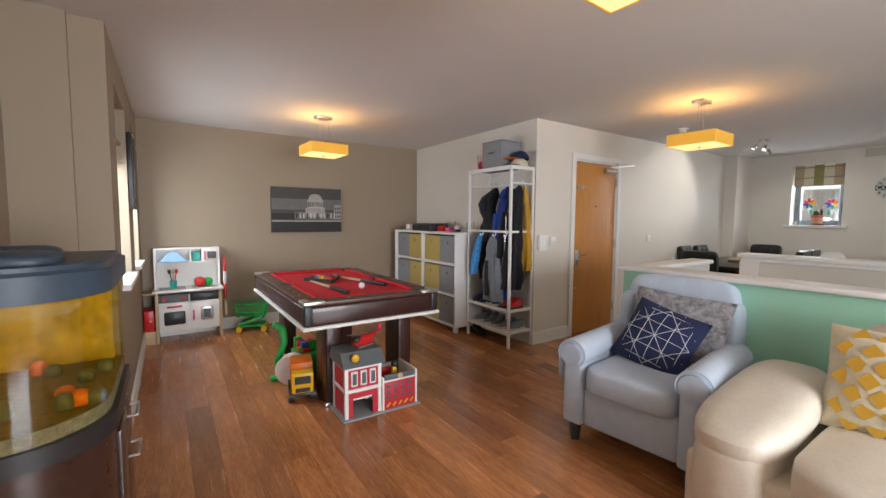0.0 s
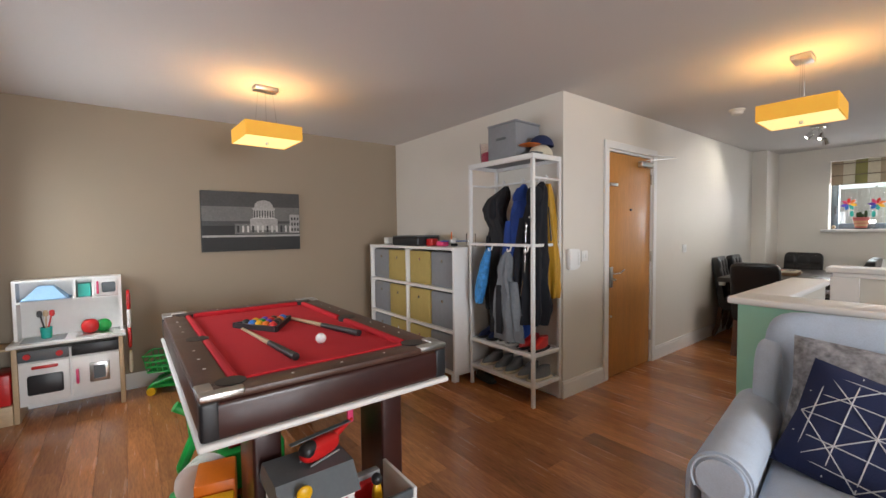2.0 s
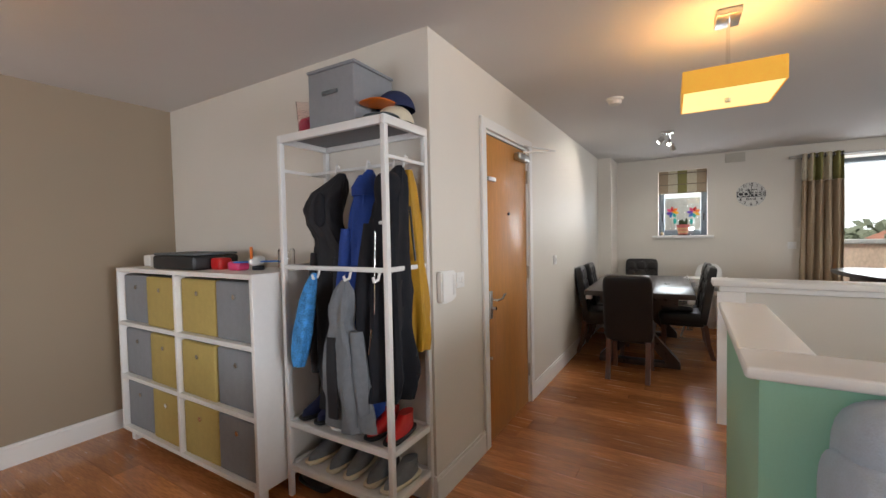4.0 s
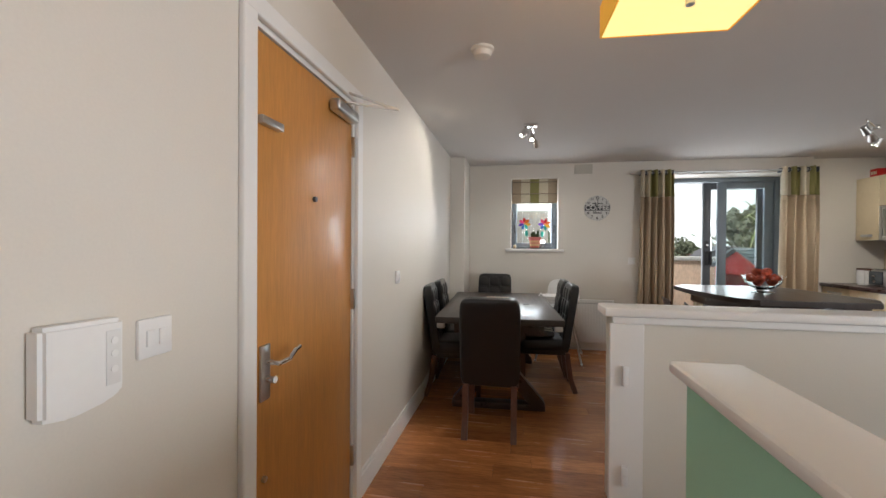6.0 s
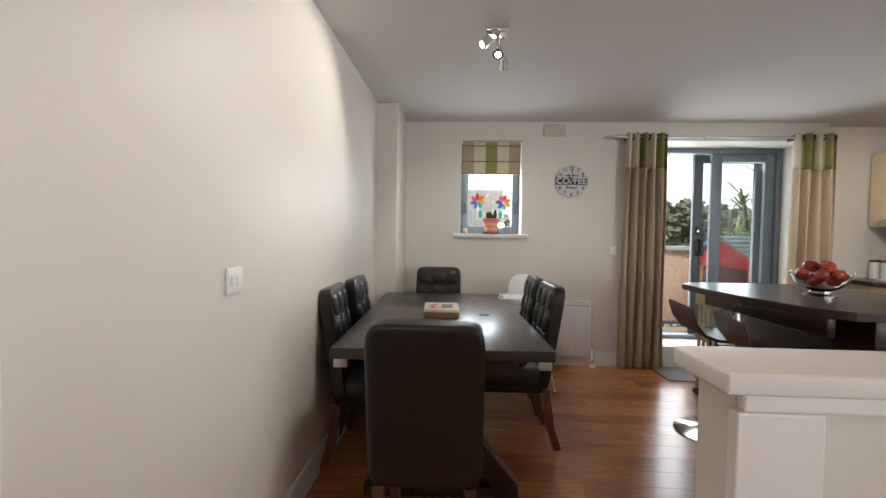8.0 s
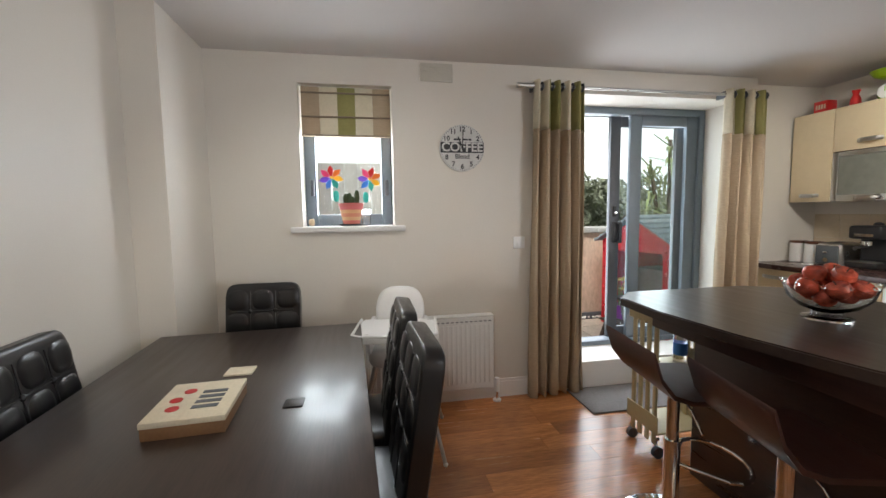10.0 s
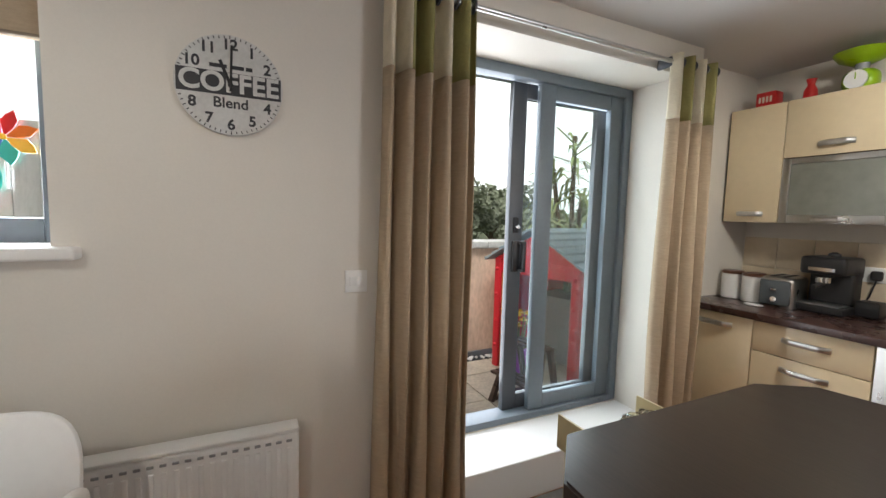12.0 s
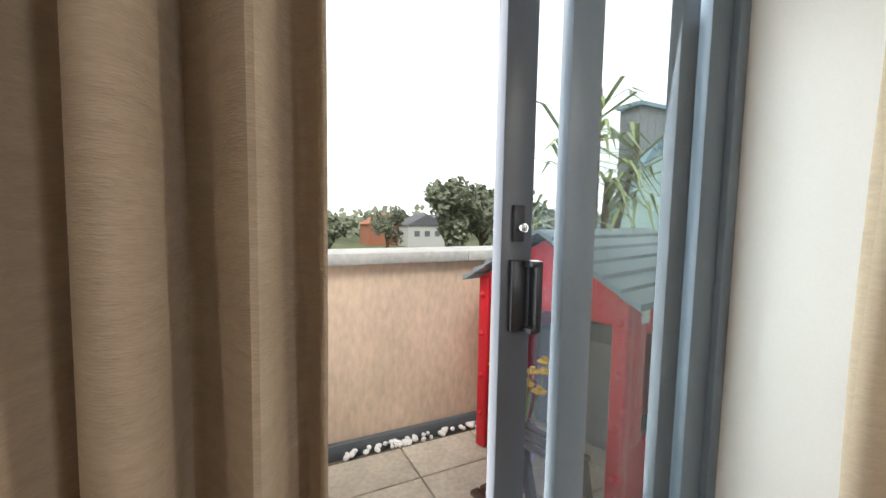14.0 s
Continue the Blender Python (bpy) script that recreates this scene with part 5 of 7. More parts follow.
DAMASK = mat("grey_damask", (0.26, 0.26, 0.28), 0.85, var=0.75, scale=22, bump=0.2, fine=2.2)
cu1 = thing("scatter_cushion", "grey and silver patterned cushion on the armchair", "cushion")
cu1.matrix_basis = pose(2.25, 1.165, 0.70, 0, 20, 7) @ pose(0, 0, 0, 4, 0, 0)
part("cover", pad(0.56, 0.40, 0.06), DAMASK, cu1)
cu2 = thing("scatter_cushion", "navy cushion with white geometric lines on the armchair", "cushion")
cu2.matrix_basis = pose(2.10, 1.19, 0.635, 0, 30, 7) @ pose(0, 0, 0, 15, 0, 0)
part("cover", pad(0.43, 0.40, 0.065), NAVY, cu2)
bm = N()
w_, h_, t_ = 0.43, 0.40, 0.065
for i in range(-2, 3):
    pad_line(bm, w_, h_, t_, (i * 0.085, -0.19), (i * 0.085, 0.19))
    pad_line(bm, w_, h_, t_, (-0.2, i * 0.08), (0.2, i * 0.08))
for s in (-1, 1):
    pad_line(bm, w_, h_, t_, (-0.2, -0.19 * s), (0.2, 0.19 * s), n=14)
    pad_line(bm, w_, h_, t_, (-0.2, 0.0), (0.0, 0.19 * s))
    pad_line(bm, w_, h_, t_, (0.2, 0.0), (0.0, 0.19 * s))
part("stitched_lines", bm, SILVER, cu2, "white stitched geometric lines")
th = single("throw", soft(N(), (1.80, 1.585, 0.44), (0.10, 0.014, 0.10), 0.5), BLUE_FABRIC, "pale blue cloth over the armchair arm", "throw")

# ---- cream sofa ----
sf = thing("sofa", "cream leather sofa with padded arm", "sofa", 1.94, -0.17, 0, 0)
part("base", box(N(), -0.42, 0.48, -1.0, 0.92, 0.05, 0.36, 0.03, 3), CREAM_LEATHER, sf)
part("seat_cushion", soft(N(), (-0.08, 0.16, 0.40), (0.42, 0.42, 0.10), 0.35), CREAM_LEATHER, sf)
part("seat_cushion", soft(N(), (-0.08, -0.68, 0.40), (0.42, 0.42, 0.10), 0.35), CREAM_LEATHER, sf)
bm = soft(N(), (-0.03, 0.76, 0.29), (0.45, 0.15, 0.22), 0.45)
part("armrest", bm, CREAM_LEATHER, sf)
part("arm_pad", soft(N(), (0, 0, 0), (0.45, 0.17, 0.09), 0.6, m=pose(-0.03, 0.76, 0.51, 0, -8, 0)), CREAM_LEATHER, sf, "plump cream arm pad")
part("back_cushion", soft(N(), (0, 0, 0), (0.13, 0.40, 0.26), 0.45, m=pose(0.34, 0.15, 0.66, 0, 12, 0)), CREAM_LEATHER, sf)
part("back_cushion", soft(N(), (0, 0, 0), (0.13, 0.42, 0.26), 0.45, m=pose(0.34, -0.67, 0.66, 0, 12, 0)), CREAM_LEATHER, sf)
cu3 = thing("scatter_cushion", "mustard and cream diamond pattern cushion on the sofa", "cushion")
cu3.matrix_basis = pose(2.06, 0.21, 0.68, 0, 18, 0)
part("cover", pad(0.46, 0.44, 0.07), LINEN_CREAM, cu3)
MUSTARD = mat("mustard_cotton", (0.55, 0.31, 0.03), 0.9, var=0.1, scale=30, bump=0.25)
for i in range(-2, 3):
    for j in range(-3, 4):
        y, z = i * 0.085 + (0.0425 if j % 2 else 0), j * 0.062
        if abs(y) < 0.19 and abs(z) < 0.19:
            bm = N()
            bmesh.ops.create_cone(bm, cap_ends=True, segments=4, radius1=0.036, radius2=0.036, depth=0.004, matrix=pose(pad_front(0.46, 0.44, 0.07, y, z) - 0.0015, y * 0.95, z * 0.95, 0, 90, 0))
            part("diamond", bm, MUSTARD, cu3)

# ---- aquarium ----
aq = thing("aquarium", "bow-fronted aquarium with dark lid and murky yellow water", "aquarium", -0.93, 1.30, 0.72)


def bow(k, x1=0.47, y1=0.64):
    pts = [(0.0, 0.0)]
    for i in range(13):
        a = -math.pi / 2 + math.pi / 2 * i / 12
        pts.append((x1 - 0.22 + (0.22 + k) * math.cos(a), 0.22 - k + (0.22 - k) * 0 + 0.22 * math.sin(a)))
    return pts + [(x1 + k, y1), (0.0, y1)]


part("tank_glass", prism(N(), bow(0.0), 0.0, 0.40), pane_glass("tank_glass", (0.93, 0.95, 0.90)), aq).visible_shadow = False
part("water", prism(N(), bow(-0.006), 0.035, 0.36), WATER, aq, "murky yellow water")
# yellow panels added behind the water, their colour standing in for its lit glow
part("back_panel", box(N(), 0.004, 0.014, 0.02, 0.62, 0.07, 0.36), mat("yellow_back_panel", (0.45, 0.32, 0.04), 0.8, var=0.4, scale=8), aq, "yellow panel added behind the water for its lit glow")
part("end_panel", box(N(), 0.02, 0.44, 0.615, 0.625, 0.07, 0.36), bpy.data.materials["yellow_back_panel"], aq)
part("base_rim", prism(N(), bow(0.012), -0.02, 0.035), BLACK, aq, "black base rim")
part("gravel", prism(N(), bow(-0.003), 0.0355, 0.075), mat("aquarium_gravel", (0.16, 0.13, 0.06), 0.9, var=0.6, scale=40, bump=0.6), aq)
LID = mat("dark_blue_lid_plastic", (0.035, 0.055, 0.085), 0.45, var=0.15, scale=8, bump=0.05)
bm = prism(N(), bow(0.015), 0.40, 0.49)
bmesh.ops.bevel(bm, geom=[e for e in bm.edges if e.verts[0].co.z > 0.48 and e.verts[1].co.z > 0.48], offset=0.02, segments=3, affect="EDGES")
lid = part("lid", bm, LID, aq, "dark blue plastic lid")
part("lid_grip", soft(N(), (0.24, 0.18, 0.495), (0.14, 0.10, 0.028), 0.6), LID, lid)
part("lid_hatch", soft(N(), (0.24, 0.42, 0.495), (0.10, 0.06, 0.03), 0.6), LID, lid)
for i in range(14):
    part("stone", soft(N(), (0.08 + rng0.random() * 0.36, 0.06 + rng0.random() * 0.5, 0.09), (0.025, 0.025, 0.02 + 0.02 * rng0.random()), 0.8, u=10, v=7), SLATE if i % 3 else ORANGE, aq)
cab_ = thing("aquarium_cabinet", "dark wooden aquarium cabinet with steel handles", "cabinet", -0.93, 1.30, 0)
part("cabinet_body", prism(N(), bow(0.0), 0.0, 0.70), WENGE, cab_)
for y in (0.30, 0.50):
    part("cabinet_door", box(N(), 0.47, 0.482, y - 0.07, y + 0.12, 0.05, 0.66, 0.003), WENGE, cab_)
for z in (0.47, 0.62):
    part("handle", tube(N(), [(0.482, 0.44, z), (0.51, 0.44, z), (0.51, 0.56, z), (0.482, 0.56, z)], 0.006), STEEL, cab_, "brushed steel bar handle")


# ---- dining table and chairs ----
dt = thing("dining_table", "dark wood dining table with trestle legs", "dining table", 5.57, 1.80, 0, 2.5)
TLX, TWY = 1.76, 0.985
part("tabletop", box(N(), 0, TLX, 0, TWY, 0.71, 0.76, 0.004), TABLE_TOP, dt)
part("apron", box(N(), 0.10, TLX - 0.10, 0.14, TWY - 0.14, 0.62, 0.709), WENGE, dt)
for x in (0.16, TLX - 0.26):
    bm = bar(N(), (x + 0.05, 0.16, 0.03), (x + 0.05, TWY - 0.30, 0.64), 0.10, 0.10, (1, 0, 0))
    bar(bm, (x + 0.055, TWY - 0.16, 0.03), (x + 0.055, 0.30, 0.64), 0.10, 0.10, (1, 0, 0))
    part("trestle", bm, WENGE, dt)
    part("foot_rail", box(N(), x, x + 0.11, 0.12, TWY - 0.12, 0.0, 0.05, 0.006), WENGE, dt)
part("stretcher", box(N(), 0.25, TLX - 0.25, TWY / 2 - 0.035, TWY / 2 + 0.035, 0.30, 0.37, 0.005), WENGE, dt)
for y in (0.012, TWY - 0.072):
    part("end_block", box(N(), 0.012, 0.05, y, y + 0.06, 0.67, 0.709, 0.003), STEEL, dt, "metal corner block under the top")


# chair: faces +x, origin on the floor under the seat
def chair():
    c = thing("dining_chair", "black buttoned leather dining chair with wooden legs", "chair", group="chairs round the dining table")
    part("seat", soft(N(), (0.0, 0, 0.43), (0.22, 0.205, 0.06), 0.3), BLACK_LEATHER, c)
    part("skirt", box(N(), -0.20, 0.20, -0.195, 0.195, 0.34, 0.42, 0.015), BLACK_LEATHER, c)
    m = pose(-0.235, 0, 0.66, 0, -9, 0)
    bk_ = part("backrest", soft(N(), (0, 0, 0), (0.040, 0.205, 0.31), 0.22, m=m), BLACK_LEATHER, c)
    bm = N()
    for y in (-0.068, 0.068):
        tube(bm, [m @ Vector((0.0405, y, -0.24)), m @ Vector((0.042, y, 0.0)), m @ Vector((0.0405, y, 0.26))], 0.003, 6)
    for z in (0.02, 0.15):
        tube(bm, [m @ Vector((0.0405, -0.17, z)), m @ Vector((0.042, 0, z)), m @ Vector((0.0405, 0.17, z))], 0.003, 6)
    part("seam", bm, BLACK, bk_)
    for y in (-0.068, 0.068):
        for z in (0.02, 0.15):
            part("button", ball(N(), m @ Vector((0.040, y, z)), 0.012, u=10, v=6), BLACK_LEATHER, bk_)
    for z in (0.085, 0.215, -0.05):
        for y in (-0.135, 0.0, 0.135):
            part("tuft", soft(N(), (0, 0, 0), (0.014, 0.06, 0.058), 0.7, m=m @ Matrix.Translation((0.034, y, z)), u=14, v=8), BLACK_LEATHER, bk_)
    for y in (-0.165, 0.165):
        bm = bar(N(), (0.17, y, 0.0), (0.175, y, 0.36), 0.04, 0.04)
        part("leg", bm, WALNUT_LEG, c)
        bm = N()
        pts = [(-0.29, y, 0.0), (-0.245, y, 0.13), (-0.215, y, 0.36)]
        for a, b in zip(pts, pts[1:]):
            bar(bm, a, b, 0.04, 0.042)
        part("leg", bm, WALNUT_LEG, c)
    return c


ch = chair()
ch.matrix_basis = pose(5.43, 2.335, 0, 0, 0, 0)
for m_ in (pose(7.30, 2.43, 0, 0, 0, 180), pose(6.36, 1.93, 0, 0, 0, 92), pose(6.83, 1.95, 0, 0, 0, 90), pose(6.08, 2.665, 0, 0, 0, -84), pose(6.55, 2.66, 0, 0, 0, -87)):
    copy_thing(ch, m_)
STRIPE = [BLACK, LINEN_CREAM]
tw = thing("striped_cushion", "black and white striped cushion on a dining chair", "cushion", 6.36, 1.97, 0.49)
for i in range(7):
    part("stripe", soft(N(), (-0.15 + i * 0.05, 0, 0.03), (0.026, 0.15, 0.03), 0.5), STRIPE[i % 2], tw)
tbk = thing("boxed_game", "flat boxed game on the dining table", "box", 6.36, 2.34, 0.76, 3)
part("box_base", box(N(), -0.13, 0.13, -0.105, 0.105, 0, 0.035, 0.002), mat("printed_card_edge", (0.24, 0.13, 0.06), 0.6), tbk)
part("lid", box(N(), -0.132, 0.132, -0.107, 0.107, 0.035, 0.052, 0.002), LINEN_CREAM, tbk, "pale printed lid")
for i, (x, y) in enumerate(((-0.06, 0.05), (0.0, 0.06), (0.06, 0.04))):
    part("print_shape", rod(N(), (x, y, 0.052), (x, y, 0.0535), 0.018, seg=14), RED, tbk)
for i in range(4):
    part("print_shape", box(N(), -0.07 + i * 0.035, -0.05 + i * 0.035, -0.07, 0.0, 0.052, 0.0535), SLATE, tbk)
single("card", box(N(), 6.66, 6.74, 2.27, 2.37, 0.76, 0.767, 0.001), LINEN_CREAM, "small printed card on the dining table", "card")
single("coaster", box(N(), 6.35, 6.41, 2.04, 2.10, 0.76, 0.764, 0.001), BLACK, "small black square coaster on the table", "coaster")

# ---- high chair ----
hc = thing("high_chair", "white plastic high chair with tray and steel legs", "high chair", 7.40, 1.66, 0, 172)
part("seat_shell", soft(N(), (0, 0, 0.56), (0.17, 0.17, 0.06), 0.5), PLASTIC_WHITE, hc)
m = pose(-0.15, 0, 0.715, 0, -9, 0)
part("backrest", soft(N(), (0, 0, 0), (0.025, 0.15, 0.20), 0.65, m=m), PLASTIC_WHITE, hc)
for y in (-0.155, 0.155):
    part("arm_side", soft(N(), (0.0, y, 0.66), (0.16, 0.018, 0.09), 0.6), PLASTIC_WHITE, hc)
bm = soft(N(), (0.19, 0, 0.735), (0.19, 0.225, 0.02), 0.3)
tray = part("tray", bm, PLASTIC_WHITE, hc)
part("tray_rim", tube(N(), [(0.03, -0.21, 0.755), (0.34, -0.21, 0.755), (0.37, -0.17, 0.755), (0.37, 0.17, 0.755), (0.34, 0.21, 0.755), (0.03, 0.21, 0.755)], 0.010), PLASTIC_WHITE, tray)
for x in (-0.13, 0.13):
    for y in (-0.12, 0.12):
        lg = part("leg", rod(N(), (x, y, 0.54), (x * 2.0, y * 2.1, 0.01), 0.013, 0.010), STEEL, hc, "tapered steel leg")
        part("foot_cap", ball(N(), (x * 2.0, y * 2.1, 0.013), 0.013), PLASTIC_WHITE, lg)

# ---- radiator ----
ra = thing("radiator", "white panel radiator on the east wall", "radiator", E_, 0, 0)
part("panel", box(N(), -0.10, -0.045, 0.965, 1.86, 0.11, 0.63, 0.012, 3), WHITE_METAL, ra)
part("top_grille", box(N(), -0.105, -0.03, 0.965, 1.86, 0.632, 0.645, 0.005), WHITE_METAL, ra)
for i in range(26):
    y = 0.99 + i * 0.0335
    part("flute", box(N(), -0.106, -0.099, y, y + 0.016, 0.16, 0.58, 0.003), WHITE_METAL, ra)
    part("slot", box(N(), -0.1085, -0.104, y, y + 0.018, 0.601, 0.609), GREY, ra)
part("bracket", box(N(), -0.045, 0, 1.1, 1.7, 0.3, 0.5), WHITE_METAL, ra)
vl = part("valve", rod(N(), (-0.07, 0.935, 0.07), (-0.07, 0.935, 0.17), 0.018), PLASTIC_WHITE, ra)
part("pipe", rod(N(), (-0.07, 0.935, 0.0), (-0.07, 0.935, 0.08), 0.009), CHROME, vl)
part("floor_collar", rod(N(), (-0.07, 0.935, 0.0), (-0.07, 0.935, 0.012), 0.03), PLASTIC_WHITE, vl)

# ---- wall clock ----
ck = thing("wall_clock", "round white wall clock lettered COFFEE", "clock", E_ - 0.002, 1.165, 1.805)
CR = 0.158
toward = Matrix(((0, 0, -1, 0), (-1, 0, 0, 0), (0, 1, 0, 0), (0, 0, 0, 1)))
FACE = mat("printed_clock_face", (0.60, 0.60, 0.58), 0.35, var=0.12, scale=14, bump=0.01)
INK = mat("dark_print_ink", (0.03, 0.03, 0.035), 0.4, var=0.1, bump=0)
part("face", rod(N(), (-0.02, 0, 0), (0, 0, 0), CR, seg=56), FACE, ck)
part("band", box(N(), -0.0218, -0.0198, -CR + 0.006, CR - 0.006, -0.032, 0.040), INK, ck, "dark lettered band")
text("lettering", "COFFEE", 0.084, 0.0008, FACE, ck, Matrix.Translation((-0.0228, 0, 0.004)) @ toward, "pale raised capitals", 0.0022)
for h in range(1, 13):
    a = radians(90 - 30 * h)
    r = CR * 0.80
    if abs(r * math.sin(a)) > 0.045:
        text("numeral", str(h), 0.046, 0.0006, INK, ck, Matrix.Translation((-0.0212, -r * math.cos(a), r * math.sin(a))) @ toward, "", 0.0014)
for i in range(60):
    a = radians(6 * i)
    if abs(CR * math.sin(a)) > 0.045:
        r0, r1 = CR * 0.925, CR * (0.975 if i % 5 else 0.99)
        part("minute_mark", bar(N(), (-0.0205, -r0 * math.cos(a), r0 * math.sin(a)), (-0.0205, -r1 * math.cos(a), r1 * math.sin(a)), 0.003, 0.0016, (1, 0, 0)), INK, ck)
text("lettering", "Blend", 0.046, 0.0006, INK, ck, Matrix.Translation((-0.0212, 0, -0.058)) @ toward, "", 0.0008)
for y, w_ in ((0.035, 0.05), (-0.02, 0.04), (-0.055, 0.02)):
    part("print_bar", box(N(), -0.0212, -0.0199, y - w_ / 2, y + w_ / 2, 0.052, 0.064), INK, ck)
part("hour_hand", bar(N(), (-0.0255, 0, 0), (-0.0255, 0.03, 0.075), 0.010, 0.002, (1, 0, 0)), BLACK, ck)
part("minute_hand", bar(N(), (-0.0275, 0, -0.02), (-0.0275, -0.005, 0.125), 0.007, 0.002, (1, 0, 0)), BLACK, ck)
part("hand_boss", rod(N(), (-0.030, 0, 0), (-0.02, 0, 0), 0.008), BLACK, ck)

VENT = mat("cream_vent_plastic", (0.56, 0.53, 0.46), 0.5, var=0.03, scale=8, bump=0.01)
vt = thing("wall_vent", "cream plastic air vent high on the wall", "vent", E_, 1.335, 2.305)
part("vent_plate", box(N(), -0.014, 0, -0.11, 0.11, -0.06, 0.06, 0.004), VENT, vt)
for i in range(7):
    part("slat", box(N(), -0.018, -0.013, -0.095, 0.095, -0.05 + i * 0.0145, -0.043 + i * 0.0145), VENT, vt)

# window sill things
cp = thing("cactus_pot", "striped pink pot of small cacti on the sill", "potted plant", 7.955, 1.93, 1.282)
part("saucer", lathe(N(), [(0.075, 0), (0.085, 0.014), (0.07, 0.014)]), BLACK, cp)
for i, m_ in enumerate((PINK, LINEN_CREAM, ORANGE, LINEN_CREAM, PINK)):
    z = 0.014 + i * 0.024
    part("pot_band", lathe(N(), [(0.056 + i * 0.005, z), (0.061 + i * 0.005, z + 0.0238)]), mat("terracotta_%d" % i, ((0.62, 0.18, 0.14), (0.66, 0.42, 0.22), (0.62, 0.26, 0.16), (0.66, 0.40, 0.2), (0.6, 0.15, 0.15))[i], 0.6, var=0.1), cp)
part("rim", lathe(N(), [(0.083, 0.133), (0.086, 0.155), (0.07, 0.155), (0.07, 0.135)]), mat("terracotta_rim", (0.55, 0.14, 0.13), 0.6), cp)
for x, y, h in ((0.0, 0.035, 0.055), (-0.02, -0.01, 0.04), (0.01, -0.04, 0.075), (-0.01, 0.01, 0.06)):
    part("cactus", soft(N(), (x, y, 0.15 + h * 0.6), (0.018, 0.018, h * 0.7), 0.9, u=12, v=8), mat("cactus_green", (0.035, 0.06, 0.02), 0.8, var=0.3, scale=60, bump=0.4), cp)


def pinwheel(y, z, rz):
    p = thing("pinwheel", "rainbow paper pinwheel fixed to the window glass", "pinwheel", E_ + 0.19, y, z, group="window pinwheels")
    for i, m_ in enumerate((RED, ORANGE, YELLOW, TEAL, BLUE, PURPLE, PINK)):
        a = radians(rz + i * 360 / 7)
        bm = N()
        prism(bm, [(0.0, 0.004), (0.026, 0.045), (0.020, 0.066), (0.004, 0.088), (-0.016, 0.06), (-0.012, 0.03)], -0.003, 0.003)
        for v in bm.verts:
            v.co.z += 0.25 * v.co.x
        turned(bm, Matrix.Rotation(a, 4, "X") @ Matrix(((0, 0, 1, 0), (1, 0, 0, 0), (0, 1, 0, 0), (0, 0, 0, 1))))
        part("petal", bm, m_, p)
    part("hub", ball(N(), (-0.01, 0, 0), 0.010), YELLOW, p)
    part("stem", rod(N(), (0.004, 0, 0), (0.004, 0, -0.16), 0.004), WHITE, p)
    part("leaf", soft(N(), (0.0, 0.03 if rz else -0.03, -0.13), (0.006, 0.02, 0.04), 0.8, u=12, v=8), TEAL, p)


pinwheel(2.065, 1.62, 0)
pinwheel(1.80, 1.61, 20)
single("sill_glass", lathe(N(), [(0.028, 0), (0.032, 0.11), (0.029, 0.11), (0.025, 0.006)], (7.97, 1.83, 1.282)), CLEAR_GLASS, "small clear glass on the window sill", "glass")
single("sill_shell", soft(N(), (7.92, 2.19, 1.31), (0.02, 0.02, 0.025), 0.8), PALE_WOOD, "small wooden ornament on the sill", "ornament")


# ---- curtains ----
def curtain(yc0, yc1, waves, seed, label, cream_first):
    r = random.Random(seed)
    c = thing("curtain", label, "curtain", group="patio door curtains")
    ph = [r.uniform(-0.25, 0.25) for _ in range(waves * 2 + 2)]

    def sheet(z0, z1, y_from, y_to, m_, nm, rows=26):
        bm = N()
        cols = 22 * waves
        grid = []
        for j in range(rows + 1):
            z = z0 + (z1 - z0) * j / rows
            d = (2.25 - z) / 2.25
            line = []
            for i in range(cols + 1):
                u = y_from + (y_to - y_from) * i / cols
                k = u * waves
                amp = 0.050 * (0.85 + 0.5 * ph[int(k) % len(ph)])
                s = math.sin(2 * math.pi * k + ph[int(k * 2) % len(ph)] * d)
                x = 7.795 + amp * math.copysign(abs(s) ** 0.75, s) + 0.012 * d * math.sin(5 * u + 3 * z)
                y = yc0 + (yc1 - yc0) * (0.5 + (u - 0.5) * (1 + 0.12 * d)) + 0.012 * d * math.sin(9 * k + 2.2 * z)
                line.append(bm.verts.new((x, y, z)))
            grid.append(line)
        for a, b in zip(grid, grid[1:]):
            for i in range(cols):
                bm.faces.new((a[i], a[i + 1], b[i + 1], b[i]))
        ob = part(nm, bm, m_, c)
        md = ob.modifiers.new("thickness", "SOLIDIFY")
        md.thickness = 0.004
        return ob

    sheet(0.015, 1.93, 0, 1, LINEN, "drop")
    n_ = 4
    for i in range(n_):
        sheet(1.931, 2.26, i / n_, (i + 1) / n_, LINEN_CREAM if (i % 2 == 0) == cream_first else LINEN_OLIVE, "header_panel", 6)
    for i in range(waves * 2):
        y = yc0 + (yc1 - yc0) * (i + 0.5) / (waves * 2)
        part("eyelet", rod(N(), (7.792, y - 0.003, 2.225), (7.792, y + 0.003, 2.225), 0.03), DARK_FRAME, c)


curtain(0.288, 0.665, 5, 3, "floor-length oat linen curtain with olive header", False)
curtain(-1.25, -0.868, 4, 5, "floor-length oat linen curtain, drawn back by the kitchen", False)
rd = thing("curtain_rod", "brushed steel curtain rod over the patio door", "curtain rod")
part("rod", rod(N(), (7.79, -1.10, 2.225), (7.79, 0.70, 2.225), 0.011), STEEL, rd)
for y in (-1.12, 0.73):
    part("finial", rod(N(), (7.79, y - 0.06, 2.225), (7.79, y + 0.06, 2.225), 0.017), STEEL, rd)
for y in (-0.87, 0.66):
    part("bracket", box(N(), 7.785, E_, y - 0.01, y + 0.01, 2.20, 2.25, 0.004), DARK_FRAME, rd)
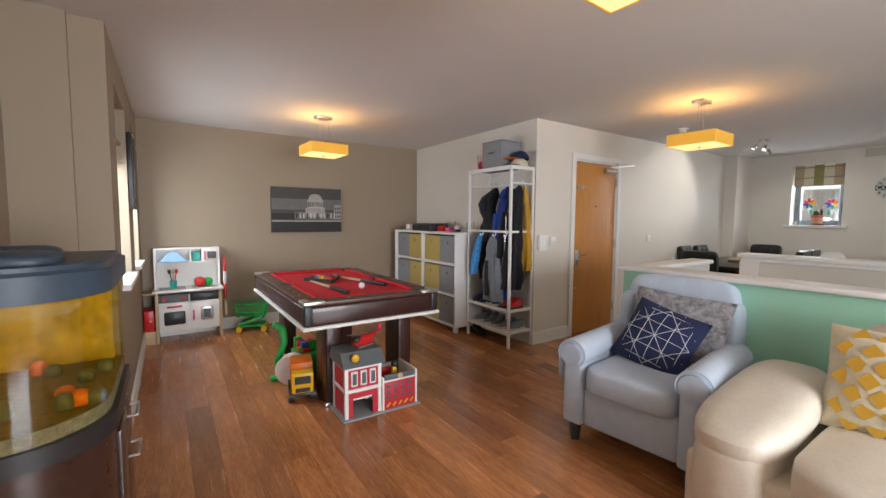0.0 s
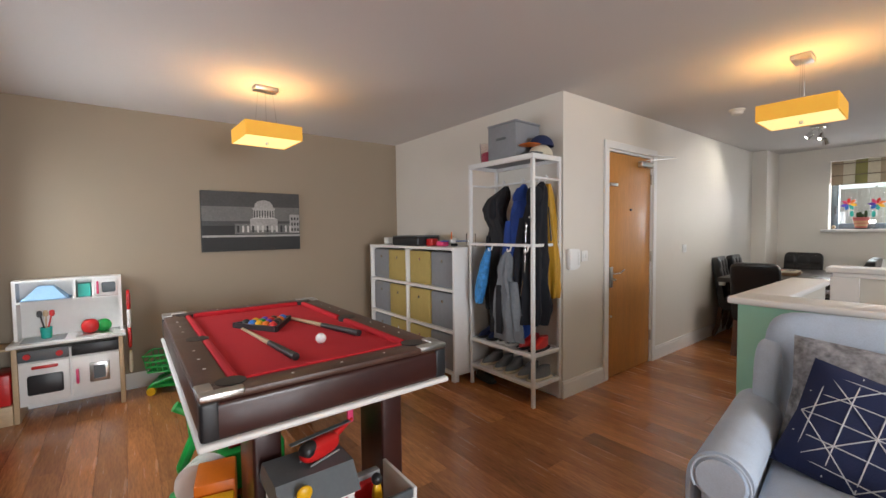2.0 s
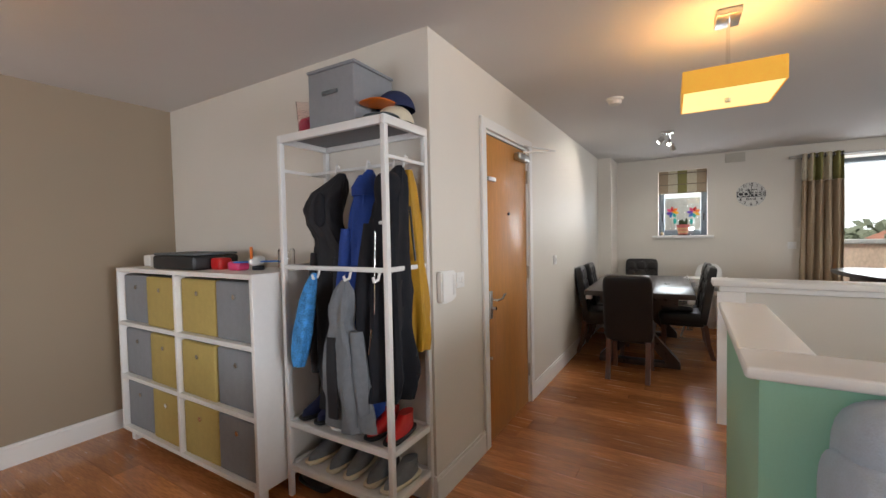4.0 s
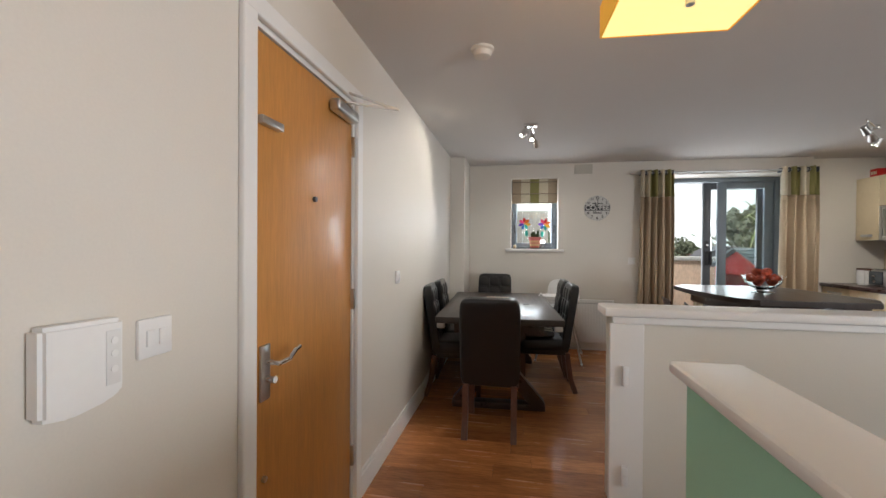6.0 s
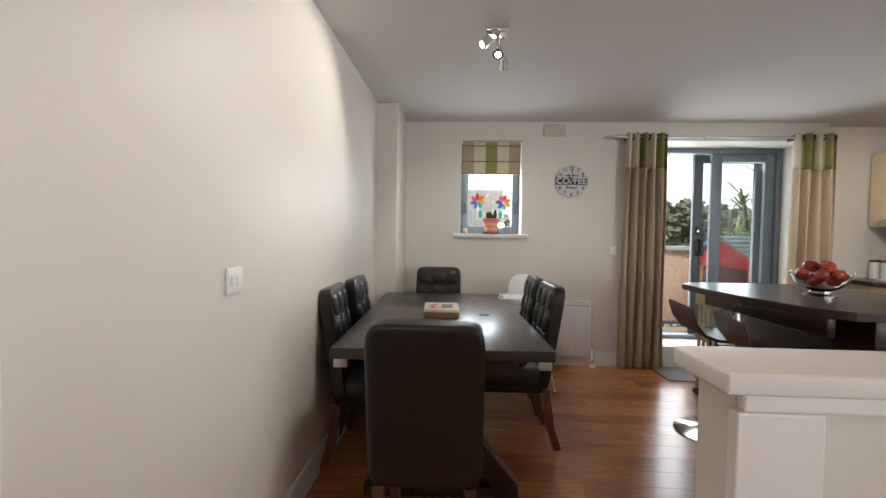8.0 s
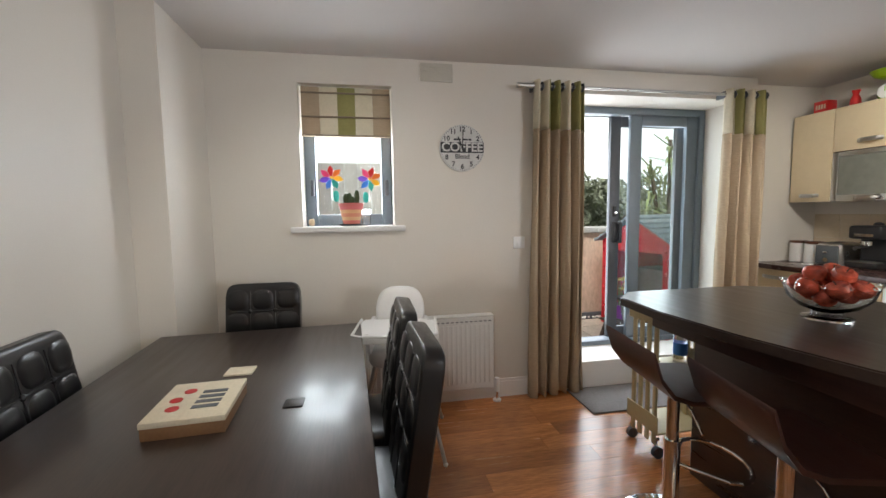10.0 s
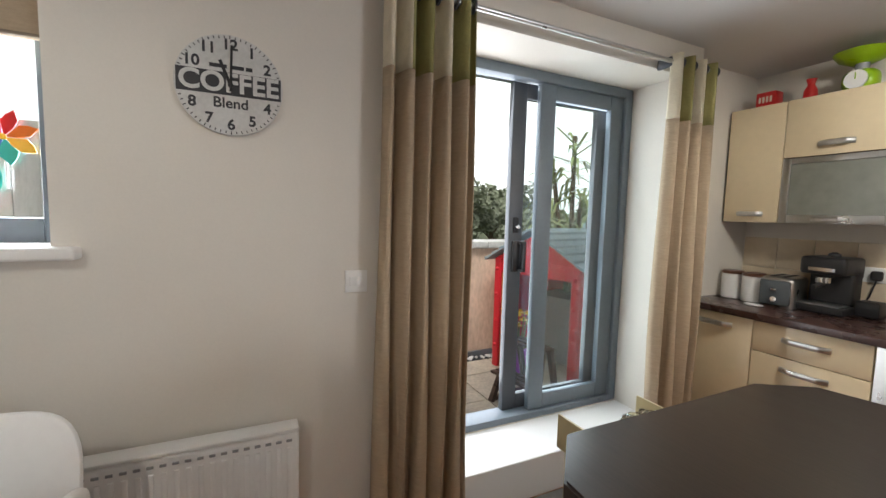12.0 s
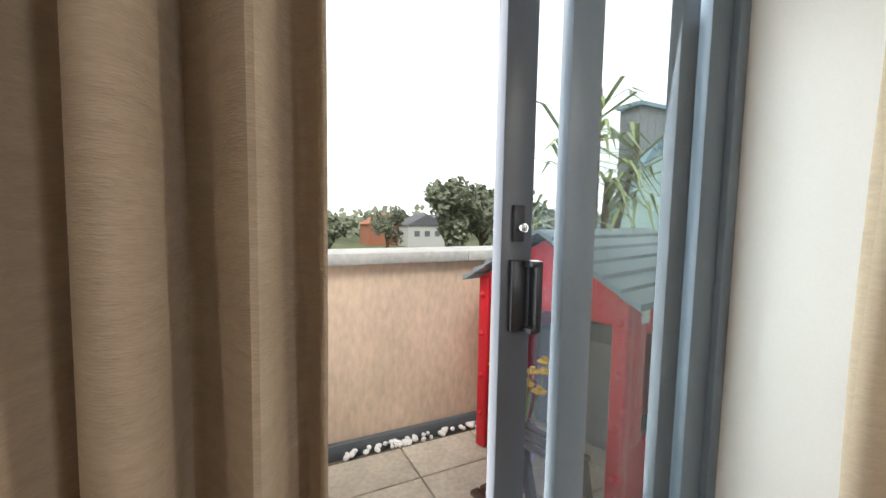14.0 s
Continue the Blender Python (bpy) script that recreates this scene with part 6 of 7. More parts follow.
dm = single("door_mat", box(N(), 7.46, 7.845, -0.55, 0.37, 0.0, 0.012, 0.004), mat("grey_door_mat", (0.24, 0.23, 0.235), 0.95, var=0.2, scale=60, bump=0.6), "thin grey door mat below the patio step", "door mat")

# ---- island, stools and bowl ----
isl = thing("kitchen_island", "dark wenge breakfast island with overhanging top", "kitchen island")
out = [(5.72, 0.42), (5.86, 0.53), (6.2, 0.60), (6.55, 0.63), (6.84, 0.61), (6.965, 0.49), (6.97, -0.22), (6.88, -0.37), (6.6, -0.43), (5.9, -0.46), (5.72, -0.34)]
bm = prism(N(), out, 0.895, 0.935)
bmesh.ops.bevel(bm, geom=[e for e in bm.edges if abs(e.verts[0].co.z - e.verts[1].co.z) < 0.001], offset=0.005, segments=2, affect="EDGES")
part("worktop", bm, TABLE_TOP, isl, "dark polished worktop")
part("base_panel", box(N(), 5.84, 6.80, -0.36, 0.22, 0.0, 0.894, 0.004), WENGE, isl)
part("front_rail", box(N(), 5.80, 6.78, 0.44, 0.48, 0.80, 0.894, 0.003), WENGE, isl)


def stool():
    s = thing("bar_stool", "dark wood bar stool on a chrome pedestal", "bar stool", group="stools at the island")
    part("base", lathe(N(), [(0.20, 0), (0.205, 0.008), (0.10, 0.028), (0.045, 0.045), (0.035, 0.07)], seg=36), CHROME, s, "round chrome base")
    part("column", rod(N(), (0, 0, 0.06), (0, 0, 0.40), 0.032), CHROME, s)
    part("piston", rod(N(), (0, 0, 0.40), (0, 0, 0.64), 0.024), CHROME, s)
    bm = N()
    prof = [(-0.20, 0.84), (-0.17, 0.745), (-0.12, 0.68), (-0.05, 0.655), (0.10, 0.65), (0.19, 0.645), (0.21, 0.62)]
    outer = [(y - 0.004, z - 0.017) for y, z in prof]
    prism_x(bm, prof + outer[::-1], -0.20, 0.20)
    part("seat", bm, mat("dark_walnut_ply", (0.055, 0.022, 0.016), 0.35, var=0.3, scale=5, stretch=(1, 6, 6)) if "dark_walnut_ply" not in bpy.data.materials else bpy.data.materials["dark_walnut_ply"], s, "curved dark plywood seat")
    pts = [(0.16 * math.cos(a) * 1.0, 0.03 + 0.15 + 0.12 * math.sin(a), 0.30) for a in [radians(t) for t in range(-20, 201, 20)]]
    part("footrest", tube(N(), [(0.028, 0.02, 0.30)] + pts + [(-0.028, 0.02, 0.30)], 0.009), CHROME, s)
    part("lever", tube(N(), [(0.02, 0, 0.62), (0.16, -0.03, 0.60), (0.24, -0.04, 0.55)], 0.005), CHROME, s)
    return s


st = stool()
st.matrix_basis = pose(6.50, 0.585, 0, 0, 0, 172)
copy_thing(st, pose(6.05, 0.56, 0, 0, 0, 168))

bw = thing("fruit_bowl", "clear glass fruit bowl on the island", "bowl", 6.30, 0.10, 0.935)
part("bowl", lathe(N(), [(0.075, 0.0), (0.078, 0.008), (0.05, 0.014), (0.045, 0.03), (0.09, 0.05), (0.125, 0.085), (0.14, 0.13), (0.136, 0.13), (0.12, 0.088), (0.085, 0.055), (0.03, 0.036)], seg=40), CLEAR_GLASS, bw)
for i in range(12):
    a = 2 * math.pi * i / 12
    part("rim_bead", ball(N(), (0.145 * math.cos(a), 0.145 * math.sin(a), 0.142), 0.007, u=10, v=6), CLEAR_GLASS, bw)
APPLE = mat("red_apple_skin", (0.48, 0.085, 0.045), 0.25, var=0.7, scale=14, bump=0.02, random=0.2, fine=2.5)
spots_ = [(0.06 * math.cos(2.1 * i), 0.06 * math.sin(2.1 * i), 0.092) for i in range(3)] + [(0.09 * math.cos(1.05 * i + 0.4), 0.09 * math.sin(1.05 * i + 0.4), 0.125) for i in range(6)] + [(0.045 * math.cos(2.1 * i + 1), 0.045 * math.sin(2.1 * i + 1), 0.172) for i in range(3)]
for x, y, z in spots_:
    a = thing("apple", "ripe red apple in the glass bowl", "apple", 6.30 + x, 0.10 + y, 0.935 + z, rng0.uniform(0, 360), "apples in the bowl")
    a.rotation_euler = (rng0.uniform(-0.6, 0.6), rng0.uniform(-0.6, 0.6), rng0.uniform(0, 6))
    bm = lathe(N(), [(0.004, -0.026), (0.016, -0.032), (0.032, -0.018), (0.039, 0.004), (0.034, 0.023), (0.018, 0.031), (0.004, 0.024)], seg=20)
    part("flesh", bm, APPLE, a)
    part("stalk", rod(N(), (0, 0, 0.02), (0.004, 0.002, 0.042), 0.0018, seg=6), BARK, a)

# slatted trolley
CRM = mat("cream_painted_metal", (0.55, 0.47, 0.27), 0.4, var=0.06, scale=8, bump=0.03)
ty = thing("kitchen_trolley", "cream slatted kitchen trolley on castors", "trolley", 7.06, 0.16, 0)
for x in (-0.09, -0.03, 0.03, 0.09):
    for y in (-0.16, 0.14):
        part("slat", box(N(), x - 0.015, x + 0.015, y - 0.006, y + 0.006, 0.07, 0.80, 0.004), CRM, ty)
for z in (0.14, 0.46, 0.74):
    bm = box(N(), -0.13, 0.13, -0.17, 0.15, z, z + 0.012, 0.004)
    for y in (-0.175, 0.147):
        box(bm, -0.13, 0.13, y, y + 0.008, z, z + 0.10, 0.003)
    part("tray", bm, CRM, ty)
for x in (-0.11, 0.11):
    for y in (-0.15, 0.13):
        w_ = part("castor", rod(N(), (x - 0.012, y, 0.032), (x + 0.012, y, 0.032), 0.032, seg=18), DARK_FRAME, ty)
        part("castor_fork", tube(N(), [(x, y, 0.035), (x + 0.02, y, 0.07), (x, y, 0.11)], 0.008), CHROME, w_)
bt = thing("bottle", "clear bottle with a blue label on the trolley", "bottle", 7.09, 0.05, 0.472)
part("bottle_body", lathe(N(), [(0.035, 0), (0.037, 0.16), (0.015, 0.20), (0.015, 0.235)]), CLEAR_GLASS, bt)
part("bottle_label", lathe(N(), [(0.0378, 0.05), (0.0378, 0.12)]), BLUE, bt)

pb = N()
bmesh.ops.create_icosphere(pb, subdivisions=4, radius=0.085, matrix=Matrix.Diagonal((1.0, 1.15, 0.62, 1)))
for v in pb.verts:
    v.co *= 1 + 0.45 * noise.noise(v.co * 22) + 0.25 * noise.noise(v.co * 55)
    v.co.z = max(v.co.z, -0.045)
turned(pb, Matrix.Translation((7.06, 0.07, 0.798)))
single("plastic_bag", pb, glass("crumpled_clear_plastic", (0.97, 0.97, 0.98), 0.12), "crumpled clear plastic bag on the trolley", "bag")

# ---- kitchen units ----
FY = KS + 0.63
xs = [8.0, 7.59, 7.095, 6.45, 5.85, 5.25]


def handle(parent, xa, xb, y, z):
    bm = tube(N(), [(xa, y + 0.004, z), (xa + (xb - xa) * 0.2, y + 0.026, z), (xb - (xb - xa) * 0.2, y + 0.026, z), (xb, y + 0.004, z)], 0.011)
    turned(bm, Matrix.Translation((0, 0, z)) @ Matrix.Diagonal((1, 1, 1.35, 1)) @ Matrix.Translation((0, 0, -z)))
    part("handle", bm, STEEL, parent, "bowed brushed steel handle")


for k, (xb, xa) in enumerate(zip(xs, xs[1:])):
    u = thing("base_cabinet", "cream gloss base unit with bowed steel handles", "kitchen cabinet", group="kitchen base units")
    part("body", box(N(), xa + 0.001, xb - 0.001, KS + 0.002, FY - 0.021, 0.10, 0.868), CABINET_CREAM, u)
    part("plinth", box(N(), xa + 0.001, xb - 0.001, KS + 0.05, FY - 0.06, 0.0, 0.099), WENGE, u)
    if k == 2:
        f = part("oven_front", box(N(), xa + 0.004, xb - 0.004, FY - 0.02, FY, 0.12, 0.866, 0.004), STEEL, u, "stainless oven front")
        part("oven_glass", box(N(), xa + 0.06, xb - 0.06, FY, FY + 0.004, 0.25, 0.62, 0.002), BLACK, f)
        part("oven_handle", tube(N(), [(xa + 0.08, FY, 0.70), (xa + 0.08, FY + 0.04, 0.70), (xb - 0.08, FY + 0.04, 0.70), (xb - 0.08, FY, 0.70)], 0.009), CHROME, f)
        for i in range(4):
            part("oven_knob", rod(N(), (xa + 0.14 + i * 0.11, FY, 0.80), (xa + 0.14 + i * 0.11, FY + 0.022, 0.80), 0.018), BLACK, f)
        continue
    cuts = [(0.12, 0.866)] if k == 0 else [(0.70, 0.866), (0.12, 0.696)]
    for a, b in cuts:
        f = part("door" if b - a > 0.5 else "drawer_front", box(N(), xa + 0.002, xb - 0.002, FY - 0.02, FY, a, b, 0.003), CABINET_CREAM, u)
        c_ = (xa + xb) / 2
        handle(f, c_ - min(0.10, (xb - xa) * 0.3), c_ + min(0.10, (xb - xa) * 0.3), FY, b - 0.06 if b - a > 0.3 else (a + b) / 2 + 0.01)
wt = single("kitchen_worktop", box(N(), xs[-1], 8.008, KS + 0.002, FY + 0.025, 0.869, 0.908, 0.004), mat("dark_laminate_worktop", (0.055, 0.028, 0.024), 0.28, var=0.25, scale=9, bump=0.02), "dark brown laminate kitchen worktop", "worktop")
WY = KS + 0.30
wc = thing("wall_cabinet", "tall cream gloss wall unit with dark end panel", "kitchen cabinet", group="kitchen wall units")
part("body", box(N(), 7.69, 8.005, KS + 0.002, WY - 0.021, 1.408, 2.118), WENGE, wc, "dark wenge side panel")
f = part("door", box(N(), 7.682, 7.99, WY - 0.02, WY, 1.408, 2.121, 0.003), CABINET_CREAM, wc)
handle(f, 7.76, 7.90, WY, 1.46)
wc = thing("wall_cabinet", "cream wall unit over a frosted glass flap", "kitchen cabinet", group="kitchen wall units")
part("body", box(N(), 7.17, 7.678, KS + 0.002, WY - 0.021, 1.408, 2.118), WENGE, wc)
f = part("door", box(N(), 7.18, 7.678, WY - 0.02, WY, 1.788, 2.121, 0.003), CABINET_CREAM, wc)
handle(f, 7.36, 7.51, WY, 1.85)
bm = N()
for a, b, c_, d in ((7.18, 7.22, 1.408, 1.783), (7.638, 7.678, 1.408, 1.783)):
    box(bm, a, b, WY - 0.02, WY, c_, d, 0.003)
box(bm, 7.22, 7.638, WY - 0.0195, WY - 0.0005, 1.408, 1.455, 0.003)
box(bm, 7.22, 7.638, WY - 0.0195, WY - 0.0005, 1.75, 1.783, 0.003)
f = part("glass_flap", bm, STEEL, wc, "aluminium framed flap")
part("glass", box(N(), 7.22, 7.638, WY - 0.014, WY - 0.008, 1.455, 1.75), mat("frosted_grey_glass", (0.22, 0.23, 0.20), 0.2, var=0.15, scale=3, bump=0, coat=0.3), f)
handle(f, 7.36, 7.51, WY, 1.43)
hd = thing("cooker_hood", "stainless steel cooker hood with chimney", "cooker hood", 6.74, KS, 0)
bm = N()
bmesh.ops.create_cone(bm, cap_ends=True, segments=4, radius1=0.40, radius2=0.16, depth=0.18, matrix=Matrix.Translation((0, 0.26, 1.80)) @ pose(0, 0, 0, 0, 0, 45))
box(bm, -0.29, 0.29, 0.003, 0.49, 1.66, 1.712, 0.004)
part("canopy", bm, STEEL, hd)
part("chimney", box(N(), -0.12, 0.12, 0.003, 0.25, 1.88, H - 0.002, 0.003), STEEL, hd)
hb = thing("gas_hob", "stainless gas hob with black pan supports", "hob", 6.74, KS + 0.31, 0.908)
part("hob_plate", box(N(), -0.28, 0.28, -0.24, 0.24, 0, 0.012, 0.004), STEEL, hb)
for x in (-0.14, 0.14):
    for y in (-0.12, 0.12):
        bm = N()
        for a in (0, 90):
            m = pose(x, y, 0.045, 0, 0, a)
            rod(bm, m @ Vector((-0.10, 0, 0)), m @ Vector((0.10, 0, 0)), 0.006)
            rod(bm, m @ Vector((-0.10, 0, 0)), m @ Vector((-0.10, 0, -0.04)), 0.006)
            rod(bm, m @ Vector((0.10, 0, 0)), m @ Vector((0.10, 0, -0.04)), 0.006)
        part("pan_support", bm, BLACK, hb)
        part("burner", rod(N(), (x, y, 0.01), (x, y, 0.03), 0.035), BLACK, hb)

# worktop things
for x, y in ((7.92, -1.79), (7.785, -1.77)):
    cn = thing("canister", "white ceramic canister with wooden lid", "canister", x, y, 0.908, group="kitchen canisters")
    part("pot", lathe(N(), [(0.058, 0), (0.062, 0.005), (0.062, 0.155), (0.058, 0.16)]), PLASTIC_WHITE, cn)
    part("lid", lathe(N(), [(0.062, 0.1602), (0.063, 0.175), (0.058, 0.18)]), WALNUT_LEG, cn, "brown wooden lid")
ts = thing("toaster", "grey steel toaster on the worktop", "toaster", 7.65, -1.83, 0.908, 8)
part("toaster_body", box(N(), -0.085, 0.085, -0.13, 0.13, 0.012, 0.18, 0.03, 4), STEEL, ts)
part("toaster_end", box(N(), -0.075, 0.075, 0.128, 0.145, 0.015, 0.16, 0.01), SLATE, ts)
part("lever", box(N(), -0.015, 0.015, 0.143, 0.165, 0.10, 0.115, 0.004), CHROME, ts)
part("dial", rod(N(), (0, 0.143, 0.05), (0, 0.158, 0.05), 0.016), CHROME, ts)
for x in (-0.03, 0.03):
    part("slot", box(N(), x - 0.012, x + 0.012, -0.10, 0.10, 0.1795, 0.182), BLACK, ts)
cm = thing("coffee_machine", "black espresso coffee machine on the worktop", "coffee machine", 7.46, -1.87, 0.908)
bm = box(N(), -0.10, 0.10, -0.15, -0.03, 0.0, 0.30, 0.02, 3)
part("tower", bm, BLACK, cm)
part("head", box(N(), -0.105, 0.105, -0.15, 0.085, 0.215, 0.315, 0.02, 3), BLACK, cm)
part("drip_tray", box(N(), -0.12, 0.12, -0.03, 0.12, 0.0, 0.045, 0.008), BLACK, cm)
part("tray_grid", box(N(), -0.10, 0.10, -0.02, 0.11, 0.045, 0.049), STEEL, cm)
part("group_head", rod(N(), (0, 0.05, 0.17), (0, 0.05, 0.20), 0.035), CHROME, cm)
part("portafilter", tube(N(), [(0, 0.05, 0.165), (0.0, 0.16, 0.15)], 0.013), BLACK, cm)
part("trim_strip", box(N(), -0.06, 0.06, 0.0845, 0.0875, 0.235, 0.255), CHROME, cm)
part("tank_lid", lathe(N(), [(0.03, 0.315), (0.028, 0.33), (0.01, 0.34)], (0, -0.05, 0)), BLACK, cm)
mg = single("steel_jug", lathe(N(), [(0.038, 0), (0.04, 0.01), (0.034, 0.09), (0.036, 0.11), (0.032, 0.11), (0.03, 0.02)], (7.585, -1.75, 0.908)), STEEL, "small stainless steel milk jug", "jug")
single("spoon_rest", soft(N(), (7.70, -1.62, 0.914), (0.05, 0.03, 0.006), 0.7), PLASTIC_WHITE, "white oval spoon rest on the worktop", "dish")
single("speaker", box(N(), 7.24, 7.34, -1.98, -1.88, 0.908, 0.995, 0.01, 3), BLACK, "small black cube box on the worktop", "box")
sk = thing("wall_socket", "white double socket with two black plugs", "socket", 7.35, KS, 1.13)
part("plate", box(N(), -0.075, 0.075, 0, 0.010, -0.043, 0.043, 0.003), PLASTIC_WHITE, sk)
for x in (-0.04, 0.04):
    pg = part("plug", box(N(), x - 0.025, x + 0.025, 0.010, 0.045, -0.03, 0.025, 0.012, 3), BLACK, sk)
    part("cable", tube(N(), [(x, 0.03, -0.03), (x + 0.02, 0.03, -0.12), (x + 0.05, 0.04, -0.20), (x + 0.09, 0.06, -0.246)], 0.004), BLACK, pg)
sk = thing("cooker_switch", "white cooker switch with red rocker", "switch", 7.19, KS, 1.18)
part("plate", box(N(), -0.045, 0.045, 0, 0.012, -0.075, 0.075, 0.003), PLASTIC_WHITE, sk)
part("rocker", box(N(), -0.016, 0.016, 0.012, 0.017, 0.01, 0.03, 0.002), RED, sk)
part("rocker", box(N(), -0.012, 0.012, 0.012, 0.017, -0.035, -0.012, 0.002), DARK_FRAME, sk)

# on top of the wall units
rt = thing("red_tin", "small red tin with pale lettering shapes", "tin", 7.83, KS + 0.20, 2.119)
part("tin_body", box(N(), -0.055, 0.055, -0.045, 0.045, 0, 0.10, 0.008), RED, rt)
for i in range(4):
    part("label_bar", box(N(), -0.036 + i * 0.02, -0.024 + i * 0.02, 0.044, 0.0465, 0.035, 0.07), LINEN_CREAM, rt)
single("red_vase", lathe(N(), [(0.03, 0), (0.034, 0.02), (0.032, 0.06), (0.018, 0.09), (0.018, 0.10), (0.026, 0.125), (0.022, 0.125)], (7.62, KS + 0.20, 2.119)), RED, "small red glass vase on the wall unit", "vase")
sc = thing("kitchen_scales", "lime green retro kitchen scales with bowl", "kitchen scales", 7.41, KS + 0.18, 2.119)
LIME = mat("lime_green_enamel", (0.30, 0.50, 0.01), 0.3, var=0.05, scale=8, bump=0.01)
part("scales_body", soft(N(), (0, 0, 0.06), (0.075, 0.06, 0.06), 0.7), LIME, sc)
part("dial", rod(N(), (0, 0.055, 0.06), (0, 0.068, 0.06), 0.048, seg=28), PLASTIC_WHITE, sc)
part("needle", bar(N(), (0, 0.07, 0.06), (0.0, 0.07, 0.095), 0.004, 0.003, (0, 1, 0)), LIME, sc)
part("stand", rod(N(), (0, 0, 0.115), (0, 0, 0.15), 0.03), GREY, sc)
part("bowl", lathe(N(), [(0.05, 0.15), (0.10, 0.175), (0.125, 0.21), (0.118, 0.21), (0.09, 0.18), (0.04, 0.16)], seg=32), LIME, sc)

# ---- ceiling fittings ----
smk = thing("smoke_alarm", "white round smoke alarm on the ceiling", "smoke alarm", 4.62, 2.35, H)
part("alarm_base", lathe(N(), [(0.062, 0), (0.062, -0.014), (0.05, -0.02), (0.045, -0.045), (0.03, -0.05)][::-1]), CREAM_WALL, smk)
sp_ = thing("spotlight_cluster", "chrome ceiling light with three adjustable spots", "spotlight", 6.08, 2.05, H)
part("ceiling_plate", box(N(), -0.06, 0.06, -0.06, 0.06, -0.025, 0, 0.006), CHROME, sp_)
for (ex, ey, ez), tgt in SPOTS:
    p_ = Vector((ex - 6.08, ey - 2.05, ez - H))
    d = (Vector(tgt) - Vector((ex, ey, ez))).normalized()
    h_ = part("spot_head", rod(N(), p_ - d * 0.075, p_ - d * 0.012, 0.018, 0.030), CHROME, sp_)
    part("spot_arm", tube(N(), [(p_.x * 0.3, p_.y * 0.3, -0.02), (p_.x * 0.8, p_.y * 0.8, p_.z + 0.05), tuple(p_ - d * 0.06)], 0.006), CHROME, h_)
    part("bulb", rod(N(), p_ - d * 0.0125, p_ - d * 0.0105, 0.018), BULB, h_, "lit halogen bulb")
tk_ = thing("track_light", "chrome kitchen track light with lit spot heads", "spotlight", 6.55, -0.85, H)
part("track", tube(N(), [(-0.3, 0.25, -0.03), (-0.1, 0.05, -0.035), (0.15, -0.1, -0.03), (0.35, -0.3, -0.03)], 0.008), CHROME, tk_)
for (ex, ey, ez), tgt in TRACK:
    p_ = Vector((ex - 6.55, ey + 0.85, ez - H))
    d = (Vector(tgt) - Vector((ex, ey, ez))).normalized()
    h_ = part("spot_head", rod(N(), p_ - d * 0.085, p_ - d * 0.012, 0.020, 0.032), STEEL, tk_)
    part("spot_stem", rod(N(), (p_.x, p_.y, -0.03), tuple(p_ - d * 0.06), 0.006), STEEL, h_)
    part("bulb", rod(N(), p_ - d * 0.0125, p_ - d * 0.0105, 0.025), BULB, h_, "lit halogen bulb")
part("ceiling_rose", lathe(N(), [(0.05, -0.025), (0.05, 0)], (0.03, -0.03, 0)), CHROME, tk_)


# ---- terrace ----
TZ0 = 0.06
terr = fixed("terrace", box(N(), X1, 9.62, -4.5, 2.6, -0.4, TZ0 - 0.03), JOINT, "stone paved roof terrace", "terrace")
par = tagged(thing("parapet", "weathered rendered parapet with stone coping", "parapet"), kind="structure")
part("render_wall", box(N(), 9.62, 9.84, -4.5, 2.6, -3.0, 1.10), RENDER_WALL, par)
for i in range(8):
    part("coping_stone", box(N(), 9.575, 9.89, -4.5 + i * 0.9, -3.606 + i * 0.9, 1.10, 1.165, 0.008), COPING, par)
part("flashing", box(N(), 9.585, 9.62, -4.5, 2.6, TZ0 - 0.03, 0.12, 0.004), SLATE, par)
gr = N()
rr = random.Random(8)
for i in range(90):
    ball(gr, (9.52 + rr.random() * 0.06, -1.4 + rr.random() * 1.3, TZ0 + 0.012), 0.016, rr.uniform(0.7, 1.3), rr.uniform(0.7, 1.3), 0.8, 6, 4)
tagged(single("pebbles", gr, PLASTIC_WHITE, "loose white pebbles along the parapet", "pebbles"), kind="stuff")
bm = box(N(), X1 + 1e-3, 9.62, 2.6, 2.8, -3, 3.2)
fixed("wall_terrace", bm, RENDER_WALL, "rendered wall closing the terrace", "wall")

fe = thing("timber_fence", "pale grey vertical board fence beyond the parapet", "fence")
FENCE = mat("weathered_fence_board", (0.60, 0.58, 0.54), 0.85, var=0.18, scale=5, bump=0.2, stretch=(4, 4, 0.5), random=0.06)
for i in range(20):
    part("board", box(N(), 9.95, 9.972, 1.62 + i * 0.15, 1.766 + i * 0.15, -3.0, 1.95, 0.003, 1), FENCE, fe)
for z in (1.3, 1.8):
    part("rail", box(N(), 9.972, 10.02, 1.62, 4.62, z, z + 0.07, 0.004), FENCE, fe)

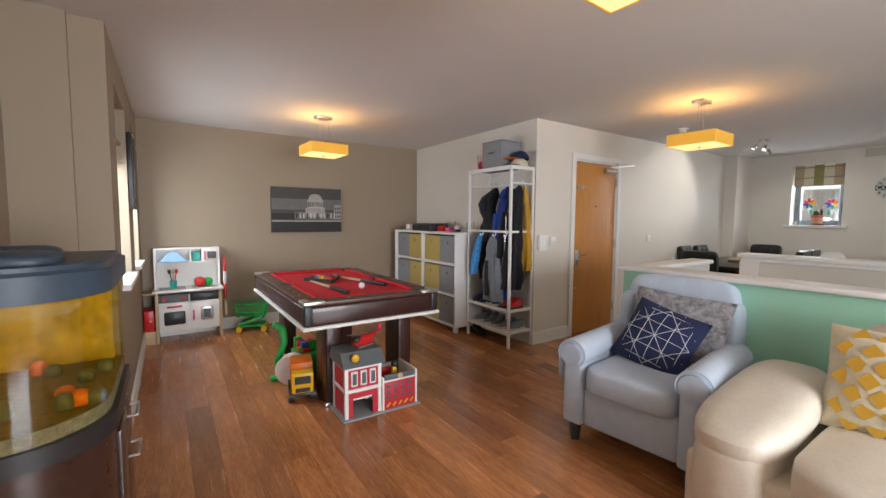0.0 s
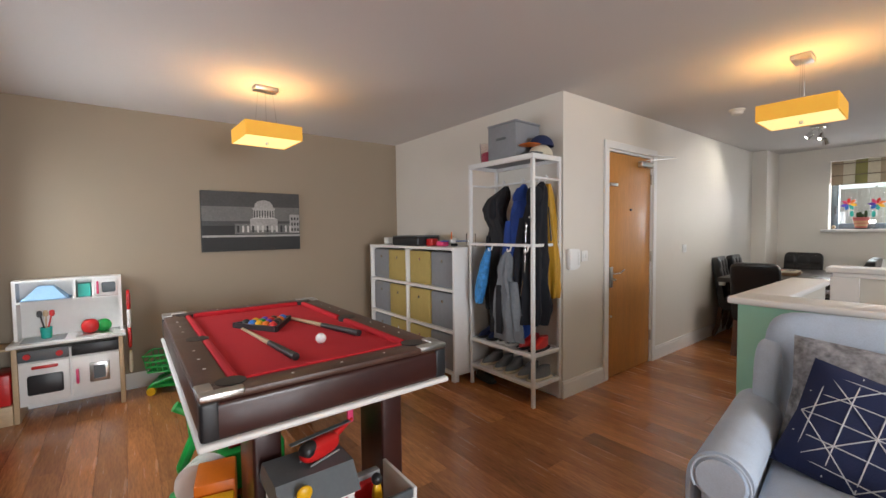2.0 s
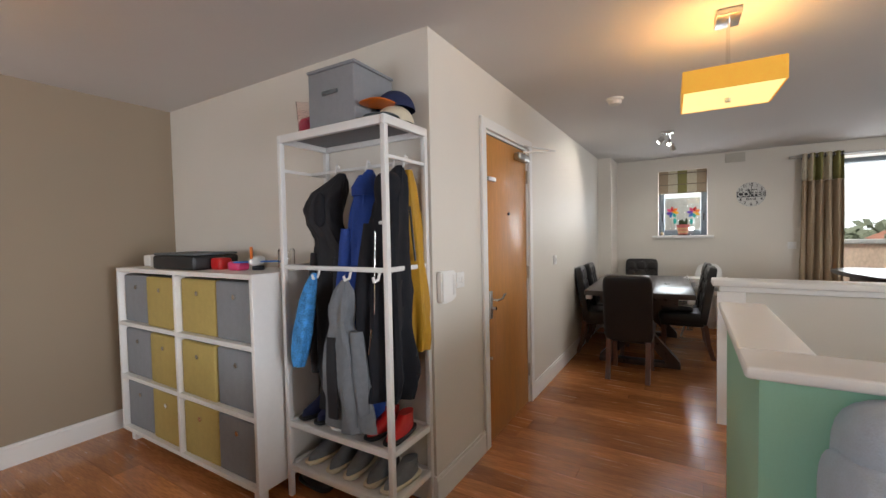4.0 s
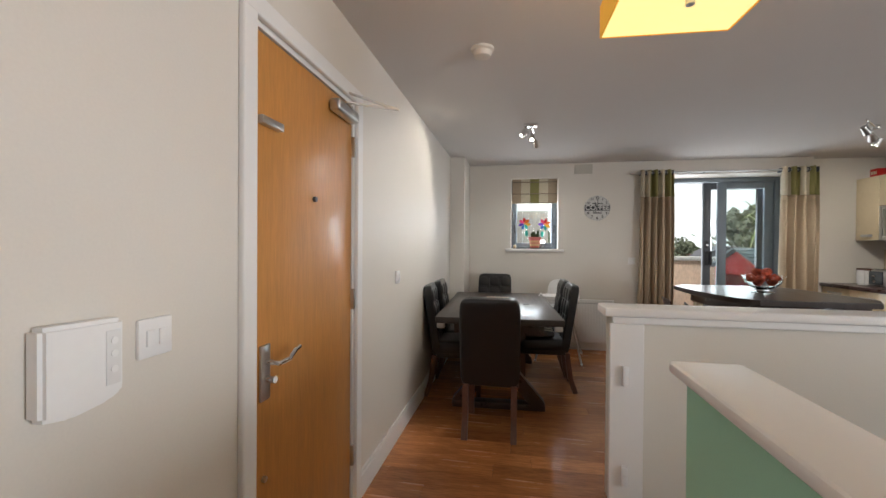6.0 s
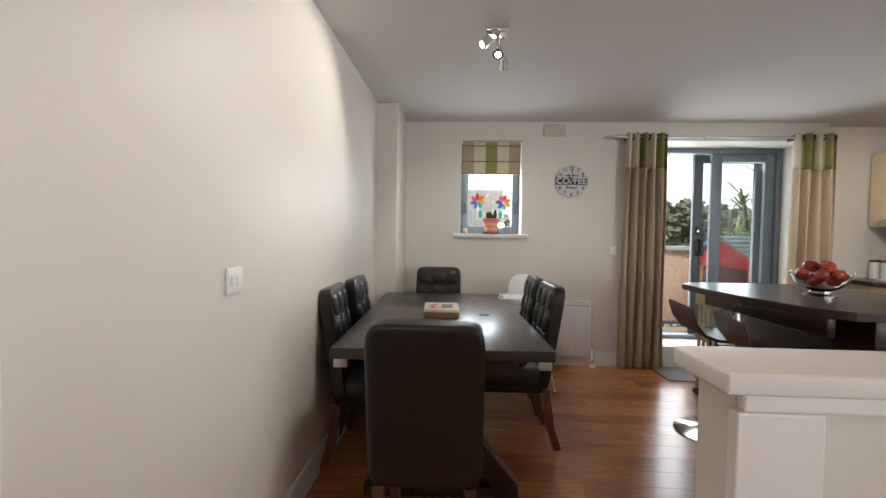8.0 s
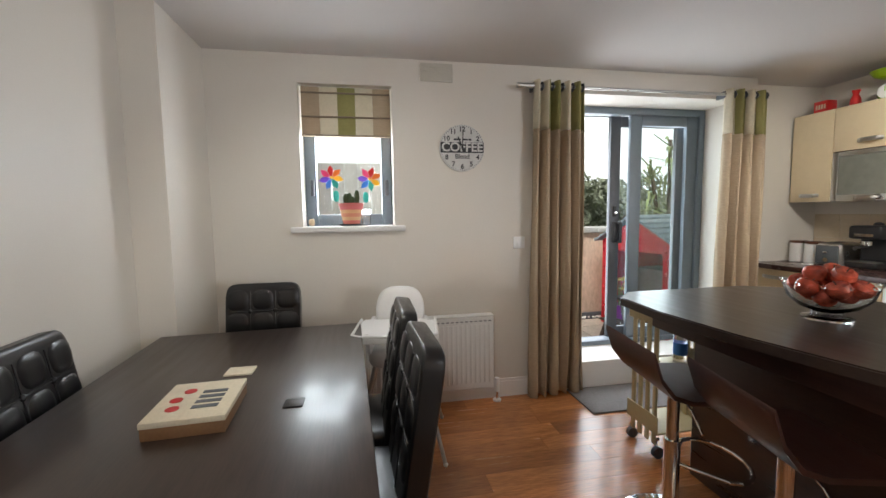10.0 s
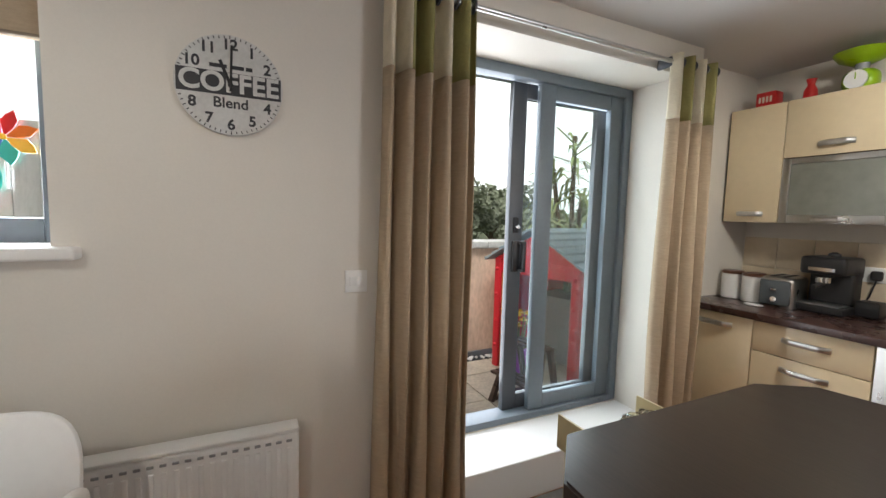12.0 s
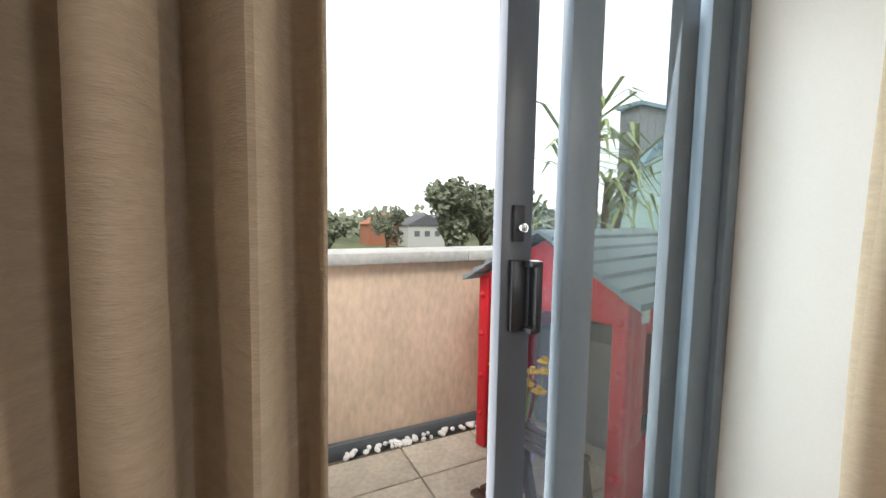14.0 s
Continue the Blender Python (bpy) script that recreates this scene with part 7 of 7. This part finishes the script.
# ---- playhouse ----
ph_ = thing("playhouse", "red playhouse with grey shingled gable roof", "playhouse", 8.565, -1.07, TZ0, 15)
PX, PY = 0.84, 1.15  # wide along x, deep towards -y
EV, RG = 0.98, 1.22
FACE_RED = mat("red_painted_plastic", (0.62, 0.015, 0.03), 0.4, var=0.08, scale=8, bump=0.05)
PINE = mat("orange_pine", (0.42, 0.20, 0.07), 0.6, var=0.25, scale=6, bump=0.1, stretch=(6, 6, 0.6))
for x in (0.0, PX - 0.07):
    p_ = part("corner_post", box(N(), x, x + 0.07, -0.07, 0, 0, EV, 0.012, 3), FACE_RED, ph_)
    for z in (0.2, 0.42, 0.66, 0.88):
        part("peg", ball(N(), (x + 0.035, 0.004, z), 0.018, u=10, v=6), FACE_RED, p_)
part("corner_post", box(N(), 0, 0.12, -PY, -PY + 0.1, 0, EV, 0.012, 3), FACE_RED, ph_)
part("pine_jamb", box(N(), PX - 0.14, PX - 0.072, -0.06, -0.02, 0, EV - 0.02, 0.004), PINE, ph_)
part("lintel", box(N(), 0.07, PX - 0.07, -0.06, -0.01, EV - 0.12, EV, 0.006), FACE_RED, ph_)
bm = N()
lo = [(0.02, EV), (PX - 0.02, EV), (PX / 2, RG - 0.02)]
prism(bm, lo, -0.03, 0.0)
turned(bm, Matrix.Translation((0, -0.03, 0)) @ Matrix.Rotation(radians(90), 4, "X"))
part("gable", bm, FACE_RED, ph_)
bm = box(N(), 0.004, 0.03, -PY + 0.1, -0.07, 0, 0.30, 0.006)
box(bm, 0.004, 0.03, -0.20, -0.07, 0.30, EV, 0.006)
box(bm, 0.004, 0.03, -PY + 0.1, -0.62, 0.30, EV, 0.006)
box(bm, 0.004, 0.03, -0.62, -0.20, 0.80, EV, 0.006)
part("side_wall", bm, FACE_RED, ph_, "red side wall with window")
part("far_wall", box(N(), PX - 0.03, PX - 0.004, -PY + 0.1, -0.07, 0, EV, 0.006), FACE_RED, ph_)
part("back_wall", box(N(), 0.03, PX - 0.03, -PY, -PY + 0.03, 0, EV, 0.006), FACE_RED, ph_)
for z in (0.18, 0.48, 0.78):
    part("hinge_knuckle", box(N(), -0.012, 0.02, -0.012, 0.045, z, z + 0.04, 0.008), FACE_RED, ph_)
bm = N()
for a in range(4):
    ball(bm, (-0.004, -0.16 + 0.026 * math.cos(a * math.pi / 2 + 0.8), 0.90 + 0.026 * math.sin(a * math.pi / 2 + 0.8)), 0.022, 0.3, 1, 1, 10, 6)
part("flower_emblem", bm, PLASTIC_WHITE, ph_, "pale grey flower emblem")
SHINGLE = mat("blue_grey_shingle", (0.24, 0.30, 0.33), 0.6, var=0.15, scale=10, bump=0.2)
for s in (-1, 1):
    for k in range(6):
        t0, t1 = k / 6, (k + 1) / 6
        half = PX / 2 + 0.07
        xa, xb = PX / 2 + s * half * (1 - t0), PX / 2 + s * half * (1 - t1)
        za, zb = EV - 0.02 + (RG - EV + 0.05) * t0, EV - 0.02 + (RG - EV + 0.05) * t1
        for j in range(5):
            ya, yb2 = 0.06 - j * (PY + 0.12) / 5, 0.06 - (j + 1) * (PY + 0.12) / 5 + 0.004
            bm = N()
            v = [bm.verts.new(q_) for q_ in ((xa, ya, za + 0.022), (xb, ya, zb + 0.004), (xb, yb2, zb + 0.004), (xa, yb2, za + 0.022), (xa, ya, za - 0.006), (xb, ya, zb - 0.012), (xb, yb2, zb - 0.012), (xa, yb2, za - 0.006))]
            for f_ in ((0, 1, 2, 3), (4, 5, 6, 7), (0, 1, 5, 4), (1, 2, 6, 5), (2, 3, 7, 6), (3, 0, 4, 7)):
                bm.faces.new([v[i] for i in f_])
            part("shingle", bm, SHINGLE, ph_)
part("interior_bench", box(N(), 0.3, PX - 0.05, -0.9, -0.5, 0, 0.62, 0.02), GREY, ph_)

stp = thing("step_stool", "small dark wooden two-step stool on the terrace", "step stool", 8.62, -0.64, TZ0, 10)
SW = WENGE
for x in (-0.15, 0.15):
    part("side_leg", bar(N(), (x, 0.16, 0), (x, 0.06, 0.22), 0.035, 0.035), SW, stp)
    part("side_leg", bar(N(), (x, -0.20, 0), (x, -0.10, 0.42), 0.035, 0.035), SW, stp)
    part("side_leg", bar(N(), (x, 0.0, 0.20), (x, -0.02, 0.42), 0.035, 0.035), SW, stp)
    part("side_rail", bar(N(), (x, 0.15, 0.02), (x, -0.19, 0.02), 0.03, 0.03), SW, stp)
for i in range(3):
    part("tread", box(N(), -0.17, 0.17, -0.13 + i * 0.05, -0.09 + i * 0.05, 0.42, 0.44, 0.004), SW, stp)
    part("tread", box(N(), -0.17, 0.17, 0.02 + i * 0.05, 0.06 + i * 0.05, 0.21, 0.23, 0.004), SW, stp)

fp_ = thing("flower_pot", "violet pot of yellow daffodils before the playhouse", "potted plant", 8.98, -0.84, TZ0)
VIOLET = mat("violet_glaze", (0.32, 0.05, 0.45), 0.3, var=0.1)
part("pot", lathe(N(), [(0.07, 0), (0.10, 0.30), (0.092, 0.30), (0.06, 0.02)]), VIOLET, fp_)
for i in range(26):
    a, r = rr.uniform(0, 6.28), rr.uniform(0.01, 0.07)
    tip = (r * 2.0 * math.cos(a), r * 2.0 * math.sin(a), rr.uniform(0.42, 0.62))
    part("leaf", rod(N(), (r * math.cos(a), r * math.sin(a), 0.27), tip, 0.008, 0.002, seg=5), LEAF_LIGHT, fp_)
    if i % 2 == 0:
        bm = N()
        for k in range(6):
            b = k * math.pi / 3
            ball(bm, (tip[0] + 0.024 * math.cos(b), tip[1] + 0.024 * math.sin(b), tip[2] + 0.012), 0.016, 1, 1, 0.35, 8, 5)
        rod(bm, (tip[0], tip[1], tip[2] + 0.012), (tip[0], tip[1], tip[2] + 0.035), 0.010, 0.014, seg=8)
        part("blossom", bm, YELLOW, fp_)

# cordyline in a tub behind the playhouse
co = thing("cordyline", "tall cordyline palm with strappy leaves", "palm", 9.36, -1.74, TZ0)
part("tub", lathe(N(), [(0.16, 0), (0.20, 0.35), (0.18, 0.35), (0.14, 0.03)]), SLATE, co)
stems = [((0, 0), (0.0, 0.05), 2.12), ((0.03, 0.02), (-0.05, -0.26), 1.80), ((-0.02, 0.0), (0.03, 0.27), 1.80), ((0.0, -0.02), (0.03, -0.10), 1.55)]
tips = []
for (ax, ay), (bx, by), h in stems:
    part("stem", tube(N(), [(ax, ay, 0.3), ((ax + bx) / 2 + 0.02, (ay + by) / 2, 0.3 + (h - 0.3) / 2), (bx, by, h)], 0.022), BARK, co)
    tips.append((bx, by, h))
leafy = N()
for bx, by, h in tips:
    for i in range(40):
        z = h - rr.uniform(0, 0.55)
        k = (h - z) / 0.55
        a = rr.uniform(0, 6.28)
        l_ = rr.uniform(0.30, 0.50)
        up = 0.85 - 1.3 * k
        d = Vector((math.cos(a), math.sin(a), up)).normalized()
        side = d.cross(Vector((0, 0, 1))).normalized() * 0.014
        p0_ = Vector((bx, by, z))
        p1_ = p0_ + d * l_ * 0.6
        p2_ = p0_ + d * l_ + Vector((0, 0, -0.10 - 0.16 * k))
        v = [leafy.verts.new(q_) for q_ in (p0_ - side, p0_ + side, p1_ + side, p2_, p1_ - side)]
        leafy.faces.new((v[0], v[1], v[2], v[4]))
        leafy.faces.new((v[4], v[2], v[3]))
part("leaves", leafy, LEAF_LIGHT, co)

# glazed dormer and dark clad building beside the terrace
dg = thing("glazed_canopy", "blue framed sloping glass canopy on the next roof", "glass canopy", 10.25, -4.0, 0.0)
BLUEF = mat("blue_grey_steel", (0.16, 0.27, 0.33), 0.4, var=0.06)
pts = [(0, 1.51, 0.98), (0, 0.55, 2.12), (0, -2.2, 2.2)]
bm = N()
for a, b in zip(pts, pts[1:]):
    bar(bm, a, b, 0.07, 0.07)
bar(bm, (0, -2.2, 2.2), (0, -2.2, 0), 0.07, 0.07, (1, 0, 0))
bar(bm, (0, 1.51, 0.98), (0, 1.51, 0), 0.07, 0.07, (1, 0, 0))
part("frame", bm, BLUEF, dg)
bm = prism_x(N(), [(1.49, 0.0), (1.49, 0.97), (0.54, 2.10), (-2.18, 2.18), (-2.18, 0)], -0.005, 0.005)
part("glass_sheet", bm, mat("pale_green_glass", (0.36, 0.50, 0.48), 0.15, var=0.08, scale=2, bump=0), dg)
CLAD = mat("grey_timber_cladding", (0.16, 0.17, 0.18), 0.8, var=0.15, scale=4, bump=0.1, stretch=(1, 8, 0.6))
nb = thing("neighbouring_block", "grey timber clad roof block next door", "building", 12.2, -7.05, 0.3)
for i in range(22):
    part("cladding_board", box(N(), 0.0, 0.03, -3.0 + i * 0.2, -2.806 + i * 0.2, -4.0, 2.95, 0.003), CLAD, nb)
part("block_wall", box(N(), 0.031, 0.4, -3.0, 1.39, -4.0, 2.93), CLAD, nb)
part("roof_edge", box(N(), -0.05, 0.45, -3.05, 1.45, 2.955, 3.02), BLUEF, nb)

# ---- distance ----
ground = fixed("ground", box(N(), 10.5, 1500, -1400, 1400, -7.0, -6.5), GRASS, "open ground far below the terrace", "ground")


def leaf_mesh(seed, n_, rx, rz, size):
    """A crown of many small leaf clumps round several lobes."""
    r = random.Random(seed)
    lobes = [(Vector((r.uniform(-0.6, 0.6) * rx, r.uniform(-0.6, 0.6) * rx, r.uniform(-0.55, 0.6) * rz)), r.uniform(0.30, 0.5)) for _ in range(9)]
    bm = N()
    for _ in range(n_):
        c, k = r.choice(lobes)
        d = Vector((r.gauss(0, 1), r.gauss(0, 1), r.gauss(0, 1))).normalized() * (r.random() ** 0.4)
        p_ = c + Vector((d.x * rx * k, d.y * rx * k, d.z * rz * k))
        a = Vector((r.gauss(0, 1), r.gauss(0, 1), r.gauss(0, 1))).normalized() * size * r.uniform(0.6, 1.3)
        b = a.orthogonal().normalized() * size * r.uniform(0.5, 1.0)
        v = [bm.verts.new(q_) for q_ in (p_ - a, p_ + b, p_ + a, p_ - b)]
        bm.faces.new(v)
    return bm


def tree(x, y, h, rx, seed, label, n_=1500, size=0.35):
    t = thing("tree", label, "tree", x, y, -6.5)
    r = random.Random(seed)
    part("trunk", tube(N(), [(0, 0, 0), (r.uniform(-0.3, 0.3), 0, h * 0.35), (r.uniform(-0.5, 0.5), 0.2, h * 0.7)], 0.28), BARK, t)
    bm = N()
    for _ in range(6):
        a = r.uniform(0, 6.28)
        rod(bm, (0, 0, h * r.uniform(0.35, 0.55)), (rx * 0.6 * math.cos(a), rx * 0.6 * math.sin(a), h * r.uniform(0.6, 0.85)), 0.14, 0.04, seg=7)
    part("limb", bm, BARK, t)
    bm = leaf_mesh(seed, n_, rx, h * 0.36, size)
    turned(bm, Matrix.Translation((0, 0, h * 0.66)))
    part("crown", bm, LEAF, t)


tree(48, -20.6, 12.2, 4.2, 1, "large spreading evergreen tree beyond the parapet", 2400, 0.30)
tree(50, -26.5, 10.6, 4.4, 2, "broad leafy tree beyond the parapet", 2400, 0.30)
tree(44, -28.5, 10.5, 4.2, 12, "broad leafy tree behind the playhouse", 2000, 0.30)
tree(70, -21.0, 9.4, 3.0, 3, "small round evergreen tree in the distance", 1800, 0.22)
tree(34, -1.2, 9.6, 3.6, 4, "bushy tree near the parapet", 1800, 0.3)
tree(62, -38, 13.0, 5.0, 5, "tall leafy tree in the distance", 1800, 0.36)
tree(56, -9, 8.8, 3.4, 6, "rounded bush beyond the parapet", 1500, 0.3)
hz = N()
r_ = random.Random(21)
for i in range(3600):
    y = r_.uniform(-200, 160)
    x_ = r_.uniform(120, 170)
    z = -6.5 + abs(r_.gauss(0, 1)) * 3.0 + 1.4 * math.sin(y * 0.09) + 2.5
    a = Vector((r_.gauss(0, 1), r_.gauss(0, 1), r_.gauss(0, 0.7))).normalized() * 1.4
    b = a.orthogonal().normalized() * 1.1
    v = [hz.verts.new(q_) for q_ in (Vector((x_, y, z)) - a, Vector((x_, y, z)) + b, Vector((x_, y, z)) + a, Vector((x_, y, z)) - b)]
    hz.faces.new(v)
tagged(single("far_woods", hz, LEAF, "line of distant trees on the horizon", "woods"), kind="stuff")
for i, (x_, y) in enumerate(((105, -42), (112, -34), (118, -52))):
    h_ = thing("house", "distant pale house with a dark roof", "house", x_, y, -6.5, group="distant houses")
    part("wall", box(N(), -4, 4, -5, 5, 0, 5.4), BRICK if i == 1 else COPING, h_)
    bm = N()
    lo = prism_x(bm, [(-5.4, 5.4), (5.4, 5.4), (0, 8.2)], -4.3, 4.3)
    part("roof", bm, ROOF if i != 1 else BRICK, h_)
    for k in range(3):
        part("window", box(N(), -4.06, -4.0, -3.6 + k * 2.8, -2.2 + k * 2.8, 2.6, 4.0), SLATE, h_)

# pale overcast sky far behind everything
SKYGLOW = mat("overcast_haze", (0.86, 0.90, 0.93), 1.0, var=0.02, scale=0.004, bump=0, emit=0.28)
bm = N()
bmesh.ops.create_cone(bm, cap_ends=False, segments=48, radius1=1400, radius2=1400, depth=1200, matrix=Matrix.Translation((0, 0, 590)))
fixed("backdrop", bm, SKYGLOW, "pale overcast sky at the horizon", "sky")


# ---- floor boards ----
rng = random.Random(4)
boards = []
pw = 0.142
x = W - 0.40
while x < E_ + 0.0:
    w = min(pw, E_ - x)
    lo = S_
    hi = NT if x + w / 2 < SHELF_X else NO
    if x + w > DX0 and x < DX1:
        hi = NO + 0.2
    segs = [(lo, hi)]
    if 2.54 < x + w / 2 < 4.66:
        segs = [(1.58, hi)]
    for a, b in segs:
        y = a - rng.uniform(0, 1.0)
        while y < b:
            l = rng.uniform(0.9, 1.9)
            p, q = max(y, a), min(y + l, b)
            if q - p > 0.03:
                boards.append((x, w, p, q))
            y += l
    x += pw
for x, w, p, q in boards:
    bm = box(N(), -w / 2 + 0.0006, w / 2 - 0.0006, -(q - p) / 2 + 0.0006, (q - p) / 2 - 0.0006, -0.012, 0.0)
    me = mesh_of("plank", bm, PLANK)
    ob = new("plank", me)
    ob.location = (x + w / 2, (p + q) / 2, 0)
    ob.parent = floor

# ---- terrace pavers ----
xq = X1
while xq < 9.52:
    yq = -4.5
    while yq < 2.59:
        w_, h_ = min(0.45, 9.52 - xq), min(0.45, 2.6 - yq)
        if w_ > 0.04:
            bm = box(N(), -w_ / 2 + 0.004, w_ / 2 - 0.004, -h_ / 2 + 0.004, h_ / 2 - 0.004, -0.03, 0.0, 0.003, 1)
            ob = new("paver", mesh_of("paver", bm, PAVER))
            ob.location = (xq + w_ / 2, yq + h_ / 2, TZ0)
            ob.parent = terr
        yq += 0.45
    xq += 0.45

# ---- kitchen wall tiles ----
tl = tagged(thing("trim_splashback", "cream tiled splashback behind the worktop", "splashback"), kind="structure")
tile_mesh = mesh_of("tile", box(N(), -0.0985, 0.0985, 0, 0.006, -0.0985, 0.0985, 0.0015, 1), TILE)
for i in range(14):
    for j in range(3):
        x_ = 7.905 - i * 0.2
        z_ = 0.908 + 0.1 + j * 0.2
        if z_ + 0.1 < 1.52 and (z_ + 0.1 < 1.42 or not 7.15 < x_ < 8.01):
            ob = new("tile", tile_mesh)
            ob.location = (x_, KS, z_)
            ob.parent = tl
